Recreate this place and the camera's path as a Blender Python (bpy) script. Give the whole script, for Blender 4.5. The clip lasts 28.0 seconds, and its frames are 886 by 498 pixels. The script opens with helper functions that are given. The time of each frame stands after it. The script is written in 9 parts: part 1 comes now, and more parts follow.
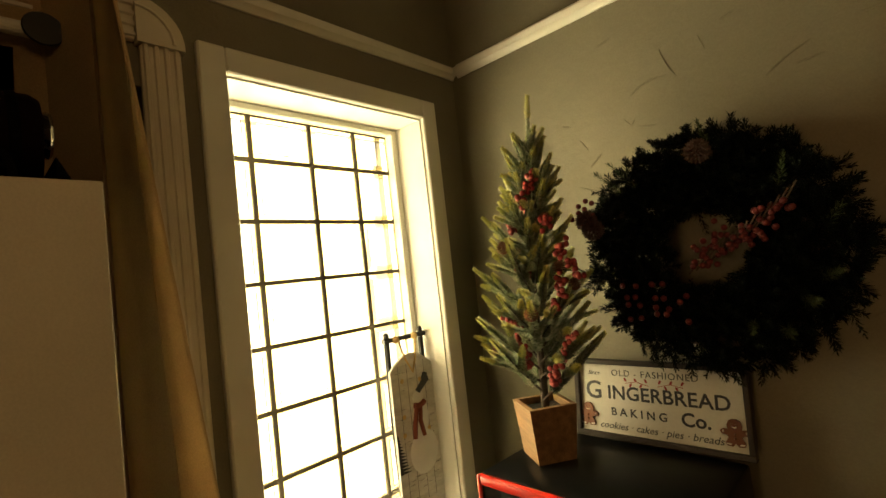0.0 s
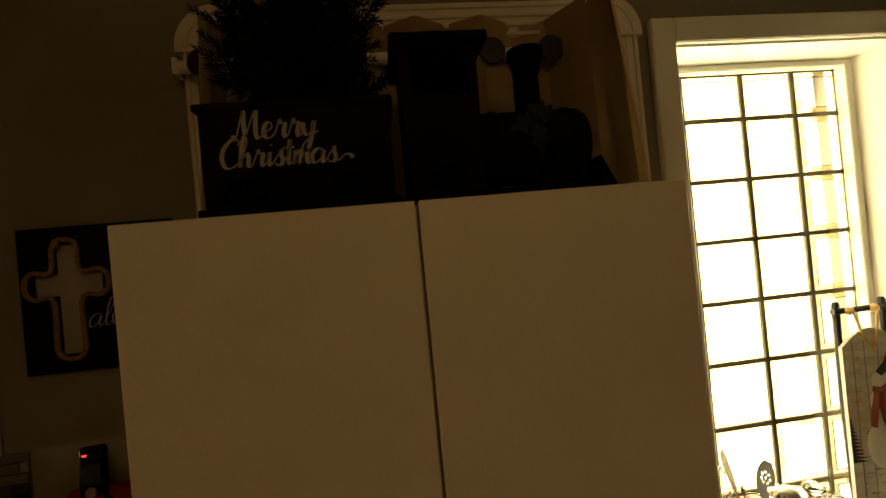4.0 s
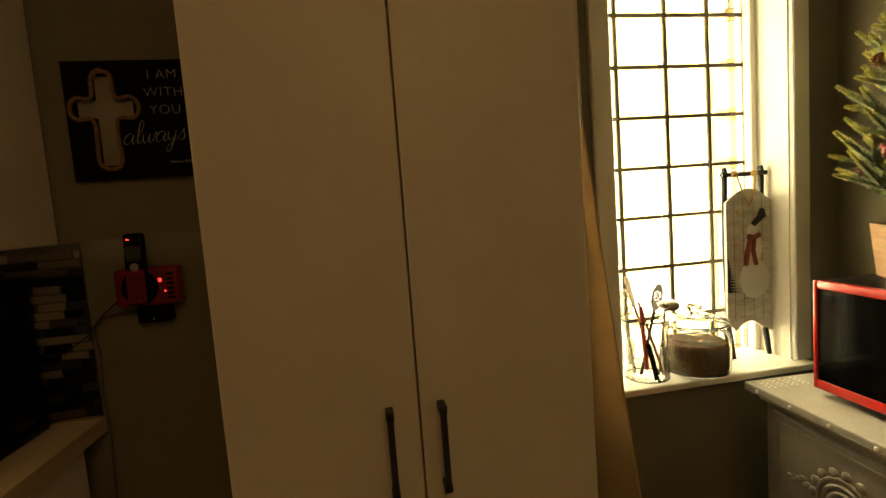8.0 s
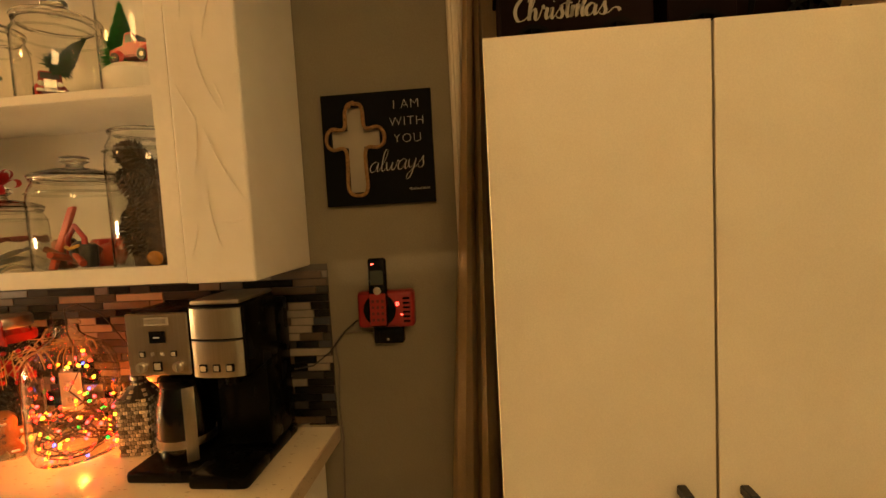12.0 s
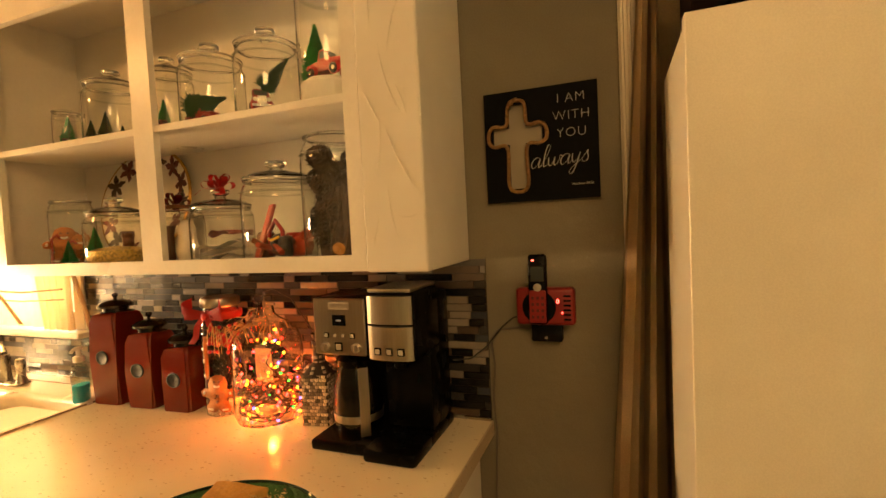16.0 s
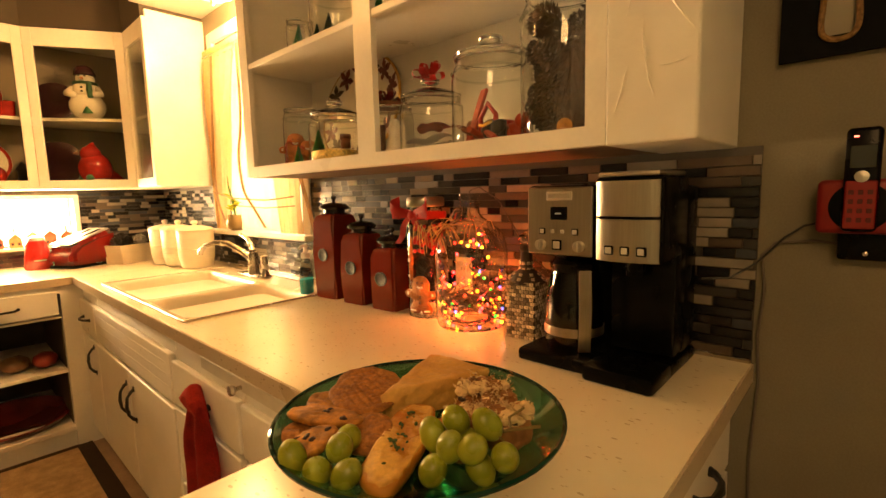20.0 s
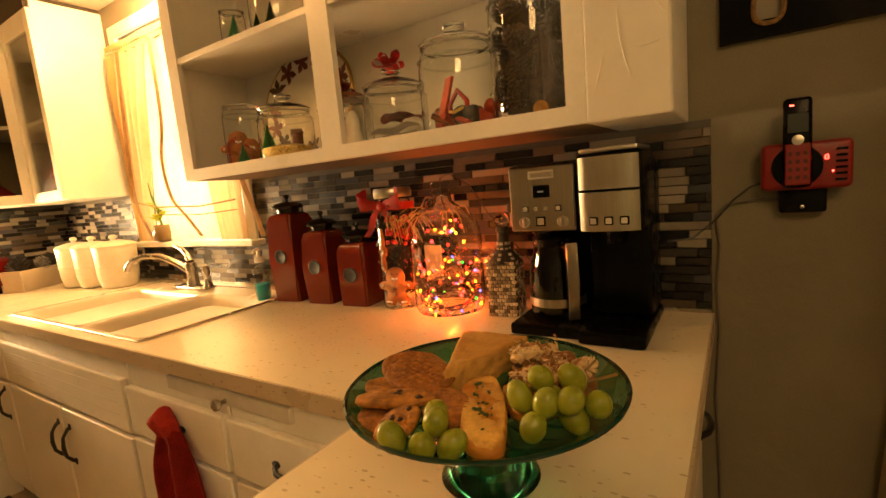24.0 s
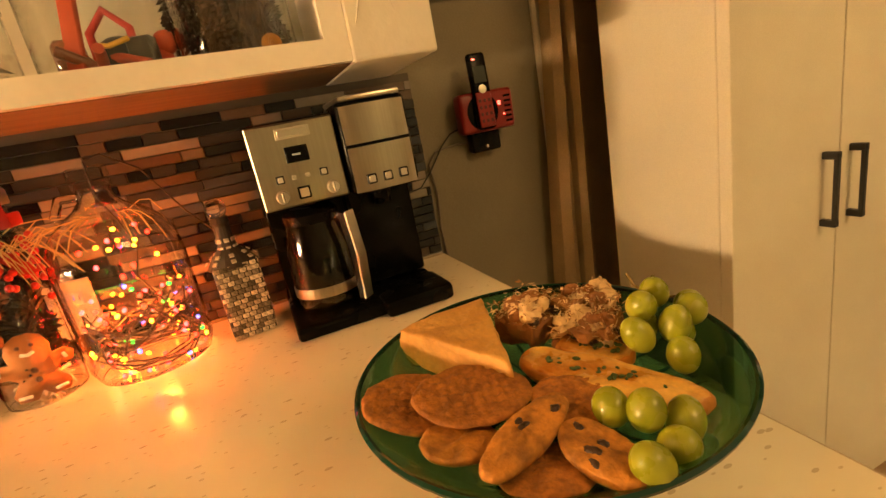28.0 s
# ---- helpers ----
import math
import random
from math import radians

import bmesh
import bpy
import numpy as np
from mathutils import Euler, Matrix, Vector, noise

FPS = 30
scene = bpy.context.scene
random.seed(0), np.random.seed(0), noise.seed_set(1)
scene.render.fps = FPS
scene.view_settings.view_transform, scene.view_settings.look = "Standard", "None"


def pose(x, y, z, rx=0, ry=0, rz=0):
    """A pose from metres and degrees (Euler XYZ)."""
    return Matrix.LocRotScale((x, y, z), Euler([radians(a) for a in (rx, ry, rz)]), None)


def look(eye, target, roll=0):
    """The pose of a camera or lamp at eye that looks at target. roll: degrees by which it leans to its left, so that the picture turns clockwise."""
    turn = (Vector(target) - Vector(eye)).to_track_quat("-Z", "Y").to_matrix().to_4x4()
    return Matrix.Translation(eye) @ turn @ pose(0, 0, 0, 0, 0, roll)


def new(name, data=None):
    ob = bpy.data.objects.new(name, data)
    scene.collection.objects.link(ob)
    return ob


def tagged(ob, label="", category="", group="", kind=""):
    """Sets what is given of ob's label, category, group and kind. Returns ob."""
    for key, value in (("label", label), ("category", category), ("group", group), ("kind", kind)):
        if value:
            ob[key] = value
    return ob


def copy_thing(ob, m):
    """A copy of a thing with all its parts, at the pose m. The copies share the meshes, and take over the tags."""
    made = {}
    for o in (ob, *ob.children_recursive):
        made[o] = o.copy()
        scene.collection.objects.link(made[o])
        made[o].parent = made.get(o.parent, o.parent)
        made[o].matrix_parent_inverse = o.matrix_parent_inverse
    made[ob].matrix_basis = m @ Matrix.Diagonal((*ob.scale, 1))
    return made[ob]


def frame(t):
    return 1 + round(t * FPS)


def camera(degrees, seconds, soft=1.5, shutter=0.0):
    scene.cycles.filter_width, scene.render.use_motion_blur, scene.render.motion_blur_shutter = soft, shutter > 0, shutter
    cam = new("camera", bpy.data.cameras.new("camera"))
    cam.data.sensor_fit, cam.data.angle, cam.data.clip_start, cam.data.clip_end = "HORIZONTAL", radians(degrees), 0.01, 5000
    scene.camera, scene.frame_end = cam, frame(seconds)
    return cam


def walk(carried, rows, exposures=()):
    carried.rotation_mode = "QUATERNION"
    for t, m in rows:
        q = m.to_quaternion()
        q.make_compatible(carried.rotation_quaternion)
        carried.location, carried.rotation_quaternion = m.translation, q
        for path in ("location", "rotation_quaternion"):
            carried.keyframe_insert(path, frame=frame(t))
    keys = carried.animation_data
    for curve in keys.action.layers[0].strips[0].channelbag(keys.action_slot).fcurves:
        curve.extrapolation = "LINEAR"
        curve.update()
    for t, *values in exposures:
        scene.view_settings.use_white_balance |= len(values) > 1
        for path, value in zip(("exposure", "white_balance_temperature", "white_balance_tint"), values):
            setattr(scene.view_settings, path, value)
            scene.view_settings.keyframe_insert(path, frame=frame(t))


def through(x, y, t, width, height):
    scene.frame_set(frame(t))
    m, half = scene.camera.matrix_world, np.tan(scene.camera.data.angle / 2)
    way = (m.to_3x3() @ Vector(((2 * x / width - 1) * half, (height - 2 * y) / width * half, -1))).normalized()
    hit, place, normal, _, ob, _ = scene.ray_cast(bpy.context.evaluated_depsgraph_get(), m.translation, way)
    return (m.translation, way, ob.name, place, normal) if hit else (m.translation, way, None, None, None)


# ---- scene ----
cam = camera(87.4, 28.0)
METRES, EYE, TILT, LEAN, TURN = 2.75, 1.63, 0.0, 0.0, 43.3
ROWS = [
    (0.0, 0.0, 0.0, 0.0, 0.32, 2.86, 6.36),
    (0.5, -0.0216, -0.0148, 0.0072, 5.11, 2.52, 7.88),
    (1.0, -0.0345, -0.0284, 0.0118, 12.31, 4.22, 8.35),
    (1.5, -0.0471, -0.0376, 0.0152, 23.01, 3.97, 6.85),
    (2.0, -0.0592, -0.0384, 0.0281, 28.91, 2.58, 7.29),
    (2.5, -0.0766, -0.0436, 0.0375, 34.85, 1.11, 5.96),
    (3.0, -0.0851, -0.0526, 0.0284, 37.97, -1.19, 6.05),
    (3.5, -0.0882, -0.065, 0.0272, 39.37, 0.62, 5.6),
    (5.5, -0.0184, -0.0809, -0.0047, 40.18, -1.5, 4.62),
    (6.0, -0.0063, -0.1019, -0.0221, 34.88, -1.14, 3.54),
    (6.5, -0.0065, -0.1278, -0.0341, 33.36, -1.36, 5.19),
    (7.0, -0.0105, -0.1468, -0.0509, 33.4, -0.34, 5.25),
    (7.5, -0.0075, -0.1498, -0.0733, 29.82, -2.21, 6.18),
    (8.0, -0.0082, -0.1481, -0.0866, 36.82, -4.9, 4.28),
    (8.5, -0.0007, -0.1471, -0.0964, 39.6, -4.84, 3.77),
    (9.0, -0.0054, -0.1519, -0.1013, 47.37, -5.87, 3.17),
    (9.5, -0.0073, -0.1582, -0.0896, 52.09, -5.3, 4.24),
    (10.0, -0.0183, -0.1661, -0.0708, 51.14, -4.03, 3.41),
    (10.5, -0.0295, -0.1821, -0.0616, 51.97, -3.62, 3.44),
    (11.0, -0.0439, -0.2005, -0.0537, 53.97, -4.32, 3.65),
    (11.5, -0.0644, -0.2074, -0.0543, 51.38, -5.09, 3.18),
    (12.0, -0.1016, -0.1999, -0.0507, 51.79, -4.14, 3.09),
    (12.5, -0.1308, -0.2126, -0.0399, 49.13, -0.94, 1.84),
    (14.5, -0.137, -0.2267, -0.0422, 53.66, -1.45, 3.63),
    (15.0, -0.1312, -0.2271, -0.0443, 58.34, -1.51, 3.13),
    (15.5, -0.1249, -0.2261, -0.0474, 61.2, -2.01, 3.43),
    (16.0, -0.1194, -0.2288, -0.0584, 67.15, -2.61, 2.83),
    (16.5, -0.1223, -0.2387, -0.073, 75.87, -3.66, 2.04),
    (17.0, -0.1258, -0.2484, -0.0853, 78.54, -3.08, 2.34),
    (17.5, -0.1275, -0.2581, -0.0945, 80.59, -3.58, 1.79),
    (18.0, -0.1242, -0.2598, -0.1026, 83.28, -5.11, 1.67),
    (18.5, -0.1257, -0.2674, -0.112, 80.98, -6.18, 0.66),
    (19.0, -0.1366, -0.2777, -0.1122, 77.04, -5.75, 1.01),
    (19.5, -0.1683, -0.2684, -0.117, 82.91, -7.63, 2.13),
    (20.0, -0.1917, -0.2511, -0.1218, 89.13, -6.8, 1.47),
    (20.5, -0.1991, -0.2493, -0.1358, 90.09, -6.85, 0.79),
    (21.0, -0.2, -0.2514, -0.1398, 89.28, -7.07, 2.01),
    (21.5, -0.1946, -0.2542, -0.1396, 88.31, -6.5, 2.25),
    (23.5, -0.188, -0.2953, -0.1224, 81.04, -6.25, 5.43),
    (24.0, -0.1918, -0.309, -0.1266, 78.7, -7.9, 5.18),
    (24.5, -0.2001, -0.3201, -0.1282, 73.63, -9.71, 4.96),
    (25.0, -0.203, -0.3352, -0.1231, 64.29, -8.24, 6.3),
    (25.5, -0.214, -0.3517, -0.1199, 57.26, -9.1, 7.45),
    (26.0, -0.2404, -0.3647, -0.1276, 54.17, -12.84, 7.48),
    (26.5, -0.2606, -0.3851, -0.1239, 45.86, -12.76, 8.11),
    (27.0, -0.2741, -0.3967, -0.1204, 34.77, -12.75, 10.95),
    (27.5, -0.3089, -0.3956, -0.125, 30.77, -15.31, 12.63),
    (28.0, -0.3427, -0.3937, -0.1332, 23.65, -16.11, 10.61),
]
EXPO = [(0.0, -1.32), (1.0, -1.42), (3.0, -1.5), (6.0, -1.45), (7.5, -1.2), (9.0, -1.2), (10.0, -0.72), (11.0, 0.35), (12.0, 1.08), (15.0, 1.28), (16.5, 1.25), (21.0, 1.1), (23.0, 1.0), (25.0, 0.92), (26.0, 1.25), (28.0, 1.5)]
walk(cam, [(t, pose(1.066, 1.03, EYE, TILT, LEAN, TURN) @ pose(METRES * x, METRES * y, METRES * z, 90 + pitch, roll, yaw)) for t, x, y, z, yaw, pitch, roll in ROWS], EXPO)

# ---- world and lights ----
world = bpy.data.worlds.new("sky")
scene.world = world
world.use_nodes = True
wn = world.node_tree
sky = wn.nodes.new("ShaderNodeTexSky")
sky.sky_type, sky.sun_disc, sky.sun_elevation, sky.sun_rotation = "NISHITA", False, radians(25), radians(200)
wn.links.new(sky.outputs[0], wn.nodes["Background"].inputs[0])
wn.nodes["Background"].inputs[1].default_value = 0.1


def lamp(name, kind, m, power, color, size=0.1, size_y=None, shape="RECTANGLE"):
    data = bpy.data.lights.new(name, kind)
    data.energy, data.color = power, color
    if kind == "AREA":
        data.shape, data.size = shape, size
        if size_y:
            data.size_y = size_y
    else:
        data.shadow_soft_size = size
    ob = new(name, data)
    ob.matrix_world = m
    return ob


# daylight behind the glass-block window, the sink window and the lit niche in the south wall
lamp("daylight_block_window", "AREA", look((-0.33, 1.79, 1.46), (1.0, 1.79, 1.3)), 102.0, (1.0, 0.84, 0.47), 0.62, 1.34)
lamp("daylight_sink_window", "AREA", look((-0.22, -2.18, 1.65), (1.0, -2.18, 1.5)), 9.0, (1.0, 0.78, 0.45), 0.80, 0.95)
lamp("daylight_niche", "AREA", look((0.86, -3.78, 1.18), (0.86, 0.0, 1.10)), 58.0, (1.0, 0.60, 0.25), 0.60, 0.26)
# bulbs
lamp("bulb_over_sink", "POINT", pose(0.17, -2.13, 2.20), 33.0, (1.0, 0.51, 0.175), 0.05)
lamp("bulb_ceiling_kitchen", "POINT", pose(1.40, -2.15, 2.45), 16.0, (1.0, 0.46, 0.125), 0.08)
# unseen fill lamp with no fixture, added to brighten the cupboard fronts
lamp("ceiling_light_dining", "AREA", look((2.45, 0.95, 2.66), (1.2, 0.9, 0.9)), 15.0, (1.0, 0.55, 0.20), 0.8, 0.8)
lamp("fairy_lights_glow", "POINT", pose(0.135, -0.665, 1.01), 1.5, (1.0, 0.16, 0.020), 0.003)

# ---- materials ----
def mat(name, color, rough=0.5, metal=0.0, vary=0.12, scale=6.0, grain=0.0, grain_scale=120.0, bump=0.0, bump_scale=60.0,
        coat=0.0, spread=0.0, transmission=0.0, ior=1.45, rough_vary=0.1, stretch=(1, 1, 1), spec=0.5, tint=None):
    """A paint or solid: base colour with broad and fine variation, relief and uneven gloss. spread: variation from object to object."""
    m = bpy.data.materials.new(name)
    m.use_nodes = True
    t, n = m.node_tree, m.node_tree.nodes
    p = n["Principled BSDF"]
    co = n.new("ShaderNodeTexCoord")
    mp = n.new("ShaderNodeMapping")
    mp.inputs["Scale"].default_value = stretch
    t.links.new(co.outputs["Object"], mp.inputs[0])
    broad = n.new("ShaderNodeTexNoise")
    broad.inputs["Scale"].default_value, broad.inputs["Detail"].default_value = scale, 5
    fine = n.new("ShaderNodeTexNoise")
    fine.inputs["Scale"].default_value, fine.inputs["Detail"].default_value = grain_scale, 3
    for k in (broad, fine):
        t.links.new(mp.outputs[0], k.inputs[0])
    dark = tuple(c * (1 - vary) for c in color)
    lite = tint if tint else tuple(min(1, c * (1 + vary)) for c in color)
    ramp = n.new("ShaderNodeValToRGB")
    ramp.color_ramp.elements[0].position, ramp.color_ramp.elements[1].position = 0.32, 0.68
    ramp.color_ramp.elements[0].color, ramp.color_ramp.elements[1].color = (*dark, 1), (*lite, 1)
    t.links.new(broad.outputs[0], ramp.inputs[0])
    out = ramp.outputs[0]
    if grain:
        mix = n.new("ShaderNodeMix")
        mix.data_type, mix.blend_type = "RGBA", "MULTIPLY"
        r2 = n.new("ShaderNodeValToRGB")
        r2.color_ramp.elements[0].position, r2.color_ramp.elements[1].position = 0.35, 0.65
        r2.color_ramp.elements[0].color = (1 - grain, 1 - grain, 1 - grain, 1)
        t.links.new(fine.outputs[0], r2.inputs[0])
        mix.inputs[0].default_value = 1.0
        t.links.new(out, mix.inputs[6])
        t.links.new(r2.outputs[0], mix.inputs[7])
        out = mix.outputs[2]
    if spread:
        info = n.new("ShaderNodeObjectInfo")
        hs = n.new("ShaderNodeHueSaturation")
        mr = n.new("ShaderNodeMapRange")
        mr.inputs[3].default_value, mr.inputs[4].default_value = 1 - spread, 1 + spread
        t.links.new(info.outputs["Random"], mr.inputs[0])
        t.links.new(mr.outputs[0], hs.inputs["Value"])
        t.links.new(out, hs.inputs["Color"])
        out = hs.outputs[0]
    t.links.new(out, p.inputs["Base Color"])
    rr = n.new("ShaderNodeMapRange")
    rr.inputs[3].default_value, rr.inputs[4].default_value = max(0.02, rough - rough_vary), min(1, rough + rough_vary)
    t.links.new(broad.outputs[0], rr.inputs[0])
    t.links.new(rr.outputs[0], p.inputs["Roughness"])
    p.inputs["Metallic"].default_value, p.inputs["IOR"].default_value = metal, ior
    p.inputs["Transmission Weight"].default_value, p.inputs["Coat Weight"].default_value = transmission, coat
    p.inputs["Specular IOR Level"].default_value = spec
    if bump:
        b = n.new("ShaderNodeBump")
        b.inputs["Strength"].default_value, b.inputs["Distance"].default_value = bump, 0.004
        bn = n.new("ShaderNodeTexNoise")
        bn.inputs["Scale"].default_value, bn.inputs["Detail"].default_value = bump_scale, 4
        t.links.new(mp.outputs[0], bn.inputs[0])
        t.links.new(bn.outputs[0], b.inputs["Height"])
        t.links.new(b.outputs[0], p.inputs["Normal"])
    return m


def glow(name, color, power):
    m = bpy.data.materials.new(name)
    m.use_nodes = True
    p = m.node_tree.nodes["Principled BSDF"]
    p.inputs["Base Color"].default_value = (*color, 1)
    p.inputs["Emission Color"].default_value = (*color, 1)
    p.inputs["Emission Strength"].default_value = power
    return m


def glass(name, color=(1, 1, 1), rough=0.0, ior=1.45, thin=True):
    """Thin clear glass (a mirror-like gloss over a see-through sheet) or solid glass."""
    m = bpy.data.materials.new(name)
    m.use_nodes = True
    t, n = m.node_tree, m.node_tree.nodes
    if not thin:
        p = n["Principled BSDF"]
        p.inputs["Base Color"].default_value = (*color, 1)
        p.inputs["Transmission Weight"].default_value, p.inputs["Roughness"].default_value, p.inputs["IOR"].default_value = 1.0, rough, ior
        return m
    n.remove(n["Principled BSDF"])
    tr, gl, mx, lw, pw, ad = (n.new("ShaderNode" + k) for k in ("BsdfTransparent", "BsdfGlossy", "MixShader", "LayerWeight", "Math", "Math"))
    tr.inputs[0].default_value = (*color, 1)
    gl.inputs["Roughness"].default_value = max(rough, 0.02)
    lw.inputs[0].default_value = 0.5
    pw.operation, pw.inputs[1].default_value = "POWER", 3.0
    ad.operation, ad.inputs[1].default_value, ad.inputs[2].default_value = "MULTIPLY_ADD", 0.75, (ior - 1) ** 2 / (ior + 1) ** 2
    t.links.new(lw.outputs["Facing"], pw.inputs[0])
    t.links.new(pw.outputs[0], ad.inputs[0])
    t.links.new(ad.outputs[0], mx.inputs[0])
    t.links.new(tr.outputs[0], mx.inputs[1])
    t.links.new(gl.outputs[0], mx.inputs[2])
    t.links.new(mx.outputs[0], n["Material Output"].inputs[0])
    return m


def shell(profile, th):
    """A closed glass wall: the outer line, then the inner one back down."""
    inner = [(max(r - th, 0.001), z + (th if i == 0 else 0.0)) for i, (r, z) in enumerate(profile)]
    return [(0.001, profile[0][1])] + profile + inner[::-1] + [(0.001, profile[0][1] + th)]


def speckle(name, color, flecks, rough=0.3, strength=0.5):
    """Laminate: a pale ground with scattered small flecks."""
    m = mat(name, color, rough, vary=0.04, scale=4, bump=0.03, bump_scale=300, rough_vary=0.06)
    t, n = m.node_tree, m.node_tree.nodes
    p = n["Principled BSDF"]
    base = p.inputs["Base Color"].links[0].from_socket
    co = n.new("ShaderNodeTexCoord")
    for sc, size, col in ((75, 0.17, flecks[0]), (120, 0.15, flecks[1]), (52, 0.11, flecks[2])):
        mp = n.new("ShaderNodeMapping")
        mp.inputs["Scale"].default_value = (1, 0.45, 1) if sc != 105 else (0.5, 1, 1)
        mp.inputs["Rotation"].default_value = (0, 0, sc * 0.01)
        vo = n.new("ShaderNodeTexVoronoi")
        vo.inputs["Scale"].default_value = sc
        t.links.new(co.outputs["Object"], mp.inputs[0])
        t.links.new(mp.outputs[0], vo.inputs[0])
        cut = n.new("ShaderNodeMath")
        cut.operation, cut.inputs[1].default_value = "LESS_THAN", size
        t.links.new(vo.outputs["Distance"], cut.inputs[0])
        sep = n.new("ShaderNodeSeparateColor")
        t.links.new(vo.outputs["Color"], sep.inputs[0])
        pick = n.new("ShaderNodeMath")
        pick.operation, pick.inputs[1].default_value = "LESS_THAN", 0.45
        t.links.new(sep.outputs[0], pick.inputs[0])
        both = n.new("ShaderNodeMath")
        both.operation = "MULTIPLY"
        t.links.new(cut.outputs[0], both.inputs[0])
        t.links.new(pick.outputs[0], both.inputs[1])
        fade = n.new("ShaderNodeMath")
        fade.operation, fade.inputs[1].default_value = "MULTIPLY", strength
        t.links.new(both.outputs[0], fade.inputs[0])
        mx = n.new("ShaderNodeMix")
        mx.data_type = "RGBA"
        t.links.new(fade.outputs[0], mx.inputs[0])
        t.links.new(base, mx.inputs[6])
        mx.inputs[7].default_value = (*col, 1)
        base = mx.outputs[2]
    t.links.new(base, p.inputs["Base Color"])
    return m


def wood(name, color, dark, rough=0.5, axis=2, scale=1.0, spread=0.0):
    st = [14.0 * scale] * 3
    st[axis] = 1.2 * scale
    m = mat(name, dark, rough, vary=0.0, scale=3.5, grain=0.22, grain_scale=22, bump=0.15, bump_scale=12, stretch=tuple(st), tint=color, spread=spread)
    return m


WALL = mat("wall_paint_greige", (0.190, 0.172, 0.117), 0.75, vary=0.10, scale=2.5, grain=0.10, grain_scale=240, bump=0.45, bump_scale=38)
# soffit tone, one even dark brown set far below the greige wall
SOFFIT_DARK = mat("soffit_dark_tone", (0.055, 0.043, 0.028), 0.8, vary=0.10, scale=2, bump=0.25, bump_scale=40)
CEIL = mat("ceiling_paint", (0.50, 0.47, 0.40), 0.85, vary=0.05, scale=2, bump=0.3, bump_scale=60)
TRIM = mat("trim_paint_cream", (0.72, 0.70, 0.62), 0.35, vary=0.05, scale=5, bump=0.08, bump_scale=90)
CASING = mat("casing_paint_cream", (0.62, 0.57, 0.46), 0.45, vary=0.06, scale=5, bump=0.12, bump_scale=70)
FLOOR = mat("floor_vinyl", (0.42, 0.31, 0.21), 0.5, vary=0.16, scale=9, grain=0.12, grain_scale=90, bump=0.1)
RUG_EDGE_SHADE = mat("rug_edge_shadow_brown", (0.040, 0.024, 0.014), 0.95, vary=0.2, scale=20, grain=0.3, grain_scale=300, bump=0.6, bump_scale=300)
RUG = mat("rug_tan", (0.52, 0.37, 0.20), 0.95, vary=0.2, scale=20, grain=0.3, grain_scale=300, bump=0.6, bump_scale=300)
LAMINATE = speckle("counter_laminate", (0.80, 0.72, 0.53), ((0.40, 0.29, 0.15), (0.50, 0.38, 0.20), (0.46, 0.37, 0.22)), 0.20, 0.55)
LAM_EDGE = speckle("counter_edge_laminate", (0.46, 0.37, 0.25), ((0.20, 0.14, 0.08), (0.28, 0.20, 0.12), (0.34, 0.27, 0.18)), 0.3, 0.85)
CAB = mat("cabinet_paint_white", (0.76, 0.73, 0.66), 0.32, vary=0.05, scale=6, grain=0.03, grain_scale=80, bump=0.1, bump_scale=50)
CAB_IN = mat("cabinet_inside_paint", (0.70, 0.67, 0.60), 0.5, vary=0.06, scale=4, bump=0.08)
MELAMINE = mat("melamine_white", (0.66, 0.62, 0.51), 0.42, vary=0.035, scale=5, grain=0.07, grain_scale=380, bump=0.12, bump_scale=300)
PLASTER = mat("plaster_white", (0.70, 0.67, 0.60), 0.6, vary=0.05, scale=5, bump=0.5, bump_scale=28)
BLACK = mat("black_metal", (0.012, 0.012, 0.012), 0.35, vary=0.2, bump=0.05)
BLACK_PLASTIC = mat("black_plastic", (0.0025, 0.0025, 0.0025), 0.26, vary=0.2, scale=12, spec=0.12)
STEEL = mat("brushed_steel", (0.55, 0.52, 0.46), 0.32, metal=1.0, vary=0.03, scale=6, grain=0.04, grain_scale=300, stretch=(1, 1, 0.05), rough_vary=0.04)
NICKEL = mat("brushed_nickel", (0.50, 0.46, 0.40), 0.26, metal=1.0, vary=0.06, scale=14)
CURTAIN = mat("curtain_tan", (0.54, 0.40, 0.225), 0.9, vary=0.1, scale=7, grain=0.15, grain_scale=350, bump=0.3, bump_scale=350)
RED_GLOSS = mat("red_enamel", (0.36, 0.012, 0.008), 0.22, vary=0.08, coat=0.4)
CLEAR = glass("clear_glass", (0.945, 0.955, 0.94), 0.0, 1.2)
JAR_GLASS = glass("jar_glass", (0.97, 0.985, 0.97), 0.0, 1.45, thin=False)

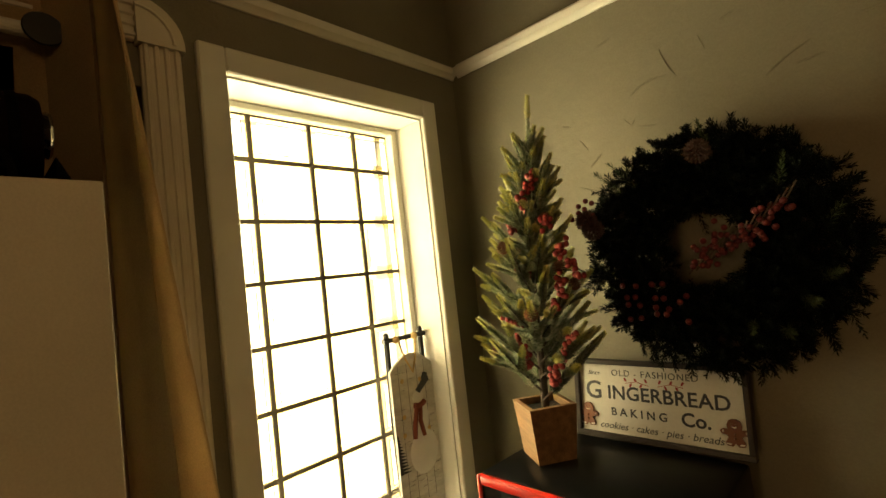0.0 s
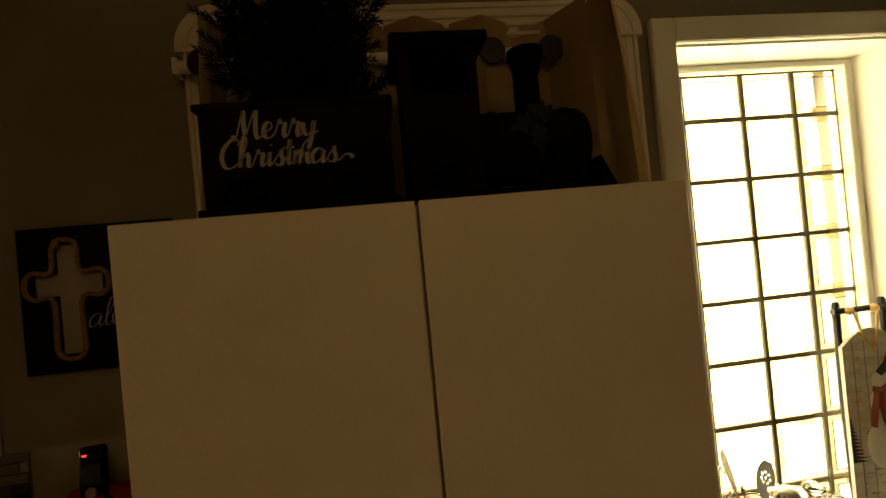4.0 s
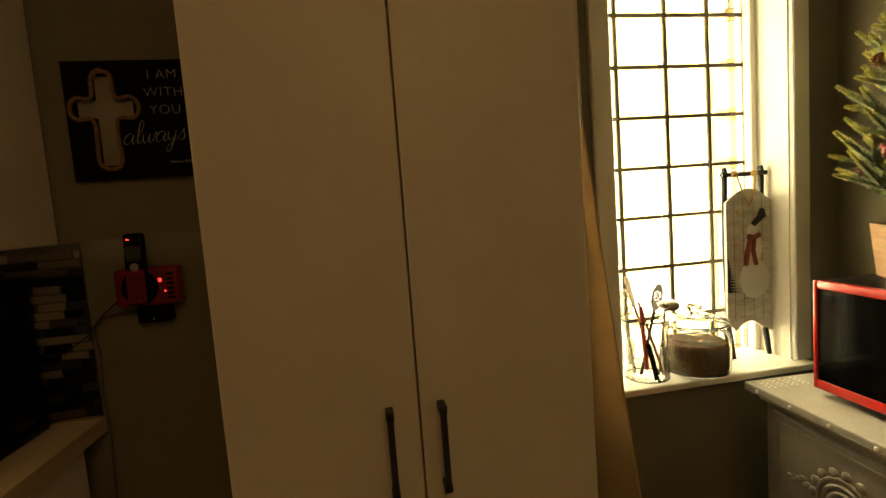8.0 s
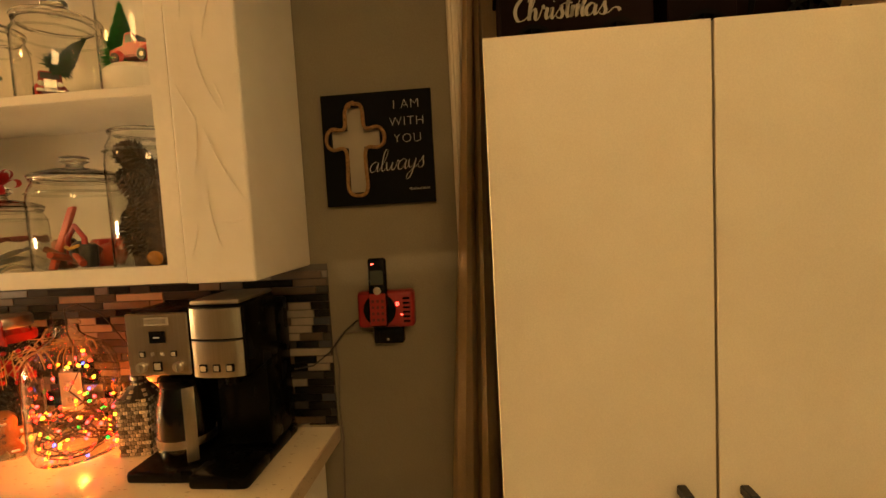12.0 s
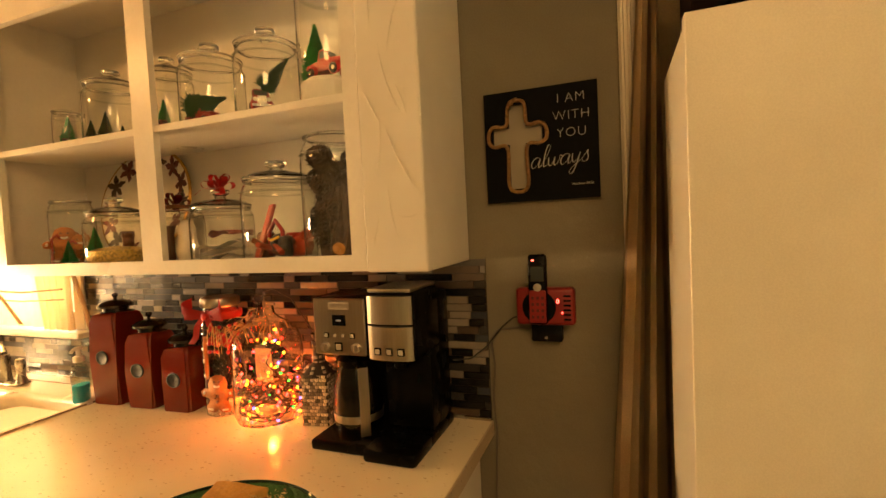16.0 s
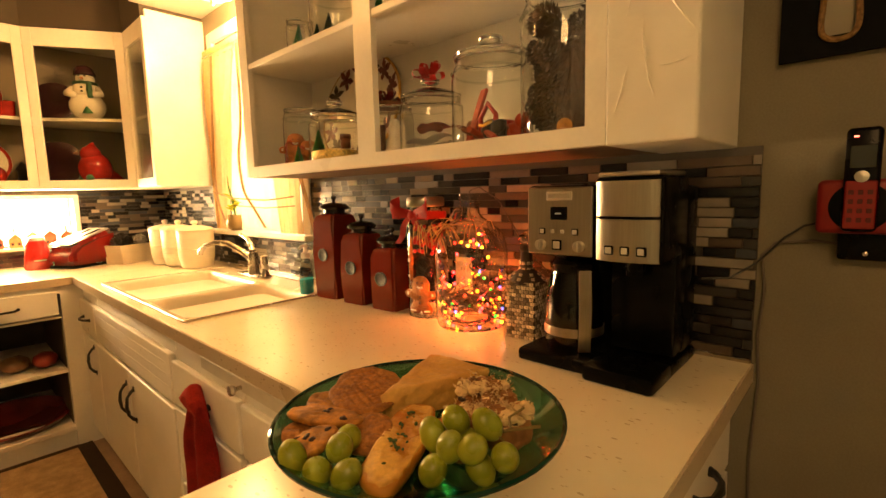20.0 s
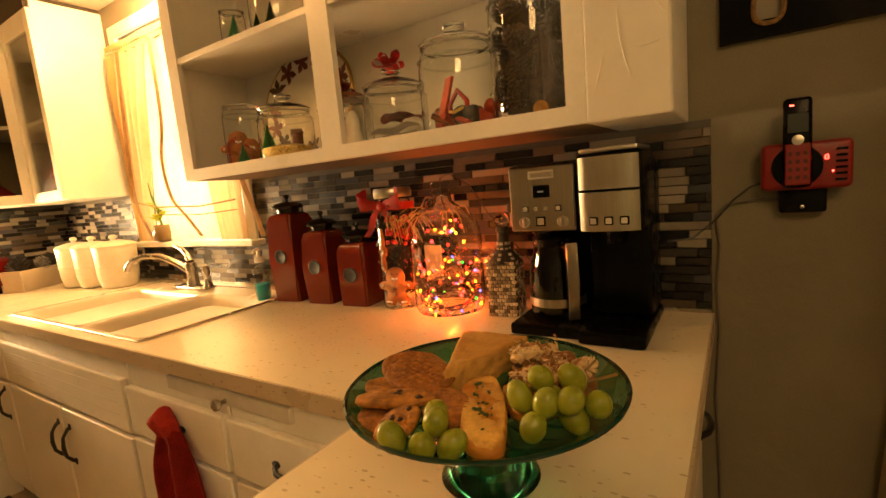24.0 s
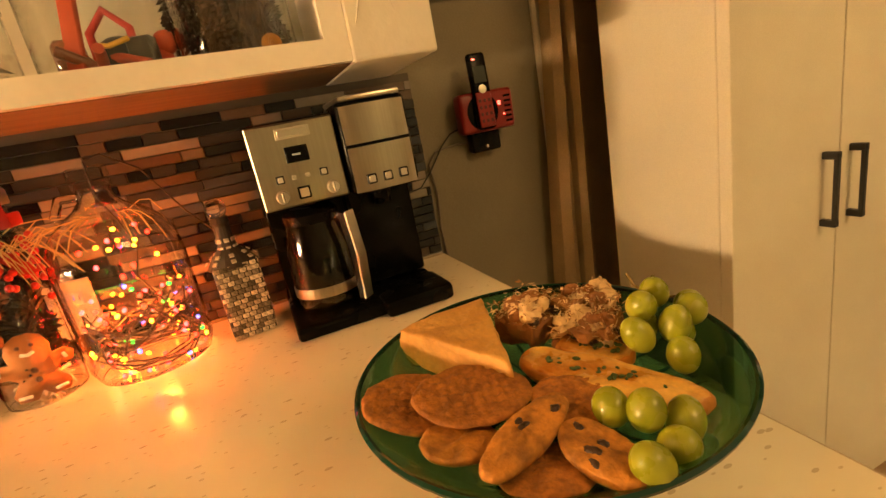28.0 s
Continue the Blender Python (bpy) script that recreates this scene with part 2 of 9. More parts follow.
# ---- mesh tools ----
class B:
    """Collects shapes into one bmesh."""

    def __init__(self, m=None):
        self.bm, self.m = bmesh.new(), m or Matrix()

    def add(self, verts, faces):
        vs = [self.bm.verts.new(self.m @ Vector(v)) for v in verts]
        for f in faces:
            try:
                self.bm.faces.new([vs[i] for i in f])
            except ValueError:
                pass
        return vs

    def box(self, x0, x1, y0, y1, z0, z1, bevel=0.0, seg=1):
        vs = self.add([(x, y, z) for x in (x0, x1) for y in (y0, y1) for z in (z0, z1)],
                      [(0, 1, 3, 2), (4, 6, 7, 5), (0, 4, 5, 1), (2, 3, 7, 6), (0, 2, 6, 4), (1, 5, 7, 3)])
        if bevel:
            es = list({e for v in vs for e in v.link_edges})
            bmesh.ops.bevel(self.bm, geom=es, offset=bevel, segments=seg, affect="EDGES", profile=0.5)
        return self

    def prism(self, outline, h0, h1, axis="z"):
        """An outline in two coordinates, drawn out along the third axis."""
        put = {"z": lambda a, b, h: (a, b, h), "x": lambda a, b, h: (h, a, b), "y": lambda a, b, h: (a, h, b)}[axis]
        k = len(outline)
        self.add([put(a, b, h0) for a, b in outline] + [put(a, b, h1) for a, b in outline],
                 [tuple(range(k))[::-1], tuple(range(k, 2 * k))] + [(i, (i + 1) % k, (i + 1) % k + k, i + k) for i in range(k)])
        return self

    def lathe(self, profile, seg=24, c=(0, 0, 0), cap=True, sx=1.0, sy=1.0):
        rows = []
        k = len(profile)
        verts = [(c[0] + r * sx * math.cos(2 * math.pi * j / seg), c[1] + r * sy * math.sin(2 * math.pi * j / seg), c[2] + z) for r, z in profile for j in range(seg)]
        faces = [(i * seg + j, i * seg + (j + 1) % seg, (i + 1) * seg + (j + 1) % seg, (i + 1) * seg + j) for i in range(k - 1) for j in range(seg)]
        if cap:
            faces += [tuple(range(seg))[::-1], tuple((k - 1) * seg + j for j in range(seg))]
        self.add(verts, faces)
        return self

    def tube(self, pts, r, seg=8, closed=False):
        pts = [Vector(p) for p in pts]
        k = len(pts)
        rad = r if isinstance(r, (list, tuple)) else [r] * k
        verts, up = [], None
        for i, p in enumerate(pts):
            a = pts[(i - 1) % k] if (i or closed) else p
            b = pts[(i + 1) % k] if (i < k - 1 or closed) else p
            d = (b - a).normalized() if (b - a).length else Vector((0, 0, 1))
            if up is None:
                up = d.orthogonal().normalized()
            up = (up - d * up.dot(d))
            up = up.normalized() if up.length > 1e-6 else d.orthogonal().normalized()
            s = d.cross(up)
            verts += [p + (up * math.cos(2 * math.pi * j / seg) + s * math.sin(2 * math.pi * j / seg)) * rad[i] for j in range(seg)]
        n = k if closed else k - 1
        faces = [(i * seg + j, i * seg + (j + 1) % seg, ((i + 1) % k) * seg + (j + 1) % seg, ((i + 1) % k) * seg + j) for i in range(n) for j in range(seg)]
        if not closed:
            faces += [tuple(range(seg))[::-1], tuple((k - 1) * seg + j for j in range(seg))]
        self.add(verts, faces)
        return self

    def ball(self, c, r, seg=12, rings=8, s=(1, 1, 1), turn=None):
        m = turn or Matrix()
        verts = [m @ Vector((r * s[0] * math.sin(math.pi * i / rings) * math.cos(2 * math.pi * j / seg), r * s[1] * math.sin(math.pi * i / rings) * math.sin(2 * math.pi * j / seg), r * s[2] * math.cos(math.pi * i / rings))) + Vector(c) for i in range(1, rings) for j in range(seg)]
        top, bot = m @ Vector((0, 0, r * s[2])) + Vector(c), m @ Vector((0, 0, -r * s[2])) + Vector(c)
        k = len(verts)
        faces = [(i * seg + j, (i + 1) * seg + j, (i + 1) * seg + (j + 1) % seg, i * seg + (j + 1) % seg) for i in range(rings - 2) for j in range(seg)]
        faces += [(k, j, (j + 1) % seg) for j in range(seg)] + [(k + 1, (rings - 2) * seg + (j + 1) % seg, (rings - 2) * seg + j) for j in range(seg)]
        self.add([*verts, top, bot], faces)
        return self

    def grid(self, f, nu, nv, thick=0.0):
        """A sheet f(u, v) with u, v from 0 to 1."""
        vs = self.add([f(i / nu, j / nv) for i in range(nu + 1) for j in range(nv + 1)],
                      [(i * (nv + 1) + j, (i + 1) * (nv + 1) + j, (i + 1) * (nv + 1) + j + 1, i * (nv + 1) + j + 1) for i in range(nu) for j in range(nv)])
        if thick:
            bmesh.ops.solidify(self.bm, geom=list({fa for v in vs for fa in v.link_faces}), thickness=thick)
        return self


def finish(name, b, material, smooth=False):
    bm = b.bm if isinstance(b, B) else b
    bmesh.ops.recalc_face_normals(bm, faces=bm.faces)
    me = bpy.data.meshes.new(name)
    bm.to_mesh(me)
    bm.free()
    if material:
        me.materials.append(material)
    if smooth:
        me.shade_smooth()
        if smooth != "all":
            me.set_sharp_from_angle(angle=radians(smooth if smooth is not True else 40))
    return new(name, me)


def part(name, b, material, parent, label="", smooth=False):
    ob = finish(name, b, material, smooth)
    ob.parent = parent
    return tagged(ob, label)


def thing(name, label, category, at=(0, 0, 0), rz=0.0, group="", m=None):
    ob = new(name)
    ob.matrix_basis = m if m is not None else pose(*at, 0, 0, rz)
    ob.empty_display_size = 0.05
    return tagged(ob, label, category, group)


def solid(name, b, material, label, category, smooth=False, group="", m=None):
    """A thing that is one mesh."""
    ob = finish(name, b, material, smooth)
    if m is not None:
        ob.matrix_basis = m
    return tagged(ob, label, category, group)


def setting(name, b, material, label="", smooth=False):
    ob = finish(name, b, material, smooth)
    return tagged(ob, label, kind="structure")


def text_mesh(text, size, depth=0.0006, spacing=1.0, shear=0.0, bold=0.0):
    """The built-in font as a bmesh in the xy plane, centred."""
    cu = bpy.data.curves.new("t", "FONT")
    cu.body, cu.size, cu.extrude, cu.space_character, cu.shear, cu.offset = text, size, depth, spacing, shear, bold
    cu.align_x, cu.align_y, cu.resolution_u = "CENTER", "CENTER", 3
    ob = bpy.data.objects.new("t", cu)
    scene.collection.objects.link(ob)
    me = bpy.data.meshes.new_from_object(ob.evaluated_get(bpy.context.evaluated_depsgraph_get()))
    bm = bmesh.new()
    bm.from_mesh(me)
    bpy.data.objects.remove(ob)
    bpy.data.meshes.remove(me)
    return bm


def lettering(name, text, size, material, parent, m, **kw):
    bm = text_mesh(text, size, **kw)
    bmesh.ops.transform(bm, matrix=m, verts=bm.verts)
    return part(name, bm, material, parent)


ON_WEST = Matrix(((0, 0, 1, 0), (1, 0, 0, 0), (0, 1, 0, 0), (0, 0, 0, 1)))  # text plane on a wall that faces +x
ON_NORTH = Matrix(((1, 0, 0, 0), (0, 0, -1, 0), (0, 1, 0, 0), (0, 0, 0, 1)))  # on a wall that faces -y


# a small brush-script alphabet: strokes on an x-height of 1, and the step to the next letter
GLYPH = {}
GLYPH["a"] = (1.05, [(0.75, 0.85), (0.45, 1.0), (0.1, 0.75), (0.0, 0.35), (0.2, 0.0), (0.55, 0.2), (0.78, 0.85), (0.74, 0.3), (0.85, 0.0), (1.1, 0.28)])
GLYPH["l"] = (0.58, [(0.0, 0.25), (0.4, 1.2), (0.5, 1.95), (0.3, 2.1), (0.15, 1.6), (0.15, 0.4), (0.3, 0.0), (0.6, 0.28)])
GLYPH["w"] = (1.25, [(0.0, 0.85), (0.08, 0.3), (0.28, 0.0), (0.5, 0.3), (0.6, 0.85), (0.6, 0.3), (0.8, 0.0), (1.05, 0.4), (1.1, 0.95), (1.3, 0.8)])
GLYPH["y"] = (0.95, [(0.0, 0.9), (0.05, 0.35), (0.3, 0.05), (0.6, 0.4), (0.7, 0.95), (0.6, 0.0), (0.4, -0.85), (0.1, -1.0), (0.05, -0.65), (0.45, -0.15), (1.0, 0.3)])
GLYPH["s"] = (0.78, [(0.0, 0.25), (0.3, 0.75), (0.45, 1.08), (0.48, 0.75), (0.62, 0.35), (0.5, 0.02), (0.2, 0.02), (0.12, 0.2)])
GLYPH["~"] = (0.9, [(-0.2, 0.12), (0.1, 0.1), (0.5, 0.45), (0.9, 0.4), (1.05, 0.15)])
GLYPH["M"] = (1.75, [(-0.15, 0.3), (0.05, 0.0), (0.3, 1.3), (0.42, 1.9), (0.52, 1.0), (0.68, 0.3), (0.98, 1.3), (1.22, 1.9), (1.26, 1.0), (1.32, 0.3), (1.5, 0.0), (1.8, 0.3)])
GLYPH["e"] = (0.78, [(0.0, 0.35), (0.5, 0.6), (0.5, 0.95), (0.25, 1.0), (0.05, 0.6), (0.15, 0.1), (0.45, 0.0), (0.82, 0.3)])
GLYPH["r"] = (0.88, [(0.0, 0.3), (0.18, 0.95), (0.22, 1.15), (0.32, 0.92), (0.6, 0.88), (0.55, 0.3), (0.68, 0.0), (0.92, 0.3)])
GLYPH["C"] = (1.2, [(1.1, 1.5), (1.1, 1.9), (0.65, 1.95), (0.15, 1.35), (0.05, 0.65), (0.35, 0.03), (0.85, 0.05), (1.25, 0.4)])
GLYPH["h"] = (1.0, [(0.0, 0.3), (0.38, 1.3), (0.45, 2.0), (0.27, 2.1), (0.15, 1.4), (0.12, 0.0), (0.28, 0.7), (0.52, 0.95), (0.64, 0.6), (0.64, 0.15), (0.8, 0.0), (1.02, 0.3)])
GLYPH["i"] = (0.48, [(0.0, 0.3), (0.16, 0.95), (0.15, 0.3), (0.28, 0.0), (0.5, 0.3)])
GLYPH["t"] = (0.55, [(0.0, 0.3), (0.24, 1.2), (0.28, 1.75), (0.2, 0.4), (0.35, 0.0), (0.58, 0.3)])
GLYPH["m"] = (1.28, [(0.0, 0.3), (0.12, 0.98), (0.1, 0.0), (0.3, 0.8), (0.5, 0.95), (0.52, 0.02), (0.72, 0.8), (0.92, 0.95), (0.95, 0.25), (1.1, 0.0), (1.3, 0.3)])


def smooth_line(pts, n=6):
    out = []
    for i in range(len(pts) - 1):
        a, b, c, d = (Vector(pts[min(max(i + k, 0), len(pts) - 1)]) for k in (-1, 0, 1, 2))
        for k in range(n):
            t = k / n
            out.append(0.5 * (2 * b + (c - a) * t + (2 * a - 5 * b + 4 * c - d) * t * t + (3 * b - a - 3 * c + d) * t ** 3))
    return out + [Vector(pts[-1])]


def script(name, word, width, pen, material, parent, m, thin=0.35, slant=0.2):
    """A word in brush script, width metres long, starting at m; the pen widens on its way down."""
    total = sum(GLYPH[c][0] for c in word)
    k, x, lines = width / total, 0.0, []
    for c in word:
        lines.append([(x + px + slant * py, py) for px, py in GLYPH[c][1]])
        if c == "i":
            lines.append([(x + 0.42, 1.38), (x + 0.44, 1.5)])
        if c == "t":
            lines.append([(x - 0.1, 1.15), (x + 0.3, 1.22), (x + 0.75, 1.18)])
        x += GLYPH[c][0]
    b = B(m)
    for ln in lines:
        pts = [p * k for p in smooth_line(ln)]
        vs = []
        for i, p in enumerate(pts):
            d = (pts[min(i + 1, len(pts) - 1)] - pts[max(i - 1, 0)]).normalized()
            w = pen * (thin + (1 - thin) * max(0.0, -d.y) ** 0.8) * (0.5 if i in (0, len(pts) - 1) else 1.0)
            q = Vector((-d.y, d.x)) * w
            vs += [(p.x + q.x, p.y + q.y, 0.0), (p.x - q.x, p.y - q.y, 0.0)]
        b.add(vs, [(2 * i, 2 * i + 1, 2 * i + 3, 2 * i + 2) for i in range(len(pts) - 1)])
    for f in b.bm.faces:
        f.normal_update()
    return part(name, b, material, parent)

# ---- the room ----
NW, SW, EW, CEILZ = 2.31, -3.66, 3.4, 2.75
BW0, BW1, BWT, BWS = 1.483, 2.115, 2.143, 0.795  # glass-block window opening
DR0, DR1, DRT = 0.43, 1.315, 2.08  # curtained doorway
SK0, SK1, SKS, SKT = -2.60, -1.75, 1.125, 2.16  # window over the sink
T = 0.26
b = B()
b.box(-T, 0, NW, BW1, 0, CEILZ).box(-T, 0, BW0, BW1, 0, BWS - 0.02).box(-T, 0, BW0, BW1, BWT, CEILZ)
b.box(-T, 0, DR1, BW0, 0, CEILZ).box(-T, 0, DR0, DR1, DRT, CEILZ).box(-T, 0, SK1, DR0, 0, CEILZ)
b.box(-T, 0, SK0, SK1, 0, SKS - 0.02).box(-T, 0, SK0, SK1, SKT, CEILZ).box(-T, 0, SW, SK0, 0, CEILZ)
setting("wall_west", b, WALL, "greige painted plaster wall with windows and a doorway")
b = B()
b.box(-T, EW, NW, NW + 0.2, 0, CEILZ)
setting("wall_north", b, WALL, "greige painted plaster wall with trowel marks")
NI0, NI1, NIB, NIT = 0.545, 1.20, 1.035, 1.325  # bright niche window in the south wall
b = B().box(-T, NI0, SW - 0.2, SW, 0, CEILZ).box(NI1, EW, SW - 0.2, SW, 0, CEILZ).box(NI0, NI1, SW - 0.2, SW, 0, NIB).box(NI0, NI1, SW - 0.2, SW, NIT, CEILZ)
setting("wall_south", b, WALL, "greige painted wall with a low bright window")
setting("wall_east", B().box(EW, EW + 0.2, SW - 0.2, NW + 0.2, 0, CEILZ), WALL, "greige painted wall")
setting("floor", B().box(-1.3, EW + 0.2, SW - 0.2, NW + 0.2, -0.1, 0), FLOOR, "brown vinyl floor")
# ceiling colour darkened to cut the light it bounces into the room
CEIL_DIM = mat("ceiling_paint_low_bounce", (0.30, 0.27, 0.22), 0.85, vary=0.08, scale=2, bump=0.3, bump_scale=60)
setting("ceiling", B().box(-T, EW + 0.2, SW - 0.2, NW + 0.2, CEILZ, CEILZ + 0.1), CEIL_DIM, "beige painted ceiling, darkened to cut bounced light")
# closet behind the curtained doorway
b = B().box(-1.3, -1.2, 0.2, 1.40, 0, 2.5).box(-1.2, -T, 0.2, 0.3, 0, 2.5).box(-1.2, -T, 1.34, 1.40, 0, 2.5).box(-1.2, -T, 0.3, 1.34, 2.4, 2.5)
setting("wall_closet", b, WALL, "plain closet walls behind the doorway")

# picture rail
RAIL = [(0, 0), (0.006, 0.0), (0.010, 0.008), (0.022, 0.014), (0.026, 0.026), (0.026, 0.034), (0.012, 0.040), (0.008, 0.048), (0, 0.048)]
b = B().prism([(x, 2.318 + z) for x, z in RAIL], -0.04, NW, "y")
setting("trim_rail_west", b, TRIM, "cream moulded picture rail", True)
b = B().prism([(NW - x, 2.318 + z) for x, z in RAIL], 0.03, EW, "x")
setting("trim_rail_north", b, TRIM, "cream moulded picture rail", True)

# glass-block window: casing, reveal, sill
w = tagged(new("window_1"), "deep glass-block window with a cream casing", kind="structure")
cw = 0.062
part("casing", B().box(0, 0.022, BW0 - cw, BW0, BWS, BWT + cw, 0.004).box(0, 0.022, BW1, BW1 + cw, BWS, BWT + cw, 0.004).box(0.0, 0.0225, BW0, BW1, BWT, BWT + cw, 0.004), TRIM, w)
part("reveal", B().box(-0.20, 0.004, BW0 - 0.012, BW0 + 0.004, BWS, BWT).box(-0.20, 0.004, BW1 - 0.004, BW1 + 0.012, BWS, BWT).box(-0.20, 0.004, BW0, BW1, BWT - 0.005, BWT + 0.012), TRIM, w)
part("window_sill", B().box(-0.20, 0.062, BW0 - 0.05, BW1 + 0.045, BWS - 0.022, BWS, 0.004), TRIM, w)
part("stop", B().box(-0.15, -0.115, BW1 - 0.028, BW1 - 0.004, BWS, BWT - 0.005, 0.003).box(-0.15, -0.115, BW0 + 0.004, BW0 + 0.012, BWS, BWT - 0.005, 0.003).box(-0.15, -0.115, BW0 + 0.012, BW1 - 0.028, BWT - 0.024, BWT - 0.005, 0.003), TRIM, w)
COLS = [1.432, 1.602, 1.788, 1.951, 2.096]
ROWZ = [0.79, 0.948, 1.131, 1.309, 1.480, 1.652, 1.822, 1.993, 2.122]
EDGE = glass("block_edge_glass", (0.34, 0.27, 0.11), 0.0, 1.5)
BEVEL = glass("block_bevel_glass", (0.80, 0.70, 0.42), 0.0, 1.3)
MORTAR = mat("mortar_joint", (0.13, 0.11, 0.075), 0.8, vary=0.15, scale=30)
BLOCK = glass("glass_block", (1.0, 0.99, 0.95), 0.12, 1.3, thin=False)
b = B()
for y in COLS[1:]:
    b.box(-0.160, -0.149, y - 0.0064, y + 0.0064, 0.795, 2.14)
for z in ROWZ[1:]:
    b.box(-0.160, -0.1495, COLS[0], COLS[-1] + 0.005, z - 0.0064, z + 0.0064)
part("mortar", b, MORTAR, w)
for i in range(4):
    for j in range(8):
        y0, y1, z0, z1 = COLS[i] + 0.0058, COLS[i + 1] - 0.0058, max(ROWZ[j] + 0.0058, 0.797), ROWZ[j + 1] - 0.0058
        y0 = max(y0, 1.49)
        bb = B()
        d, e = 0.012, 0.018
        ring = lambda q, x: [(x, y0 + q, z0 + q), (x, y1 - q, z0 + q), (x, y1 - q, z1 - q), (x, y0 + q, z1 - q)]
        vs = ring(0, -0.20) + ring(0, -0.156) + ring(d, -0.150) + ring(e, -0.151)
        fs = [(3, 2, 1, 0)] + [(4 * k + a, 4 * k + (a + 1) % 4, 4 * k + 4 + (a + 1) % 4, 4 * k + 4 + a) for k in range(3) for a in range(4)] + [(12, 13, 14, 15)]
        bb.add(vs, fs)
        ob = part("glass_block", bb, BLOCK, w)
        ob.visible_shadow = False
        if y1 - y0 > 0.06:
            ln = [(-0.1505, y0 + 0.015, z0 + 0.015), (-0.1505, y1 - 0.015, z0 + 0.015), (-0.1505, y1 - 0.015, z1 - 0.015), (-0.1505, y0 + 0.015, z1 - 0.015)]
            part("moulded_edge", B().tube(ln, 0.0020, 5, True), EDGE, ob).visible_shadow = False
            bv = B()
            vs = ring(0.001, -0.1545) + ring(0.013, -0.1492)
            bv.add(vs, [(a, (a + 1) % 4, 4 + (a + 1) % 4, 4 + a) for a in range(4)])
            bmesh.ops.solidify(bv.bm, geom=bv.bm.faces[:], thickness=0.0006)
            part("bevel", bv, BEVEL, ob, "tinted bevelled edge of the block").visible_shadow = False
setting("backdrop_west", B().box(-0.44, -0.42, 1.42, 2.75, 0.4, 2.6), glow("hazy_daylight", (1.0, 0.93, 0.76), 5.0), "bright hazy daylight")

# doorway casing with fluted boards and corner blocks
d = tagged(new("door_1"), "cream fluted door casing round a curtained doorway", kind="structure")


def fluted(y0, y1, z0, z1, vertical=True):
    b = B().box(0, 0.016, y0, y1, z0, z1, 0.003)
    k = 4
    for i in range(k):
        if vertical:
            c, h = y0 + (y1 - y0) * (i + 0.5) / k, (y1 - y0) / k * 0.33
            b.prism([(0.015, c - h), (0.021, c - h * 0.5), (0.021, c + h * 0.5), (0.015, c + h)], z0, z1, "z")
        else:
            c, h = z0 + (z1 - z0) * (i + 0.5) / k, (z1 - z0) / k * 0.33
            b.prism([(0.015, c - h), (0.021, c - h * 0.5), (0.021, c + h * 0.5), (0.015, c + h)], y0, y1, "y")
    return b


part("jamb_board", fluted(DR1 - 0.004, DR1 + 0.074, 0, 2.165), CASING, d)
part("jamb_board", fluted(DR0 - 0.065, DR0 + 0.004, 0, 2.165), CASING, d)
part("head_board", fluted(DR0 + 0.016, DR1 - 0.011, 2.170, 2.258, False), CASING, d)
for y, sd in ((DR1 + 0.035, 1), (DR0 - 0.03, -1)):
    bb = B()
    arc = [(y - 0.045 * sd, 2.165), (y + 0.045 * sd, 2.165)] + [(y + sd * (-0.045 + 0.090 * math.cos(a)), 2.172 + 0.092 * math.sin(a)) for a in np.linspace(0.0, math.pi / 2, 12)]
    bb.prism(arc[::sd], 0, 0.026, "x")
    part("corner_block", bb, CASING, d, "rounded corner block")
    part("corner_bead", B().tube([(0.026, y + sd * (-0.045 + 0.068 * math.cos(a)), 2.172 + 0.070 * math.sin(a)) for a in np.linspace(0.0, math.pi / 2, 12)], 0.004, 6), CASING, d, smooth=True)

# ---- counters and cabinets ----
CT = 0.915
cx, cf = 0.705, 0.672  # counter edge, cabinet faces
PEN0, PENX = -0.465, 1.07  # peninsula
k = tagged(new("countertop"), "cream speckled laminate countertop with a peninsula", "countertop")
SX0, SX1, SY0, SY1 = 0.10, 0.655, -2.44, -1.40  # sink cut-out
gap = 0.0004
ym = (SY0 + SY1) / 2
out = B().prism([(0.002, SW + 0.002), (2.2, SW + 0.002), (2.2, -2.875), (cx, -2.875), (cx, PEN0), (PENX, PEN0), (PENX, 0), (0.002, 0), (0.002, ym + gap), (SX0, ym + gap), (SX0, SY1), (SX1, SY1), (SX1, SY0), (SX0, SY0), (SX0, ym - gap), (0.002, ym - gap)], CT - 0.038, CT)
part("worktop", out, LAMINATE, k)
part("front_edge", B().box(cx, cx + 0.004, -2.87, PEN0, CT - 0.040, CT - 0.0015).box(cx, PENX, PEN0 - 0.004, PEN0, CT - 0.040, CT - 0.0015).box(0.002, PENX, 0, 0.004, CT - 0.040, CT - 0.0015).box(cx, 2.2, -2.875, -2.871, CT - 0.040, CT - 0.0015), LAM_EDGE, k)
part("metal_bead", B().box(0.003, 0.013, -1.60, -0.001, CT, CT + 0.010, 0.002).box(0.003, 0.012, SW + 0.003, -1.60, CT, CT + 0.009, 0.002), NICKEL, k)

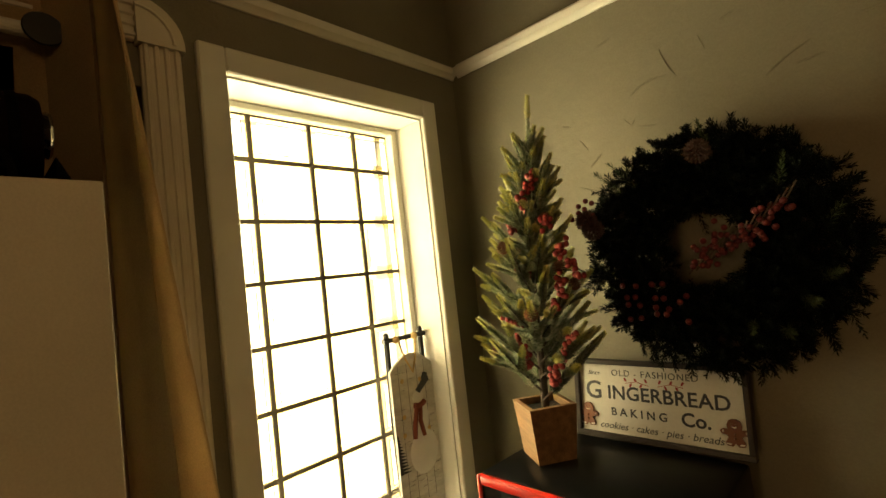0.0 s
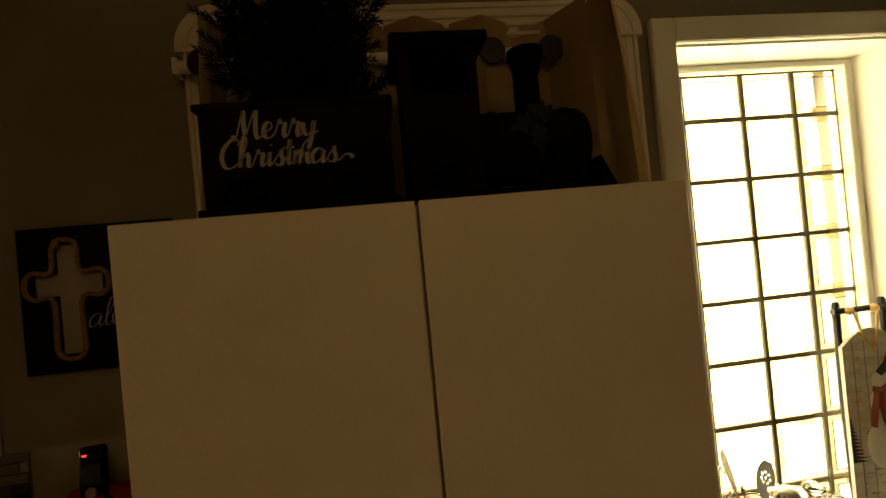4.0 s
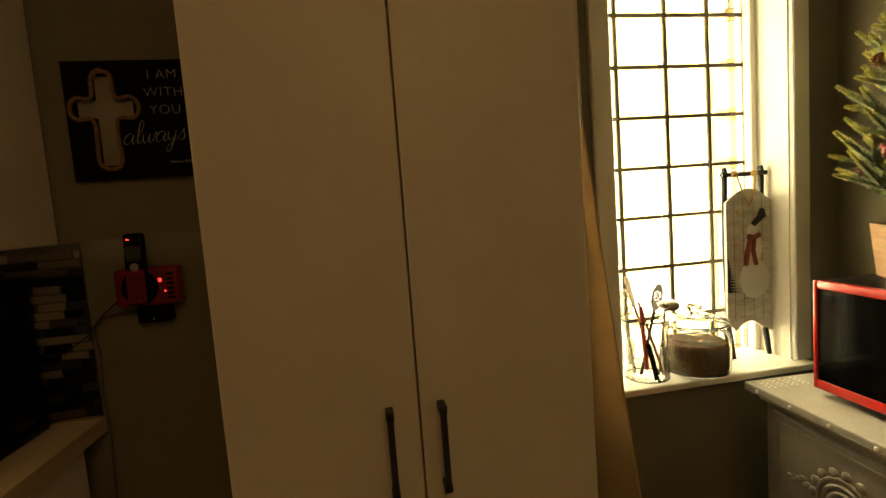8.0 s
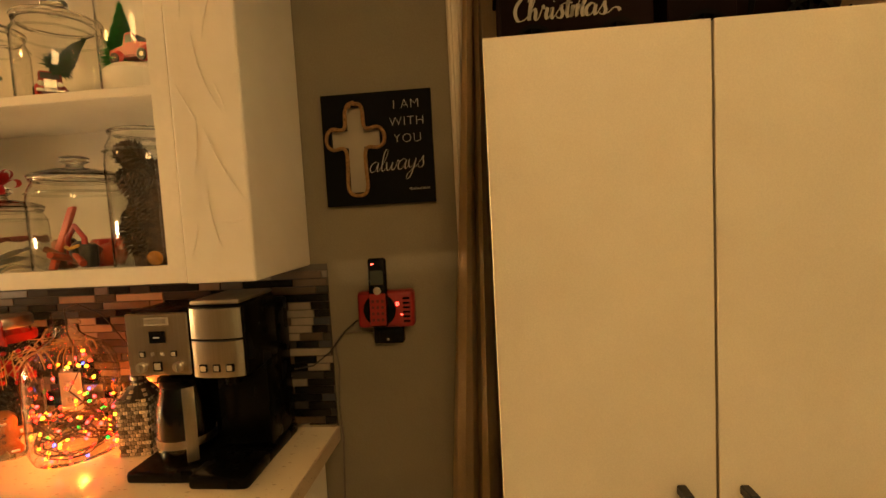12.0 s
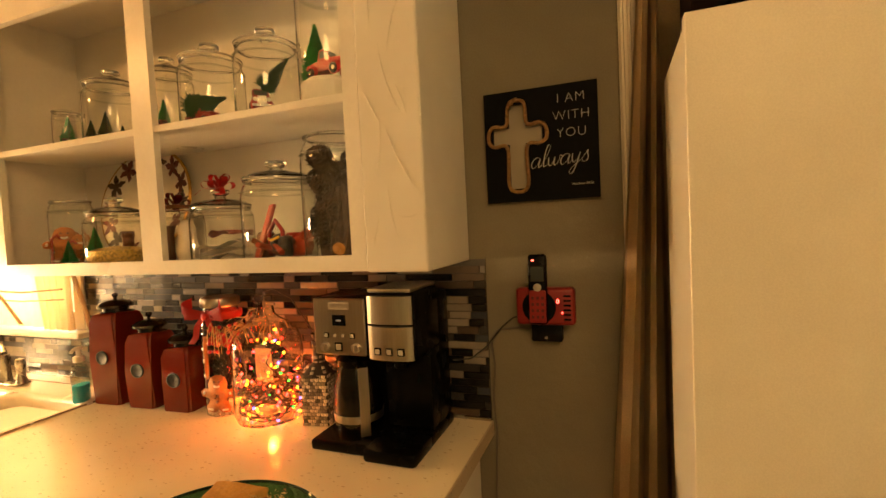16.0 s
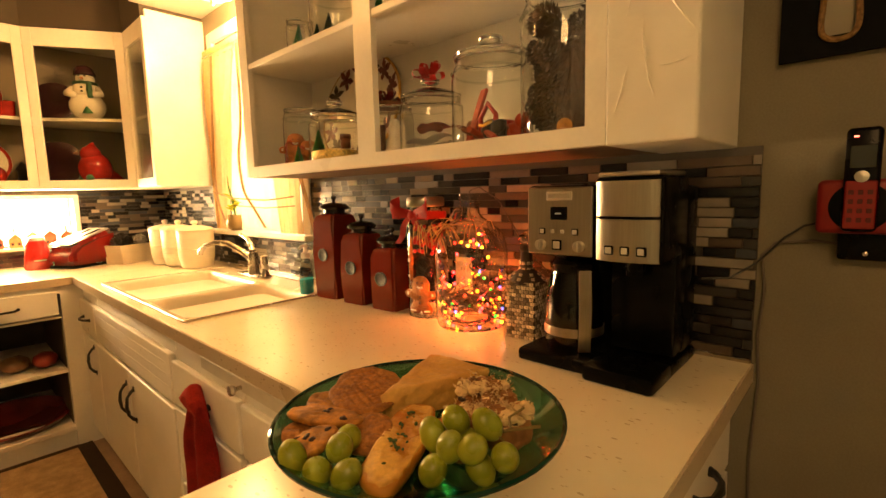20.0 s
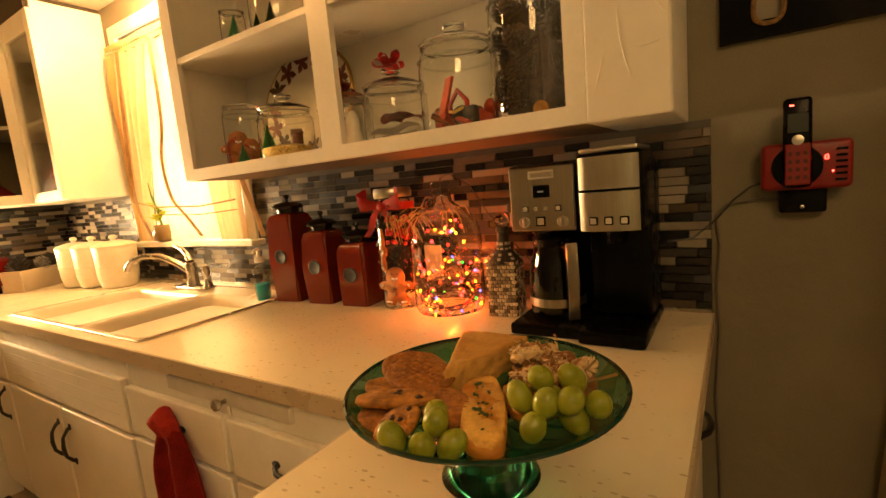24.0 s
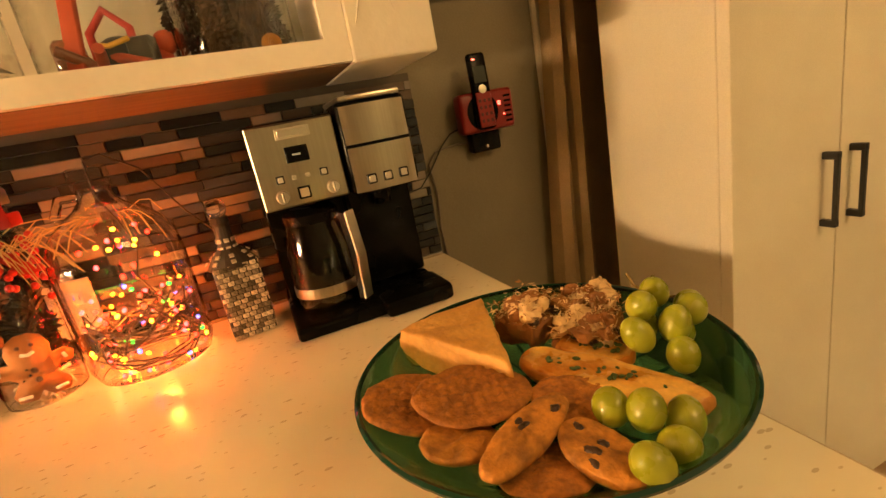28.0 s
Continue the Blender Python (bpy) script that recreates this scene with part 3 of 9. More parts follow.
# wardrobe
w = thing("wardrobe", "tall white melamine pantry cupboard with two doors", "cupboard", (0, 0, 0))
part("body", B().box(0.15, 0.459, 0.452, 1.137, 0.02, 1.760, 0.002), MELAMINE, w)
part("plinth", B().box(0.17, 0.455, 0.46, 1.13, 0, 0.02), MELAMINE, w)
for y0, y1, hy in ((0.448, 0.7895, 0.735), (0.7935, 1.141, 0.832)):
    dr = part("door", B().box(0.463, 0.490, y0, y1, 0.03, 1.763, 0.0015), MELAMINE, w)
    hb = B()
    hb.box(0.512, 0.522, hy - 0.006, hy + 0.006, 0.872, 1.030, 0.002)
    hb.box(0.489, 0.522, hy - 0.0075, hy + 0.0075, 0.868, 0.884, 0.002).box(0.489, 0.522, hy - 0.0075, hy + 0.0075, 1.020, 1.036, 0.002)
    part("handle", hb, BLACK, dr, "matt black bar handle")

# chipped edge of the cupboard's side, the particle board showing
CHIPB = mat("particle_board", (0.20, 0.12, 0.06), 0.9, vary=0.4, scale=120, bump=0.8, bump_scale=250)
rc = random.Random(6)
for z0, z1, wd_ in ((1.530, 1.604, 0.006), (1.505, 1.520, 0.004), (1.478, 1.492, 0.005), (1.46, 1.468, 0.003), (1.545, 1.580, 0.010)):
    n_ = 7
    lf = [(0.452 - wd_ * rc.uniform(0.4, 1.0), z0 + (z1 - z0) * k / n_) for k in range(n_ + 1)]
    rt = [(0.4545 + rc.uniform(0.0, 0.003), z1 - (z1 - z0) * k / n_) for k in range(n_ + 1)]
    part("chip", B().prism(lf + rt, 0.4508, 0.4525, "y"), CHIPB, w, "bare chipped particle board")

# upper open cabinet
u = thing("upper_cabinet", "white open-front wall cabinet with plastered end column", "cabinet", (0, 0, 0))
UX, UB, UT, UY0, UY1 = 0.31, 1.377, 2.30, -1.645, -0.2
part("bottom", B().box(0.004, UX - 0.02, UY0, -0.2, UB + 0.003, UB + 0.022), CAB, u)
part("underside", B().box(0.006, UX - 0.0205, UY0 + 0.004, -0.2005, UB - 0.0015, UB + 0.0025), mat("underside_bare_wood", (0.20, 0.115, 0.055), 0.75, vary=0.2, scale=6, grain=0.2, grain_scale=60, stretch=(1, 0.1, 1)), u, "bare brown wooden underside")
part("side", B().box(0.004, UX - 0.02, UY0, UY0 + 0.02, UB + 0.022, UT), CAB, u)
part("side", B().box(0.004, UX - 0.02, -0.222, -0.2, UB + 0.022, UT), CAB, u)
part("back", B().box(0.004, 0.012, UY0 + 0.02, -0.222, UB + 0.022, UT), CAB_IN, u)
part("top", B().box(0.0125, UX - 0.0205, UY0 + 0.0205, -0.2225, UT - 0.022, UT - 0.003), CAB_IN, u)
part("shelf", B().box(0.012, UX - 0.004, UY0 + 0.02, -0.222, 1.776, 1.796, 0.002), CAB, u)
part("face_frame", B().box(UX - 0.02, UX, UY0, UY0 + 0.06, UB, UT).box(UX - 0.02, UX, -0.935, -0.858, UB, UT).box(UX - 0.02, UX, -0.240, -0.2, UB, UT)
     .box(UX - 0.02, UX, UY0 + 0.06, -0.935, UB, 1.415).box(UX - 0.02, UX, -0.858, -0.240, UB, 1.415).box(UX - 0.02, UX, UY0 + 0.06, -0.24, 2.20, UT), CAB, u)
part("end_column", B().box(0.004, UX + 0.0015, -0.2, -0.045, UB - 0.003, UT, 0.005, 2), PLASTER, u, "white plastered column with trowel ridges")
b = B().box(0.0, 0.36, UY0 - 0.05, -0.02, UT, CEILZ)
setting("trim_soffit_west", b, SOFFIT_DARK, "dark brown soffit over the open cabinet")


# ---- base cabinets ----
def cup_pull(parent, m):
    """Bow handle in dark iron, upright or lying, on a face that looks along +x of m."""
    b = B(m)
    b.tube([(0.0, 0, -0.062), (0.010, 0, -0.058), (0.026, 0, -0.035), (0.030, 0, 0.0), (0.026, 0, 0.035), (0.010, 0, 0.058), (0.0, 0, 0.062)], [0.009, 0.0065, 0.0055, 0.0065, 0.0055, 0.0065, 0.009], 8)
    b.ball((0.002, 0, 0.066), 0.011, 8, 6, (0.35, 0.9, 1.2)).ball((0.002, 0, -0.066), 0.011, 8, 6, (0.35, 0.9, 1.2))
    return part("handle", b, BLACK, parent, "dark iron bow handle", True)


def base_unit(label, y0, y1, fronts, side="x"):
    """A base cabinet on the west run; fronts: (kind, y0, y1, z0, z1, handle place)."""
    c = thing("base_cabinet", label, "cabinet", (0, 0, 0))
    part("body", B().box(0.05, cf - 0.022, y0 + 0.002, y1 - 0.002, 0.09, CT - 0.041), CAB_IN, c)
    part("face_frame", B().box(cf - 0.022, cf, y0 + 0.001, y1 - 0.001, 0.09, CT - 0.041), CAB, c)
    part("toe_kick", B().box(0.08, cf - 0.055, y0 + 0.002, y1 - 0.002, 0, 0.09), BLACK, c, "dark recessed plinth")
    for kind, a, e, z0, z1, hp in fronts:
        f = part(kind, B().box(cf + 0.001, cf + 0.021, a, e, z0, z1, 0.005, 2), CAB, c)
        if hp:
            cup_pull(f, pose(cf + 0.021, hp[0], hp[1], 90 if hp[2] else 0, 0, 0))
    return c


c1 = base_unit("white painted sink cabinet with a grooved false front", -2.55, -1.475,
               [("door", -2.545, -2.030, 0.10, 0.612, (-2.060, 0.485, 0)), ("door", -2.018, -1.485, 0.10, 0.612, (-1.960, 0.485, 0))])
fr = part("false_front", B().box(cf + 0.001, cf + 0.021, -2.545, -1.485, 0.630, 0.800, 0.005, 2), CAB, c1)
for a, e in ((-2.49, -2.04), (-1.99, -1.53)):
    for z in (0.682, 0.722, 0.762):
        part("groove", B().box(cf + 0.0205, cf + 0.0216, a, e, z - 0.0025, z + 0.0025), CAB_IN, fr)
base_unit("white painted corner base cabinet with a small drawer", -2.87, -2.552,
          [("drawer_front", -2.865, -2.562, 0.630, 0.800, (-2.72, 0.715, 1)), ("door", -2.865, -2.562, 0.10, 0.612, (-2.62, 0.52, 0))])
c2 = base_unit("white painted drawer cabinet with a pull-out board", -1.473, -0.975,
               [("drawer_front", -1.465, -0.985, 0.640, 0.785, None), ("drawer_front", -1.465, -0.985, 0.38, 0.625, None), ("drawer_front", -1.465, -0.985, 0.10, 0.365, None)])
cup_pull(c2, pose(cf + 0.021, -1.235, 0.715, 90, 0, 0))
base_unit("white painted drawer cabinet beside the peninsula", -0.973, -0.47,
          [("drawer_front", -0.965, -0.50, 0.640, 0.785, (-0.73, 0.715, 1)), ("drawer_front", -0.965, -0.50, 0.38, 0.625, (-0.73, 0.56, 1)), ("drawer_front", -0.965, -0.50, 0.10, 0.365, None)])
bd = thing("cutting_board", "pull-out cream cutting board with a metal knob", "cutting board", (0, 0, 0))
part("board", B().box(0.40, cf + 0.012, -1.23, -0.74, 0.812, 0.850, 0.003), mat("board_metal_edge", (0.60, 0.56, 0.48), 0.4, vary=0.1, scale=12), bd)
kb = B(pose(cf + 0.012, -0.968, 0.826, 0, 90, 0)).lathe([(0.006, 0), (0.005, 0.012), (0.012, 0.018), (0.015, 0.024), (0.013, 0.030), (0.004, 0.033)], 16)
part("knob", kb, NICKEL, bd, "brushed metal knob", True)

# towel through the drawer handle
TOWEL = mat("towel_red", (0.46, 0.022, 0.014), 0.95, vary=0.18, scale=25, grain=0.3, grain_scale=260, bump=0.9, bump_scale=260)


def towel_sheet(u, v):
    z = 0.715 - 0.42 * v
    w = 0.060 + 0.070 * min(1, v * 2.6) ** 0.8
    y = -1.185 + (u - 0.5) * 2 * w + 0.02 * v
    x = cf + 0.054 + 0.017 * math.sin(u * 13 + v * 1.2) * min(1, v * 3 + 0.25) + 0.002 * math.sin(v * 9 + u * 4) - 0.012 * (2 * u - 1) ** 2
    return (x, y, z + 0.02 * math.sin(u * 3.1) * (1 - v))


tw = thing("dish_towel", "red terry dish towel hanging from a drawer handle", "towel", (0, 0, 0))
part("front_fold", B().grid(towel_sheet, 26, 30, 0.005), TOWEL, tw, smooth=True)
part("loop", B().tube([(cf + 0.03, -1.235, 0.68), (cf + 0.052, -1.23, 0.742), (cf + 0.048, -1.205, 0.758), (cf + 0.052, -1.18, 0.742), (cf + 0.034, -1.175, 0.68)], [0.016, 0.024, 0.026, 0.024, 0.016], 10), TOWEL, tw, smooth=True)

# peninsula with drawers that look towards the wardrobe
pc = thing("peninsula_cabinet", "white painted peninsula cabinet with drawers", "cabinet", (0, 0, 0))
part("body", B().box(0.045, PENX - 0.03, PEN0 + 0.03, -0.045, 0.09, CT - 0.041), CAB, pc)
part("toe_kick", B().box(0.06, PENX - 0.06, PEN0 + 0.05, -0.08, 0, 0.09), BLACK, pc)
for x0, x1 in ((0.06, 0.52), (0.535, 1.03)):
    for z0, z1 in ((0.70, 0.860), (0.42, 0.685), (0.12, 0.405)):
        f = part("drawer_front", B().box(x0, x1, -0.0445, -0.0235, z0, z1, 0.004, 2), CAB, pc)
        b = B(pose((x0 + x1) / 2, -0.0235, (z0 + z1) / 2 - 0.01, 0, 0, 90) @ pose(0, 0, 0, 90, 0, 0))
        b.tube([(0.0, 0, -0.055), (0.012, 0, -0.050), (0.026, 0, -0.030), (0.030, 0, 0.0), (0.026, 0, 0.030), (0.012, 0, 0.050), (0.0, 0, 0.055)], [0.010, 0.0075, 0.006, 0.008, 0.006, 0.0075, 0.010], 8)
        part("handle", b, BLACK, f, "dark iron bow handle", True)

# south run: drawer over open shelves
sc = thing("base_cabinet", "white base cabinet with a drawer above open shelves", "cabinet", (0, 0, 0))
FY = -2.905
part("side", B().box(0.652, 0.765, SW + 0.01, FY + 0.0195, 0.0, CT - 0.041), CAB, sc)
part("side", B().box(1.62, 1.65, SW + 0.01, FY, 0.0, CT - 0.041), CAB, sc)
# dark brown for back and sides paints in the open shelves' shade
SHELF_IN = mat("shelf_inside_shade", (0.055, 0.035, 0.02), 0.6, vary=0.25, scale=8, bump=0.1)
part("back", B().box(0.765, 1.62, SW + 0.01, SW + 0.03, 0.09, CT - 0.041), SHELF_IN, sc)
part("side_lining", B().box(0.7655, 0.769, SW + 0.031, FY - 0.03, 0.116, 0.404).box(0.7655, 0.769, SW + 0.031, FY - 0.03, 0.426, 0.699), SHELF_IN, sc, "thin panel whose dark brown paints the shelf's inner shade")
part("rail", B().box(0.7655, 1.65, FY, FY + 0.02, 0.835, CT - 0.041).box(1.62, 1.65, FY, FY + 0.02, 0.09, 0.835), CAB, sc)
dr = part("drawer_front", B().box(0.778, 1.30, FY + 0.004, FY + 0.026, 0.725, 0.850, 0.004, 2), CAB, sc)
part("handle", B().tube([(0.93, FY + 0.026, 0.785), (0.945, FY + 0.045, 0.780), (1.03, FY + 0.052, 0.778), (1.115, FY + 0.045, 0.780), (1.13, FY + 0.026, 0.785)], [0.008, 0.006, 0.005, 0.006, 0.008], 8), BLACK, dr, "dark iron bow handle", True)
part("shelf", B().box(0.765, 1.62, SW + 0.03, FY - 0.01, 0.405, 0.425, 0.002), CAB, sc)
part("shelf", B().box(0.765, 1.62, SW + 0.03, FY - 0.01, 0.700, 0.715, 0.002), CAB, sc)
part("bottom", B().box(0.765, 1.62, SW + 0.03, FY + 0.02, 0.09, 0.115, 0.003), CAB, sc)
part("plinth", B().box(0.735, 1.65, FY - 0.03, FY - 0.01, 0.0, 0.09), CAB, sc)
PLATTER = mat("platter_red_black", (0.10, 0.012, 0.010), 0.18, vary=0.5, scale=5, coat=0.5)
solid("platter", B().lathe([(0.03, 0), (0.15, 0.004), (0.20, 0.03), (0.215, 0.06), (0.208, 0.062), (0.19, 0.036), (0.14, 0.012), (0.02, 0.010)], 36, sx=1.15), PLATTER, "dark red glazed oval platter on the bottom shelf", "platter", True, m=pose(0.99, -3.12, 0.116, -8, 0, 0))
random.seed(4)
BAGC = [mat("snack_bag_%s" % n, c, 0.3, vary=0.4, scale=14, bump=0.5, bump_scale=30) for n, c in (("red", (0.25, 0.03, 0.02)), ("brown", (0.16, 0.09, 0.04)), ("cream", (0.36, 0.30, 0.2)))]
for i, (x, y, w) in enumerate(((0.84, -3.03, 0.10), (0.96, -3.06, 0.12), (1.09, -3.05, 0.13), (1.22, -3.1, 0.11))):
    b = B().ball((0, 0, 0.045), 0.05, 14, 9, (w / 0.05 * 0.55, 1.3, 0.85))
    for v in b.bm.verts:
        v.co += Vector((0, 0, 1)) * 0.008 * noise.noise(v.co * 40 + Vector((i, 0, 0)))
        v.co.z = max(v.co.z, 0.0)
    solid("snack_bag", b, BAGC[i % 3], "crumpled snack bag lying on the shelf", "bag", True, "bags on the open shelf", pose(x, y, 0.4255, 0, 0, random.uniform(-25, 25)))
b = B().box(-0.22, 0.22, -0.12, 0.12, 0, 0.004)
solid("oven_tray", B().prism([(-0.2, 0), (0.2, 0), (0.22, 0.05), (0.212, 0.05), (0.194, 0.008), (-0.194, 0.008), (-0.212, 0.05), (-0.22, 0.05)], -0.14, 0.14, "y"), BLACK, "dark metal baking tray under the drawer", "tray", m=pose(1.02, -3.1, 0.715))

# ---- sink, faucet, soap ----
SINKM = mat("sink_enamel", (0.62, 0.56, 0.44), 0.25, vary=0.03, scale=5)
sk = thing("kitchen_sink", "cream double-bowl drop-in sink with a steel rim", "sink", (0, 0, CT))
b = B()
X0, X1, Y0, Y1, M = SX0 - 0.022, SX1 + 0.012, SY0 - 0.014, SY1 + 0.010, -1.84
dep = -0.17
bowls = [(0.19, 0.651, Y0 + 0.024, M - 0.010), (0.19, 0.651, M + 0.010, Y1 - 0.022)]
for (a, e) in ((X0, 0.19), (0.651, X1)):
    b.box(a, e, Y0, Y1, 0.0005, 0.0055)
for (a, e) in ((Y0, bowls[0][2]), (bowls[0][3], bowls[1][2]), (bowls[1][3], Y1)):
    b.box(0.19, 0.651, a, e, 0.0005, 0.0053)
part("deck", b, SINKM, sk)
def round_rect(xa, xb, ya, yb, r, z, n=6):
    """A level loop with rounded corners."""
    out = []
    for cx_, cy_, a0 in ((xb - r, yb - r, 0), (xa + r, yb - r, 90), (xa + r, ya + r, 180), (xb - r, ya + r, 270)):
        out += [(cx_ + r * math.cos(radians(a0 + 90 * k / n)), cy_ + r * math.sin(radians(a0 + 90 * k / n)), z) for k in range(n + 1)]
    return out


for xa, xb, ya, yb in bowls:
    b = B()
    loops = [(-0.003, 0.040, 0.0052), (0.001, 0.044, 0.0045), (0.006, 0.048, 0.000), (0.011, 0.052, -0.012), (0.017, 0.056, -0.05), (0.028, 0.060, dep + 0.050), (0.042, 0.060, dep + 0.020), (0.065, 0.056, dep + 0.005), (0.100, 0.045, dep)]
    vs = [p for q, r, z in loops for p in round_rect(xa + q, xb - q, ya + q, yb - q, r, z)]
    k_ = 28
    b.add(vs, [(a * k_ + i, a * k_ + (i + 1) % k_, (a + 1) * k_ + (i + 1) % k_, (a + 1) * k_ + i) for a in range(len(loops) - 1) for i in range(k_)] + [tuple((len(loops) - 1) * k_ + i for i in range(k_))])
    bo = part("bowl", b, SINKM, sk, smooth="all")
    part("drain", B().lathe([(0.001, 0.003), (0.02, 0.002), (0.036, 0.004), (0.040, 0.0)], 20, ((xa + xb) / 2, (ya + yb) / 2, dep + 0.001)), NICKEL, bo)
part("steel_rim", B().tube([(X0, Y0, 0.004), (X1, Y0, 0.004), (X1, Y1, 0.004), (X0, Y1, 0.004)], 0.0036, 6, True), NICKEL, sk)

fc = thing("faucet", "brushed nickel single-lever kitchen faucet with side sprayer", "faucet", (0.135, -2.03, CT + 0.006))
part("deck_plate", B().box(-0.03, 0.03, -0.13, 0.13, 0, 0.012, 0.008, 2), NICKEL, fc, smooth=True)
part("body", B().lathe([(0.028, 0.012), (0.025, 0.03), (0.022, 0.07), (0.025, 0.10), (0.022, 0.118), (0.005, 0.125)], 20), NICKEL, fc, smooth=True)
part("spout", B().tube([(0.0, 0.0, 0.075), (0.02, -0.06, 0.115), (0.055, -0.14, 0.155), (0.09, -0.215, 0.160), (0.115, -0.27, 0.145), (0.128, -0.30, 0.115), (0.130, -0.305, 0.098)], [0.018, 0.016, 0.014, 0.013, 0.013, 0.014, 0.014], 14), NICKEL, fc, smooth=True)
part("lever", B().tube([(0.0, 0.0, 0.12), (-0.005, -0.02, 0.145), (-0.01, -0.07, 0.178), (-0.012, -0.14, 0.195)], [0.017, 0.013, 0.010, 0.007], 12), NICKEL, fc, smooth=True)
part("sprayer", B().lathe([(0.022, 0.0), (0.018, 0.012), (0.014, 0.045), (0.018, 0.075), (0.016, 0.095), (0.004, 0.10)], 16, (0.0, 0.115, 0.010)), NICKEL, fc, smooth=True)

sp = thing("soap_bottle", "clear soap bottle half full of blue soap with a pump", "bottle", (0.195, -1.452, CT + 0.001), 20)
part("soap", B().lathe([(0.002, 0.003), (0.030, 0.003), (0.032, 0.015), (0.0315, 0.062), (0.002, 0.062)], 20, sx=1.0, sy=0.7), mat("soap_blue", (0.03, 0.50, 0.62), 0.15), sp, "blue liquid soap", True)
part("bottle", B().lathe([(0.031, 0.0), (0.034, 0.006), (0.034, 0.10), (0.026, 0.125), (0.012, 0.135), (0.012, 0.15)], 20, sx=1.0, sy=0.7, cap=False), glass("soap_bottle_plastic", (0.80, 0.86, 0.86), 0.05, 1.7), sp, smooth=True)
part("pump", B().lathe([(0.017, 0.143), (0.017, 0.162), (0.007, 0.166), (0.006, 0.185), (0.013, 0.187), (0.011, 0.195), (0.002, 0.197)], 14).tube([(0, 0, 0.19), (0.02, 0.0, 0.191), (0.032, 0.0, 0.183)], 0.0055, 8), mat("pump_white", (0.75, 0.73, 0.68), 0.3), sp, smooth=True)

# ---- sink window, curtain, soffit, lamp ----
w = tagged(new("window_2"), "sash window over the sink behind a cafe curtain", kind="structure")
part("casing", B().box(0.0, 0.02, SK0 - 0.06, SK0, SKS, SKT + 0.06, 0.003).box(0.0, 0.02, SK1, SK1 + 0.06, SKS, SKT + 0.06, 0.003).box(0.0, 0.0205, SK0, SK1, SKT, SKT + 0.06, 0.003), TRIM, w)
part("window_sill", B().box(-0.2, 0.075, SK0 - 0.10, SK1 + 0.10, SKS - 0.024, SKS, 0.004), TRIM, w)
part("sash", B().box(-0.14, -0.10, SK0, SK0 + 0.045, SKS, SKT).box(-0.14, -0.10, SK1 - 0.045, SK1, SKS, SKT).box(-0.14, -0.10, SK0, SK1, SKS, SKS + 0.05).box(-0.14, -0.10, SK0, SK1, SKT - 0.05, SKT).box(-0.14, -0.10, SK0, SK1, 1.62, 1.655), TRIM, w)
pn = part("pane", B().box(-0.122, -0.118, SK0 + 0.04, SK1 - 0.04, SKS + 0.045, SKT - 0.045), CLEAR, w)
pn.visible_shadow = False
setting("backdrop_sink", B().box(-1.02, -1.0, -3.4, -1.0, 0.5, 2.9), glow("hazy_daylight_warm", (1.0, 0.86, 0.58), 3.0), "bright hazy daylight")


def sheer(name, color, through):
    m = bpy.data.materials.new(name)
    m.use_nodes = True
    t, n = m.node_tree, m.node_tree.nodes
    p = n["Principled BSDF"]
    p.inputs["Base Color"].default_value, p.inputs["Roughness"].default_value = (*color, 1), 0.9
    tl, mx = n.new("ShaderNodeBsdfTranslucent"), n.new("ShaderNodeMixShader")
    co, wv = n.new("ShaderNodeTexCoord"), n.new("ShaderNodeTexNoise")
    wv.inputs["Scale"].default_value = 30
    t.links.new(co.outputs["Object"], wv.inputs[0])
    rp = n.new("ShaderNodeValToRGB")
    rp.color_ramp.elements[0].color, rp.color_ramp.elements[1].color = (color[0] * 0.85, color[1] * 0.82, color[2] * 0.75, 1), (*color, 1)
    t.links.new(wv.outputs[0], rp.inputs[0])
    t.links.new(rp.outputs[0], tl.inputs[0])
    t.links.new(rp.outputs[0], p.inputs["Base Color"])
    mx.inputs[0].default_value = through
    t.links.new(p.outputs[0], mx.inputs[1])
    t.links.new(tl.outputs[0], mx.inputs[2])
    t.links.new(mx.outputs[0], n["Material Output"].inputs[0])
    return m


SHEER = sheer("cafe_curtain_cloth", (0.82, 0.62, 0.34), 0.6)
cu = thing("cafe_curtain", "pale gold cafe curtain gathered on a rod", "curtain", (0, 0, 0))
part("rod", B().tube([(0.045, SK0 - 0.06, 2.085), (0.045, SK1 + 0.06, 2.085)], 0.008, 8), NICKEL, cu)


def drape(y_top0, y_top1, y_bot0, y_bot1, z0, z1, folds, depth, x0, waist=None):
    def f(u, v):
        z = z0 + (z1 - z0) * v
        k = v if waist is None else v + waist * math.sin(math.pi * v)
        a, e = y_top0 + (y_bot0 - y_top0) * k, y_top1 + (y_bot1 - y_top1) * k
        return (x0 + depth * math.sin(u * folds * 2 * math.pi + 0.6 * math.sin(3 * v)) * (0.7 + 0.3 * math.sin(v * 5)) + 0.004 * math.sin(9 * v + 20 * u), a + (e - a) * u, z)
    return f


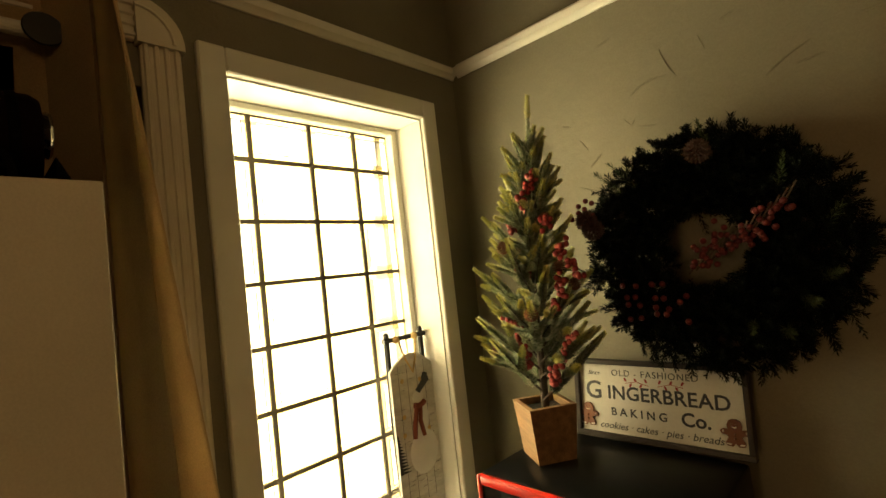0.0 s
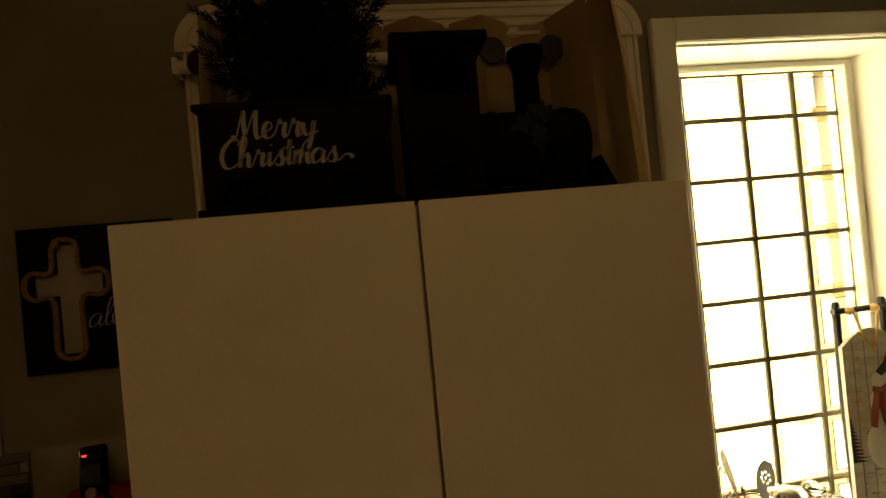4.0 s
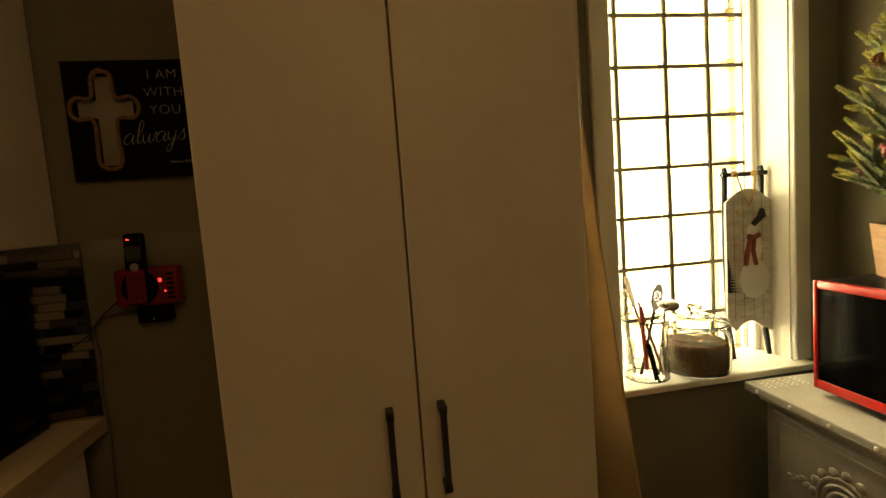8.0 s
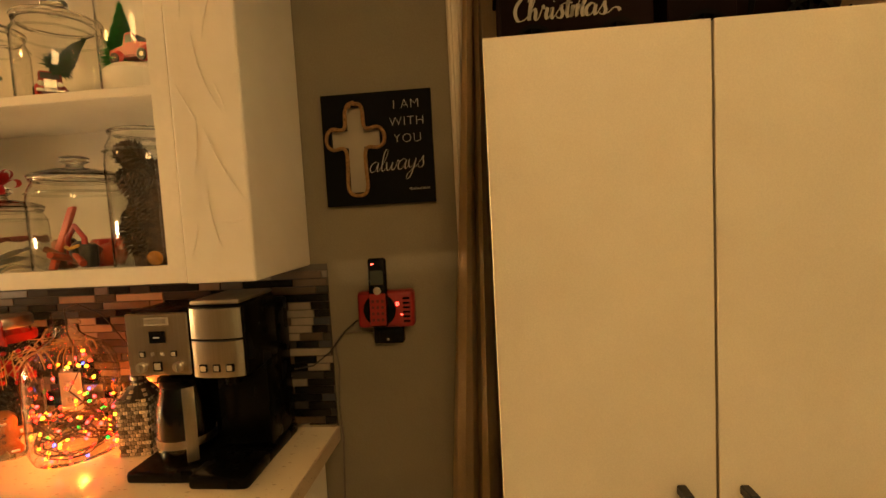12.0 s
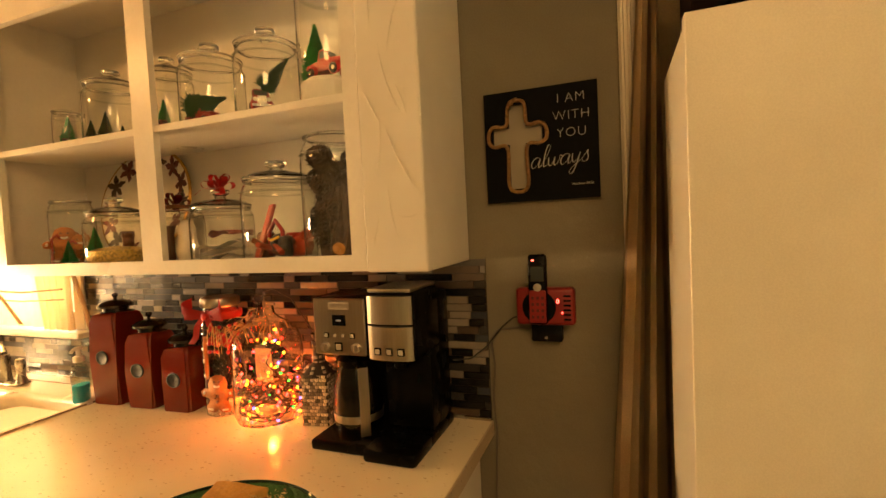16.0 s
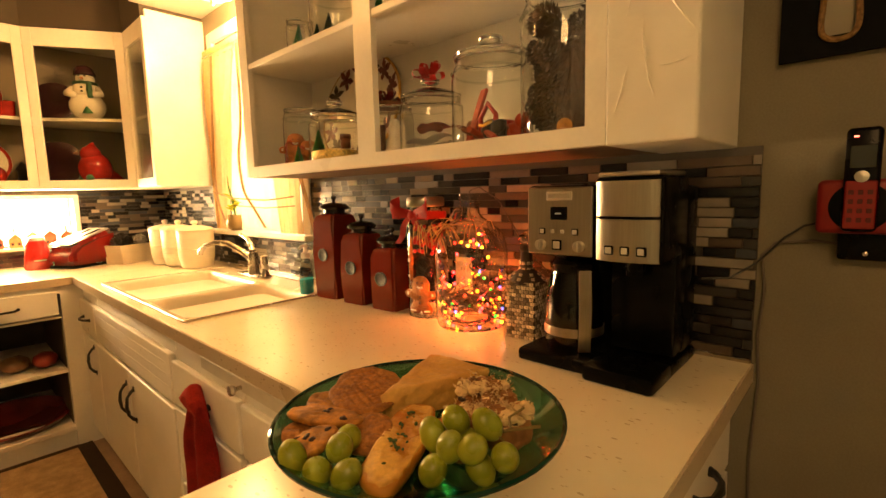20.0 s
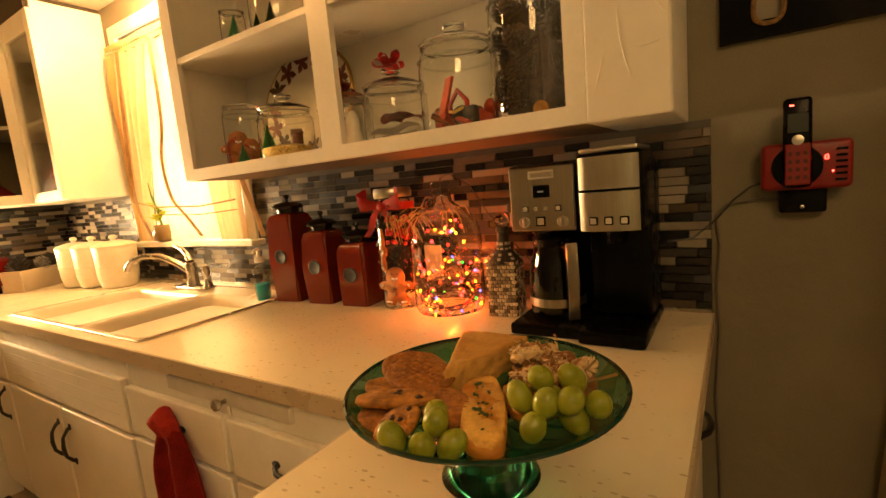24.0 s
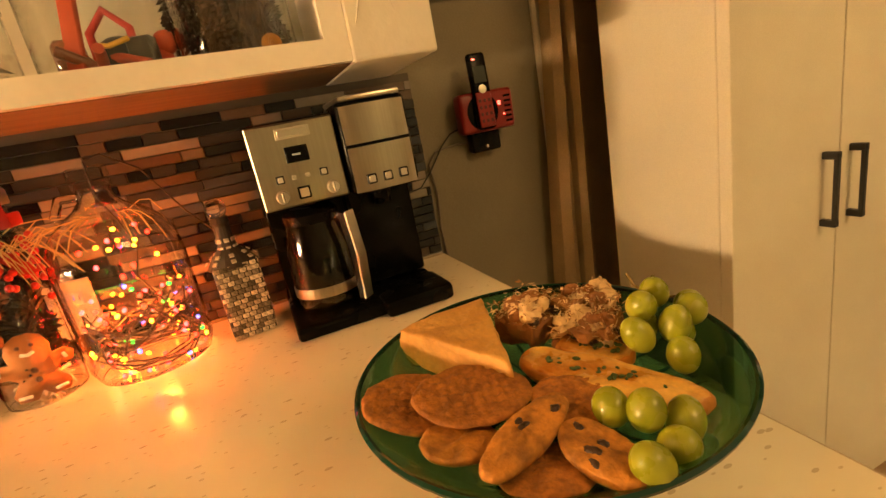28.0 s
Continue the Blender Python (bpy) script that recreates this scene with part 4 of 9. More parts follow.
part("header", B().grid(drape(SK0 - 0.05, SK1 + 0.05, SK0 - 0.05, SK1 + 0.05, 2.115, 2.06, 40, 0.010, 0.048), 200, 2, 0.0015), SHEER, cu, smooth=True)
part("panel", B().grid(drape(SK0 - 0.05, -2.28, SK0 - 0.04, -2.46, 2.06, SKS + 0.004, 5, 0.016, 0.047, 0.12), 60, 24, 0.0012), SHEER, cu, smooth=True)
part("panel", B().grid(drape(-2.07, SK1 + 0.05, -1.90, SK1 + 0.045, 2.06, SKS + 0.004, 5, 0.016, 0.047, 0.12), 60, 24, 0.0012), SHEER, cu, smooth=True)
# hem strips along the panels, their shadow put into the darker tan
hem = mat("curtain_hem_shaded_tan", (0.42, 0.27, 0.12), 0.85, vary=0.2, scale=30)
for ln in ([(-2.19, 2.06), (-2.20, 1.70), (-2.255, 1.52), (-2.225, 1.34), (-2.13, 1.25), (-2.02, 1.15)], [(SK0 + 0.10, 2.06), (SK0 + 0.035, 1.6), (SK0 + 0.035, 1.32), (-2.50, 1.20), (-2.44, 1.13)], [(-1.70, 1.50), (-1.665, 1.37), (-1.62, 1.26), (-1.58, 1.14)]):
    pts = smooth_line(ln, 6)
    part("hem", B().grid(lambda u, v, pts=pts: (0.066 + 0.005 * math.sin(3 * v), pts[round(u * (len(pts) - 1))].x + 0.034 * (v - 0.5), pts[round(u * (len(pts) - 1))].y), len(pts) - 1, 4, 0.002), hem, cu, smooth=True)
part("middle_panel", B().grid(drape(-2.28, -2.07, -2.46, -1.90, 2.06, SKS + 0.01, 6, 0.008, 0.036, 0.12), 40, 24, 0.001), sheer("cafe_curtain_sheer", (0.92, 0.78, 0.52), 0.9), cu, smooth=True)
tb = B().tube([(0.066, SK0 - 0.03, 1.34), (0.07, -2.36, 1.30), (0.066, -2.0, 1.285), (0.07, SK1 + 0.02, 1.30)], 0.004, 6)
tb.tube([(0.066, -2.40, 1.262), (0.068, -2.0, 1.248), (0.066, SK1 + 0.02, 1.258)], 0.003, 6)
part("tie_cord", tb, mat("cord_brown", (0.34, 0.2, 0.09), 0.8), cu)

pl = thing("vase_plant", "pale vase with a lucky bamboo stalk on the sill", "plant", (0.05, -2.38, SKS + 0.001))
part("vase", B().lathe([(0.025, 0), (0.045, 0.012), (0.052, 0.04), (0.046, 0.07), (0.040, 0.085), (0.036, 0.083), (0.04, 0.07), (0.001, 0.06)], 20), mat("vase_glaze", (0.30, 0.20, 0.09), 0.25, vary=0.3), pl, smooth=True)
part("stalk", B().tube([(0, 0, 0.06), (0.004, -0.01, 0.12), (0.0, -0.03, 0.17), (0.006, -0.05, 0.23), (0.0, -0.075, 0.30)], [0.007, 0.006, 0.006, 0.005, 0.002], 8), mat("bamboo_green", (0.12, 0.2, 0.03), 0.4), pl, smooth=True)
LEAF = sheer("bamboo_leaf", (0.55, 0.58, 0.05), 0.5)
for i in range(7):
    a = i * 0.9
    b = B(pose(0.002, -0.015, 0.10 + 0.012 * i, 0, 0, math.degrees(a)))
    b.grid(lambda u, v: (0.085 * u, (v - 0.5) * 0.046 * math.sin(math.pi * min(1, u + 0.08)), 0.035 * math.sin(2.2 * u) - 0.01 * u), 8, 2, 0.0008)
    part("leaf", b, LEAF, pl, smooth=True)

# soffit over the sink and the far cabinets, and the lamp under it
b = B().box(0.0, 0.36, -2.75, UY0 - 0.05, 2.335, CEILZ)
setting("trim_soffit_sink", b, CEIL, "white soffit over the sink")
lp = thing("ceiling_light", "flush alabaster glass ceiling light with a white rim, switched on", "ceiling light", (0.19, -2.13, 2.335))
part("rim", B().lathe([(0.02, 0), (0.155, 0), (0.165, -0.008), (0.160, -0.022), (0.150, -0.026), (0.148, -0.018), (0.02, -0.018)], 36), TRIM, lp, smooth=True)
OPAL = sheer("opal_glass", (0.95, 0.85, 0.66), 0.85)
sh = part("shade", B().lathe([(0.148, -0.024), (0.138, -0.060), (0.110, -0.090), (0.070, -0.110), (0.02, -0.118)], 36, cap=False), OPAL, lp, "glowing opal glass bowl", True)
sh.visible_shadow = False
part("finial", B().lathe([(0.014, -0.116), (0.016, -0.124), (0.008, -0.132), (0.010, -0.140), (0.002, -0.148)], 14), NICKEL, lp, smooth=True)

# ---- glass-front cabinets in the far corner ----
GB, GT = 1.378, 2.275
CABY = -2.735
PANE = glass("cabinet_glass", (0.86, 0.87, 0.84), 0.25, ior=1.05)


def glass_front(parent, p0, p1, stile=0.045):
    """A framed glass door between two plan points, with its own hinge-side and rails."""
    a, e = Vector((*p0, 0)), Vector((*p1, 0))
    d = (e - a).normalized()
    L = (e - a).length
    nrm = Vector((d.y, -d.x, 0))
    m = Matrix.Translation(a) @ Matrix(((d.x, nrm.x, 0, 0), (d.y, nrm.y, 0, 0), (0, 0, 1, 0), (0, 0, 0, 1)))
    f = part("door", B(m).box(0.0003, stile, -0.02, 0.0, GB + 0.005, GT - 0.002, 0.002).box(L - stile, L - 0.0003, -0.02, 0.0, GB + 0.005, GT - 0.002, 0.002).box(stile, L - stile, -0.02, 0.0, GB + 0.005, GB + 0.05, 0.002).box(stile, L - stile, -0.02, 0.0, GT - 0.100, GT - 0.002, 0.002), CAB, parent)
    g = part("pane", B(m).box(stile - 0.004, L - stile + 0.004, -0.013, -0.010, GB + 0.046, GT - 0.096), PANE, f)
    g.visible_shadow = False
    return m, L


D0, D1 = (0.315, -3.10), (0.735, -3.35)
plan = [(0.002, CABY), (0.315, CABY), D0, D1, (1.65, -3.35), (1.65, SW + 0.002), (0.002, SW + 0.002)]
inner = [(0.012, CABY - 0.018), (0.295, CABY - 0.018), (0.295, D0[1] - 0.004), (D1[0] - 0.006, -3.372), (1.63, -3.372), (1.63, SW + 0.012), (0.012, SW + 0.012)]
g1 = thing("glass_cabinet", "white painted wall cabinet with glass doors round the corner", "cabinet", (0, 0, 0))
part("side", B().box(0.002, 0.296, CABY - 0.018, CABY, GB, GT + 0.036), CAB, g1, "bright white side panel")
for z0, z1, nm in ((GB, GB + 0.02, "bottom"), (1.768, 1.784, "shelf"), (GT - 0.02, GT, "top")):
    part(nm, B().prism(inner, z0, z1), CAB, g1)
# back is darker than other cabinet insides: interior shade put into its colour
part("back", B().box(0.003, 0.011, SW + 0.012, CABY - 0.018, GB + 0.02, GT - 0.02).box(0.012, 1.63, SW + 0.003, SW + 0.011, GB + 0.02, GT - 0.02), mat("cabinet_inside_shaded", (0.27, 0.22, 0.15), 0.6, vary=0.08, scale=4, bump=0.08), g1, "cabinet back, its tan darkened to paint the inner shade")
part("end", B().box(1.631, 1.65, SW + 0.002, -3.352, GB, GT), CAB, g1)
glass_front(g1, D0, (0.315, CABY))
glass_front(g1, D1, D0)
glass_front(g1, (1.18, -3.35), (0.735, -3.35))
glass_front(g1, (1.63, -3.35), (1.18, -3.35))
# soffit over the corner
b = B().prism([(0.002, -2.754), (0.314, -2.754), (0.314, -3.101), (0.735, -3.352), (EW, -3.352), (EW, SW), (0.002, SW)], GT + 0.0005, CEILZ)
setting("trim_soffit_corner", b, SOFFIT_DARK, "dark brown soffit over the corner cabinets")
b = B()
for a, e in (((0.314, -2.754), (0.314, -3.101)), ((0.314, -3.101), (0.735, -3.352)), ((0.735, -3.352), (2.4, -3.352))):
    a, e = Vector((*a, 0)), Vector((*e, 0))
    d = (e - a).normalized()
    nr = Vector((-d.y, d.x, 0))
    vs = [p + nr * o + Vector((0, 0, 2.56 + h)) for p in (a, e) for o, h in ((0, 0), (0.018, 0.01), (0.022, 0.03), (0, 0.04))]
    b.add(vs, [(0, 1, 2, 3), (7, 6, 5, 4)] + [(q, (q + 1) % 4, (q + 1) % 4 + 4, q + 4) for q in range(4)])
setting("trim_soffit_rail", b, TRIM, "white moulding along the soffit")

# ---- china in the glass cabinets ----
CERAM = mat("ceramic_white", (0.72, 0.68, 0.58), 0.25, vary=0.08, scale=14)
CRED = mat("ceramic_red", (0.34, 0.02, 0.015), 0.22, vary=0.25, scale=20)
CGREEN = mat("ceramic_green", (0.03, 0.10, 0.035), 0.3, vary=0.3, scale=25)
CDARK = mat("plate_dark", (0.035, 0.012, 0.014), 0.2, vary=0.3, scale=8)
COAT_BROWN = mat("ceramic_brown", (0.14, 0.05, 0.02), 0.3, vary=0.3, scale=22)


def merge_mats(name, pieces, label, category, m, group=""):
    """One plain mesh from several shapes, each with its own colour."""
    out = bmesh.new()
    mats = []
    for b, ma in pieces:
        bm = b.bm
        bmesh.ops.recalc_face_normals(bm, faces=bm.faces)
        if ma not in mats:
            mats.append(ma)
        k = mats.index(ma)
        vm = {v: out.verts.new(v.co) for v in bm.verts}
        for f in bm.faces:
            nf = out.faces.new([vm[v] for v in f.verts])
            nf.material_index, nf.smooth = k, True
        bm.free()
    me = bpy.data.meshes.new(name)
    out.to_mesh(me)
    out.free()
    for ma in mats:
        me.materials.append(ma)
    ob = new(name, me)
    ob.matrix_basis = m
    return tagged(ob, label, category, group)


def snowman(at, rz, s, scarf, hat, label):
    p = [(B().ball((0, 0, 0.075), 0.08, 18, 12, (1, 0.9, 0.95)).ball((0, 0, 0.155), 0.058, 16, 10).ball((0, 0.004, 0.215), 0.042, 16, 10), CERAM)]
    p.append((B().lathe([(0.046, 0.182), (0.056, 0.186), (0.056, 0.196), (0.046, 0.200)], 18, cap=False).tube([(0.03, -0.045, 0.19), (0.035, -0.062, 0.15), (0.04, -0.066, 0.11)], [0.012, 0.014, 0.012], 8), scarf))
    p.append((B().lathe([(0.044, 0.232), (0.049, 0.238), (0.046, 0.248), (0.042, 0.268), (0.030, 0.282), (0.002, 0.287)], 18), hat))
    p.append((B().tube([(0, -0.040, 0.215), (0, -0.066, 0.211)], [0.008, 0.001], 8), mat("carrot", (0.5, 0.16, 0.02), 0.5)))
    p.append((B().ball((-0.014, -0.040, 0.228), 0.005, 8, 6).ball((0.014, -0.040, 0.228), 0.005, 8, 6).ball((0, -0.056, 0.165), 0.006, 8, 6).ball((0, -0.056, 0.145), 0.006, 8, 6), BLACK))
    p.append((B().tube([(-0.052, -0.01, 0.165), (-0.072, -0.03, 0.135), (-0.035, -0.062, 0.125)], [0.018, 0.018, 0.016], 8).tube([(0.052, -0.01, 0.165), (0.072, -0.03, 0.135), (0.035, -0.062, 0.125)], [0.018, 0.018, 0.016], 8), CERAM))
    p.append((B().tube([(0.02, -0.068, 0.03), (0.02, -0.075, 0.065)], [0.026, 0.002], 8), CGREEN))
    return merge_mats("snowman_figurine", p, label, "figurine", pose(*at, 0, 0, rz) @ Matrix.Diagonal((s * 1.15, s * 1.15, s * 1.12, 1)))


def plate_on_edge(at, rz, r, ma, label, rim=None):
    m = pose(at[0], at[1], at[2] + r * 0.985, 0, 0, rz) @ pose(0, 0, 0, 78, 0, 0)
    p = thing("plate", label, "plate", m=m)
    part("dish", B().lathe([(0.002, 0), (r * 0.6, 0), (r * 0.68, 0.006), (r * 0.96, 0.016), (r, 0.019), (r * 0.96, 0.021), (r * 0.66, 0.011), (0.002, 0.005)], 36), ma, p, smooth=True)
    if rim:
        part("rim_band", B().lathe([(r * 0.80, 0.0150), (r * 0.95, 0.0215), (r * 0.985, 0.0212)], 36, cap=False), rim, p, smooth=True)
    return p


SHZ, BOZ = 1.7845, GB + 0.0205
snowman((0.47, -3.33, SHZ), 150, 1.0, CGREEN, CDARK, "white ceramic snowman with a dark cap and green scarf")
plate_on_edge((0.60, -3.47, SHZ), 155, 0.115, CDARK, "dark plate standing on edge in the cabinet")
plate_on_edge((0.62, -3.46, BOZ), 155, 0.135, CDARK, "black plate standing on edge in the cabinet")
# red bird figurine
p = [(B().ball((0, 0, 0.10), 0.088, 18, 12, (0.95, 1.0, 1.1)).ball((0, -0.018, 0.185), 0.054, 14, 10).tube([(0, -0.015, 0.215), (0, 0.0, 0.258)], [0.034, 0.006], 10).tube([(0, 0.06, 0.07), (0.02, 0.14, 0.03)], [0.045, 0.015], 10), CRED),
     (B().tube([(0, -0.085, 0.19), (0, -0.11, 0.183)], [0.014, 0.002], 8), COAT_BROWN), (B().ball((0, 0, 0.022), 0.07, 16, 8, (1.25, 1.1, 0.36)), CERAM), (B().ball((0.05, -0.06, 0.04), 0.03, 12, 8, (1, 0.6, 0.8)).ball((-0.05, -0.05, 0.04), 0.03, 12, 8, (1, 0.6, 0.8)), CGREEN)]
merge_mats("cardinal_figurine", p, "red ceramic bird figurine on a snowy base", "figurine", pose(0.47, -3.31, BOZ, 0, 0, 105))
snowman((0.20, -2.92, BOZ), 60, 0.82, CRED, BLACK, "small ceramic snowman with a red scarf and black hat")
merge_mats("bowl", [(B().lathe([(0.03, 0), (0.05, 0.006), (0.075, 0.05), (0.078, 0.07), (0.070, 0.068), (0.045, 0.012), (0.002, 0.010)], 24), CERAM), (B().ball((0, 0, 0.07), 0.05, 12, 8, (1, 1, 0.6)).ball((0.02, 0.02, 0.11), 0.03, 10, 8), CGREEN)], "white bowl with greenery on the shelf", "bowl", pose(0.19, -2.92, SHZ))
plate_on_edge((0.95, -3.50, SHZ), 182, 0.12, CERAM, "white plate with a red and green rim on edge", CRED)
plate_on_edge((0.96, -3.50, BOZ), 182, 0.135, CERAM, "white plate with a dark red rim on edge", CRED)
solid("mug", B().lathe([(0.034, 0), (0.040, 0.004), (0.046, 0.085), (0.043, 0.086), (0.036, 0.01), (0.002, 0.008)], 24).tube([(0.044, 0, 0.07), (0.072, 0, 0.062), (0.072, 0, 0.03), (0.040, 0, 0.02)], 0.006, 8), CRED, "red ceramic mug on the cabinet shelf", "mug", True, m=pose(0.83, -3.43, SHZ))
merge_mats("lantern_figurine", [(B().box(-0.028, 0.028, -0.028, 0.028, 0, 0.012).lathe([(0.024, 0.012), (0.024, 0.09), (0.034, 0.095), (0.020, 0.12), (0.004, 0.14)], 16), BLACK)], "small black lantern in the cabinet", "lantern", pose(0.79, -3.44, BOZ))
merge_mats("cardinal_figurine", [(B().ball((0, 0, 0.06), 0.045, 14, 10, (0.85, 1, 1.1)).ball((0, -0.03, 0.115), 0.03, 12, 8).tube([(0, -0.03, 0.13), (0, -0.015, 0.158)], [0.016, 0.002], 8), CRED), (B().ball((0, 0, 0.012), 0.05, 14, 8, (1.2, 1, 0.3)), CGREEN)], "small red bird figurine on green leaves", "figurine", pose(0.90, -3.42, BOZ, 0, 0, 40))

# ---- counter in the far corner ----
WCAN = mat("canister_cream", (0.74, 0.69, 0.57), 0.35, vary=0.05, scale=20, bump=0.3, bump_scale=35)
for x, y, s in ((0.175, -2.64, 1.0), (0.20, -2.83, 0.96), (0.22, -2.99, 0.92)):
    c = thing("canister", "cream embossed ceramic canister with a lid", "canister", (x, y, CT), 0, "cream canisters")
    part("jar", B().lathe([(0.068 * s, 0), (0.080 * s, 0.008), (0.091 * s, 0.06), (0.096 * s, 0.198), (0.094 * s, 0.206), (0.002, 0.206)], 32), WCAN, c, smooth=True)
    b = B()
    for q in range(3):
        b.lathe([(0.084 * s + 0.004 * q, 0.045 + q * 0.03), (0.090 * s + 0.003 * q, 0.049 + q * 0.03), (0.086 * s + 0.003 * q, 0.053 + q * 0.03)], 32, cap=False)
    part("embossed_band", b, WCAN, c, smooth=True)
    ld = part("lid", B().lathe([(0.098 * s, 0.207), (0.099 * s, 0.215), (0.084 * s, 0.226), (0.03, 0.238), (0.002, 0.24)], 32), WCAN, c, smooth=True)
    part("knob", B().lathe([(0.012, 0.236), (0.010, 0.245), (0.018, 0.254), (0.014, 0.264), (0.002, 0.267)], 16), WCAN, ld, smooth=True)

bx = thing("planter_box", "cream wooden box filled with pine cones", "box", (0.33, -3.30, CT), 28)
part("box", B().prism([(-0.12, 0), (0.12, 0), (0.135, 0.115), (0.125, 0.115), (0.112, 0.01), (-0.112, 0.01), (-0.125, 0.115), (-0.135, 0.115)], -0.065, 0.065, "y").box(-0.125, 0.125, -0.066, -0.056, 0.002, 0.114).box(-0.125, 0.125, 0.056, 0.066, 0.002, 0.114), mat("box_cream", (0.58, 0.50, 0.37), 0.6, vary=0.1), bx)
CONE = mat("pine_cone", (0.020, 0.012, 0.007), 0.7, vary=0.4, scale=40)
CONE_W = mat("pine_cone_frosted", (0.22, 0.20, 0.18), 0.8, vary=0.4, scale=40)


def pine_cone(b, c, h, r, tilt=0.0):
    """Rings of scales round an egg-shaped core."""
    m = pose(*c, tilt, tilt * 0.6, 0)
    bb = B(m)
    bb.ball((0, 0, h * 0.5), h * 0.36, 8, 6, (r / h * 0.9, r / h * 0.9, 1))
    for q in range(8):
        v = (q + 0.5) / 8
        rr = r * math.sin(math.pi * (0.12 + 0.8 * v)) ** 0.8
        for s in range(9):
            a = 2 * math.pi * (s + 0.5 * (q % 2)) / 9
            ca, sa = math.cos(a), math.sin(a)
            z = h * v
            bb.add([(rr * 0.4 * ca, rr * 0.4 * sa, z), (rr * ca - 0.2 * r * sa, rr * sa + 0.2 * r * ca, z + h * 0.06), (rr * 1.38 * ca, rr * 1.38 * sa, z + h * 0.12), (rr * ca + 0.2 * r * sa, rr * sa - 0.2 * r * ca, z + h * 0.06), (rr * 0.75 * ca, rr * 0.75 * sa, z + h * 0.12)],
                   [(0, 1, 4), (1, 2, 4), (2, 3, 4), (3, 0, 4), (0, 3, 2, 1)])
    return bb


random.seed(9)
for i in range(9):
    solid("pine_cone", pine_cone(None, (0, 0, 0), 0.085, 0.034, 20), CONE_W if i % 3 == 1 else CONE, "dry pine cone, partly frosted", "pine cone", group="cones in the box", m=bx.matrix_basis @ pose(-0.095 + 0.024 * i, 0.03 * (-1) ** i, 0.080 + 0.012 * (i % 3), random.uniform(-50, 50), random.uniform(-40, 40), i * 50))

tst = thing("toaster", "red toaster with a chrome slotted top", "toaster", m=pose(0.56, -3.36, CT, 0, 0, 208) @ Matrix.Scale(1.24, 4))
prof = [(-0.13, 0.012), (0.15, 0.012), (0.155, 0.05), (0.13, 0.12), (0.09, 0.172), (0.0, 0.155), (-0.09, 0.118), (-0.128, 0.085)]
tb_ = B().prism(prof, -0.085, 0.085, "y")
bmesh.ops.bevel(tb_.bm, geom=tb_.bm.edges[:], offset=0.024, segments=4, affect="EDGES")
part("body", tb_, mat("toaster_red_enamel", (0.17, 0.008, 0.006), 0.2, vary=0.1, coat=0.4), tst, smooth=60)
part("base", B().box(-0.12, 0.14, -0.075, 0.075, 0, 0.014, 0.003), BLACK_PLASTIC, tst)
part("top_plate", B().prism([(-0.115, 0.111), (0.082, 0.174), (0.080, 0.180), (-0.117, 0.117)], -0.062, 0.062, "y"), STEEL, tst, "chrome slotted top")
for y in (-0.03, 0.03):
    part("slot", B().prism([(-0.09, 0.1255), (0.06, 0.1735), (0.0595, 0.1755), (-0.0905, 0.1275)], y - 0.010, y + 0.010, "y"), BLACK_PLASTIC, tst)
part("lever", B().box(0.148, 0.170, -0.012, 0.012, 0.07, 0.082, 0.003), BLACK_PLASTIC, tst)
kt = thing("kettle", "red electric can opener with a chrome top", "appliance", (0.775, -3.42, CT), 5)
part("body", B().lathe([(0.062, 0), (0.068, 0.01), (0.062, 0.08), (0.050, 0.15), (0.036, 0.175), (0.002, 0.178)], 24, sx=1.0, sy=0.75), RED_GLOSS, kt, smooth=True)
part("cap", B().lathe([(0.040, 0.168), (0.040, 0.178), (0.028, 0.192), (0.002, 0.195)], 20, sx=1.0, sy=0.75), STEEL, kt, smooth=True)
part("label_bar", B().box(-0.028, 0.028, 0.050, 0.0525, 0.052, 0.058), STEEL, kt)

# bright niche window with a little village on its sill
w = tagged(new("window_3"), "low bright window over the far counter", kind="structure")
part("casing", B().box(NI0 - 0.03, NI0, SW, SW + 0.012, NIB - 0.03, NIT + 0.025, 0.003).box(NI1, NI1 + 0.03, SW, SW + 0.012, NIB - 0.03, NIT + 0.025, 0.003).box(NI0, NI1, SW, SW + 0.012, NIT, NIT + 0.025, 0.003), TRIM, w)
part("window_sill", B().box(NI0 - 0.03, NI1 + 0.03, SW - 0.19, SW + 0.05, NIB - 0.018, NIB, 0.003), TRIM, w)
setting("backdrop_south", B().box(0.2, 1.6, SW - 0.72, SW - 0.70, 0.7, 1.7), glow("hazy_daylight_south", (1.0, 0.95, 0.85), 5.0), "bright hazy daylight")
VROOF = mat("village_roof_snow", (0.70, 0.66, 0.58), 0.7, vary=0.1)
VWALL = [mat("village_wall_%d" % i, c, 0.6, vary=0.2, scale=40) for i, c in enumerate(((0.42, 0.22, 0.08), (0.38, 0.12, 0.06), (0.50, 0.36, 0.18)))]
random.seed(12)
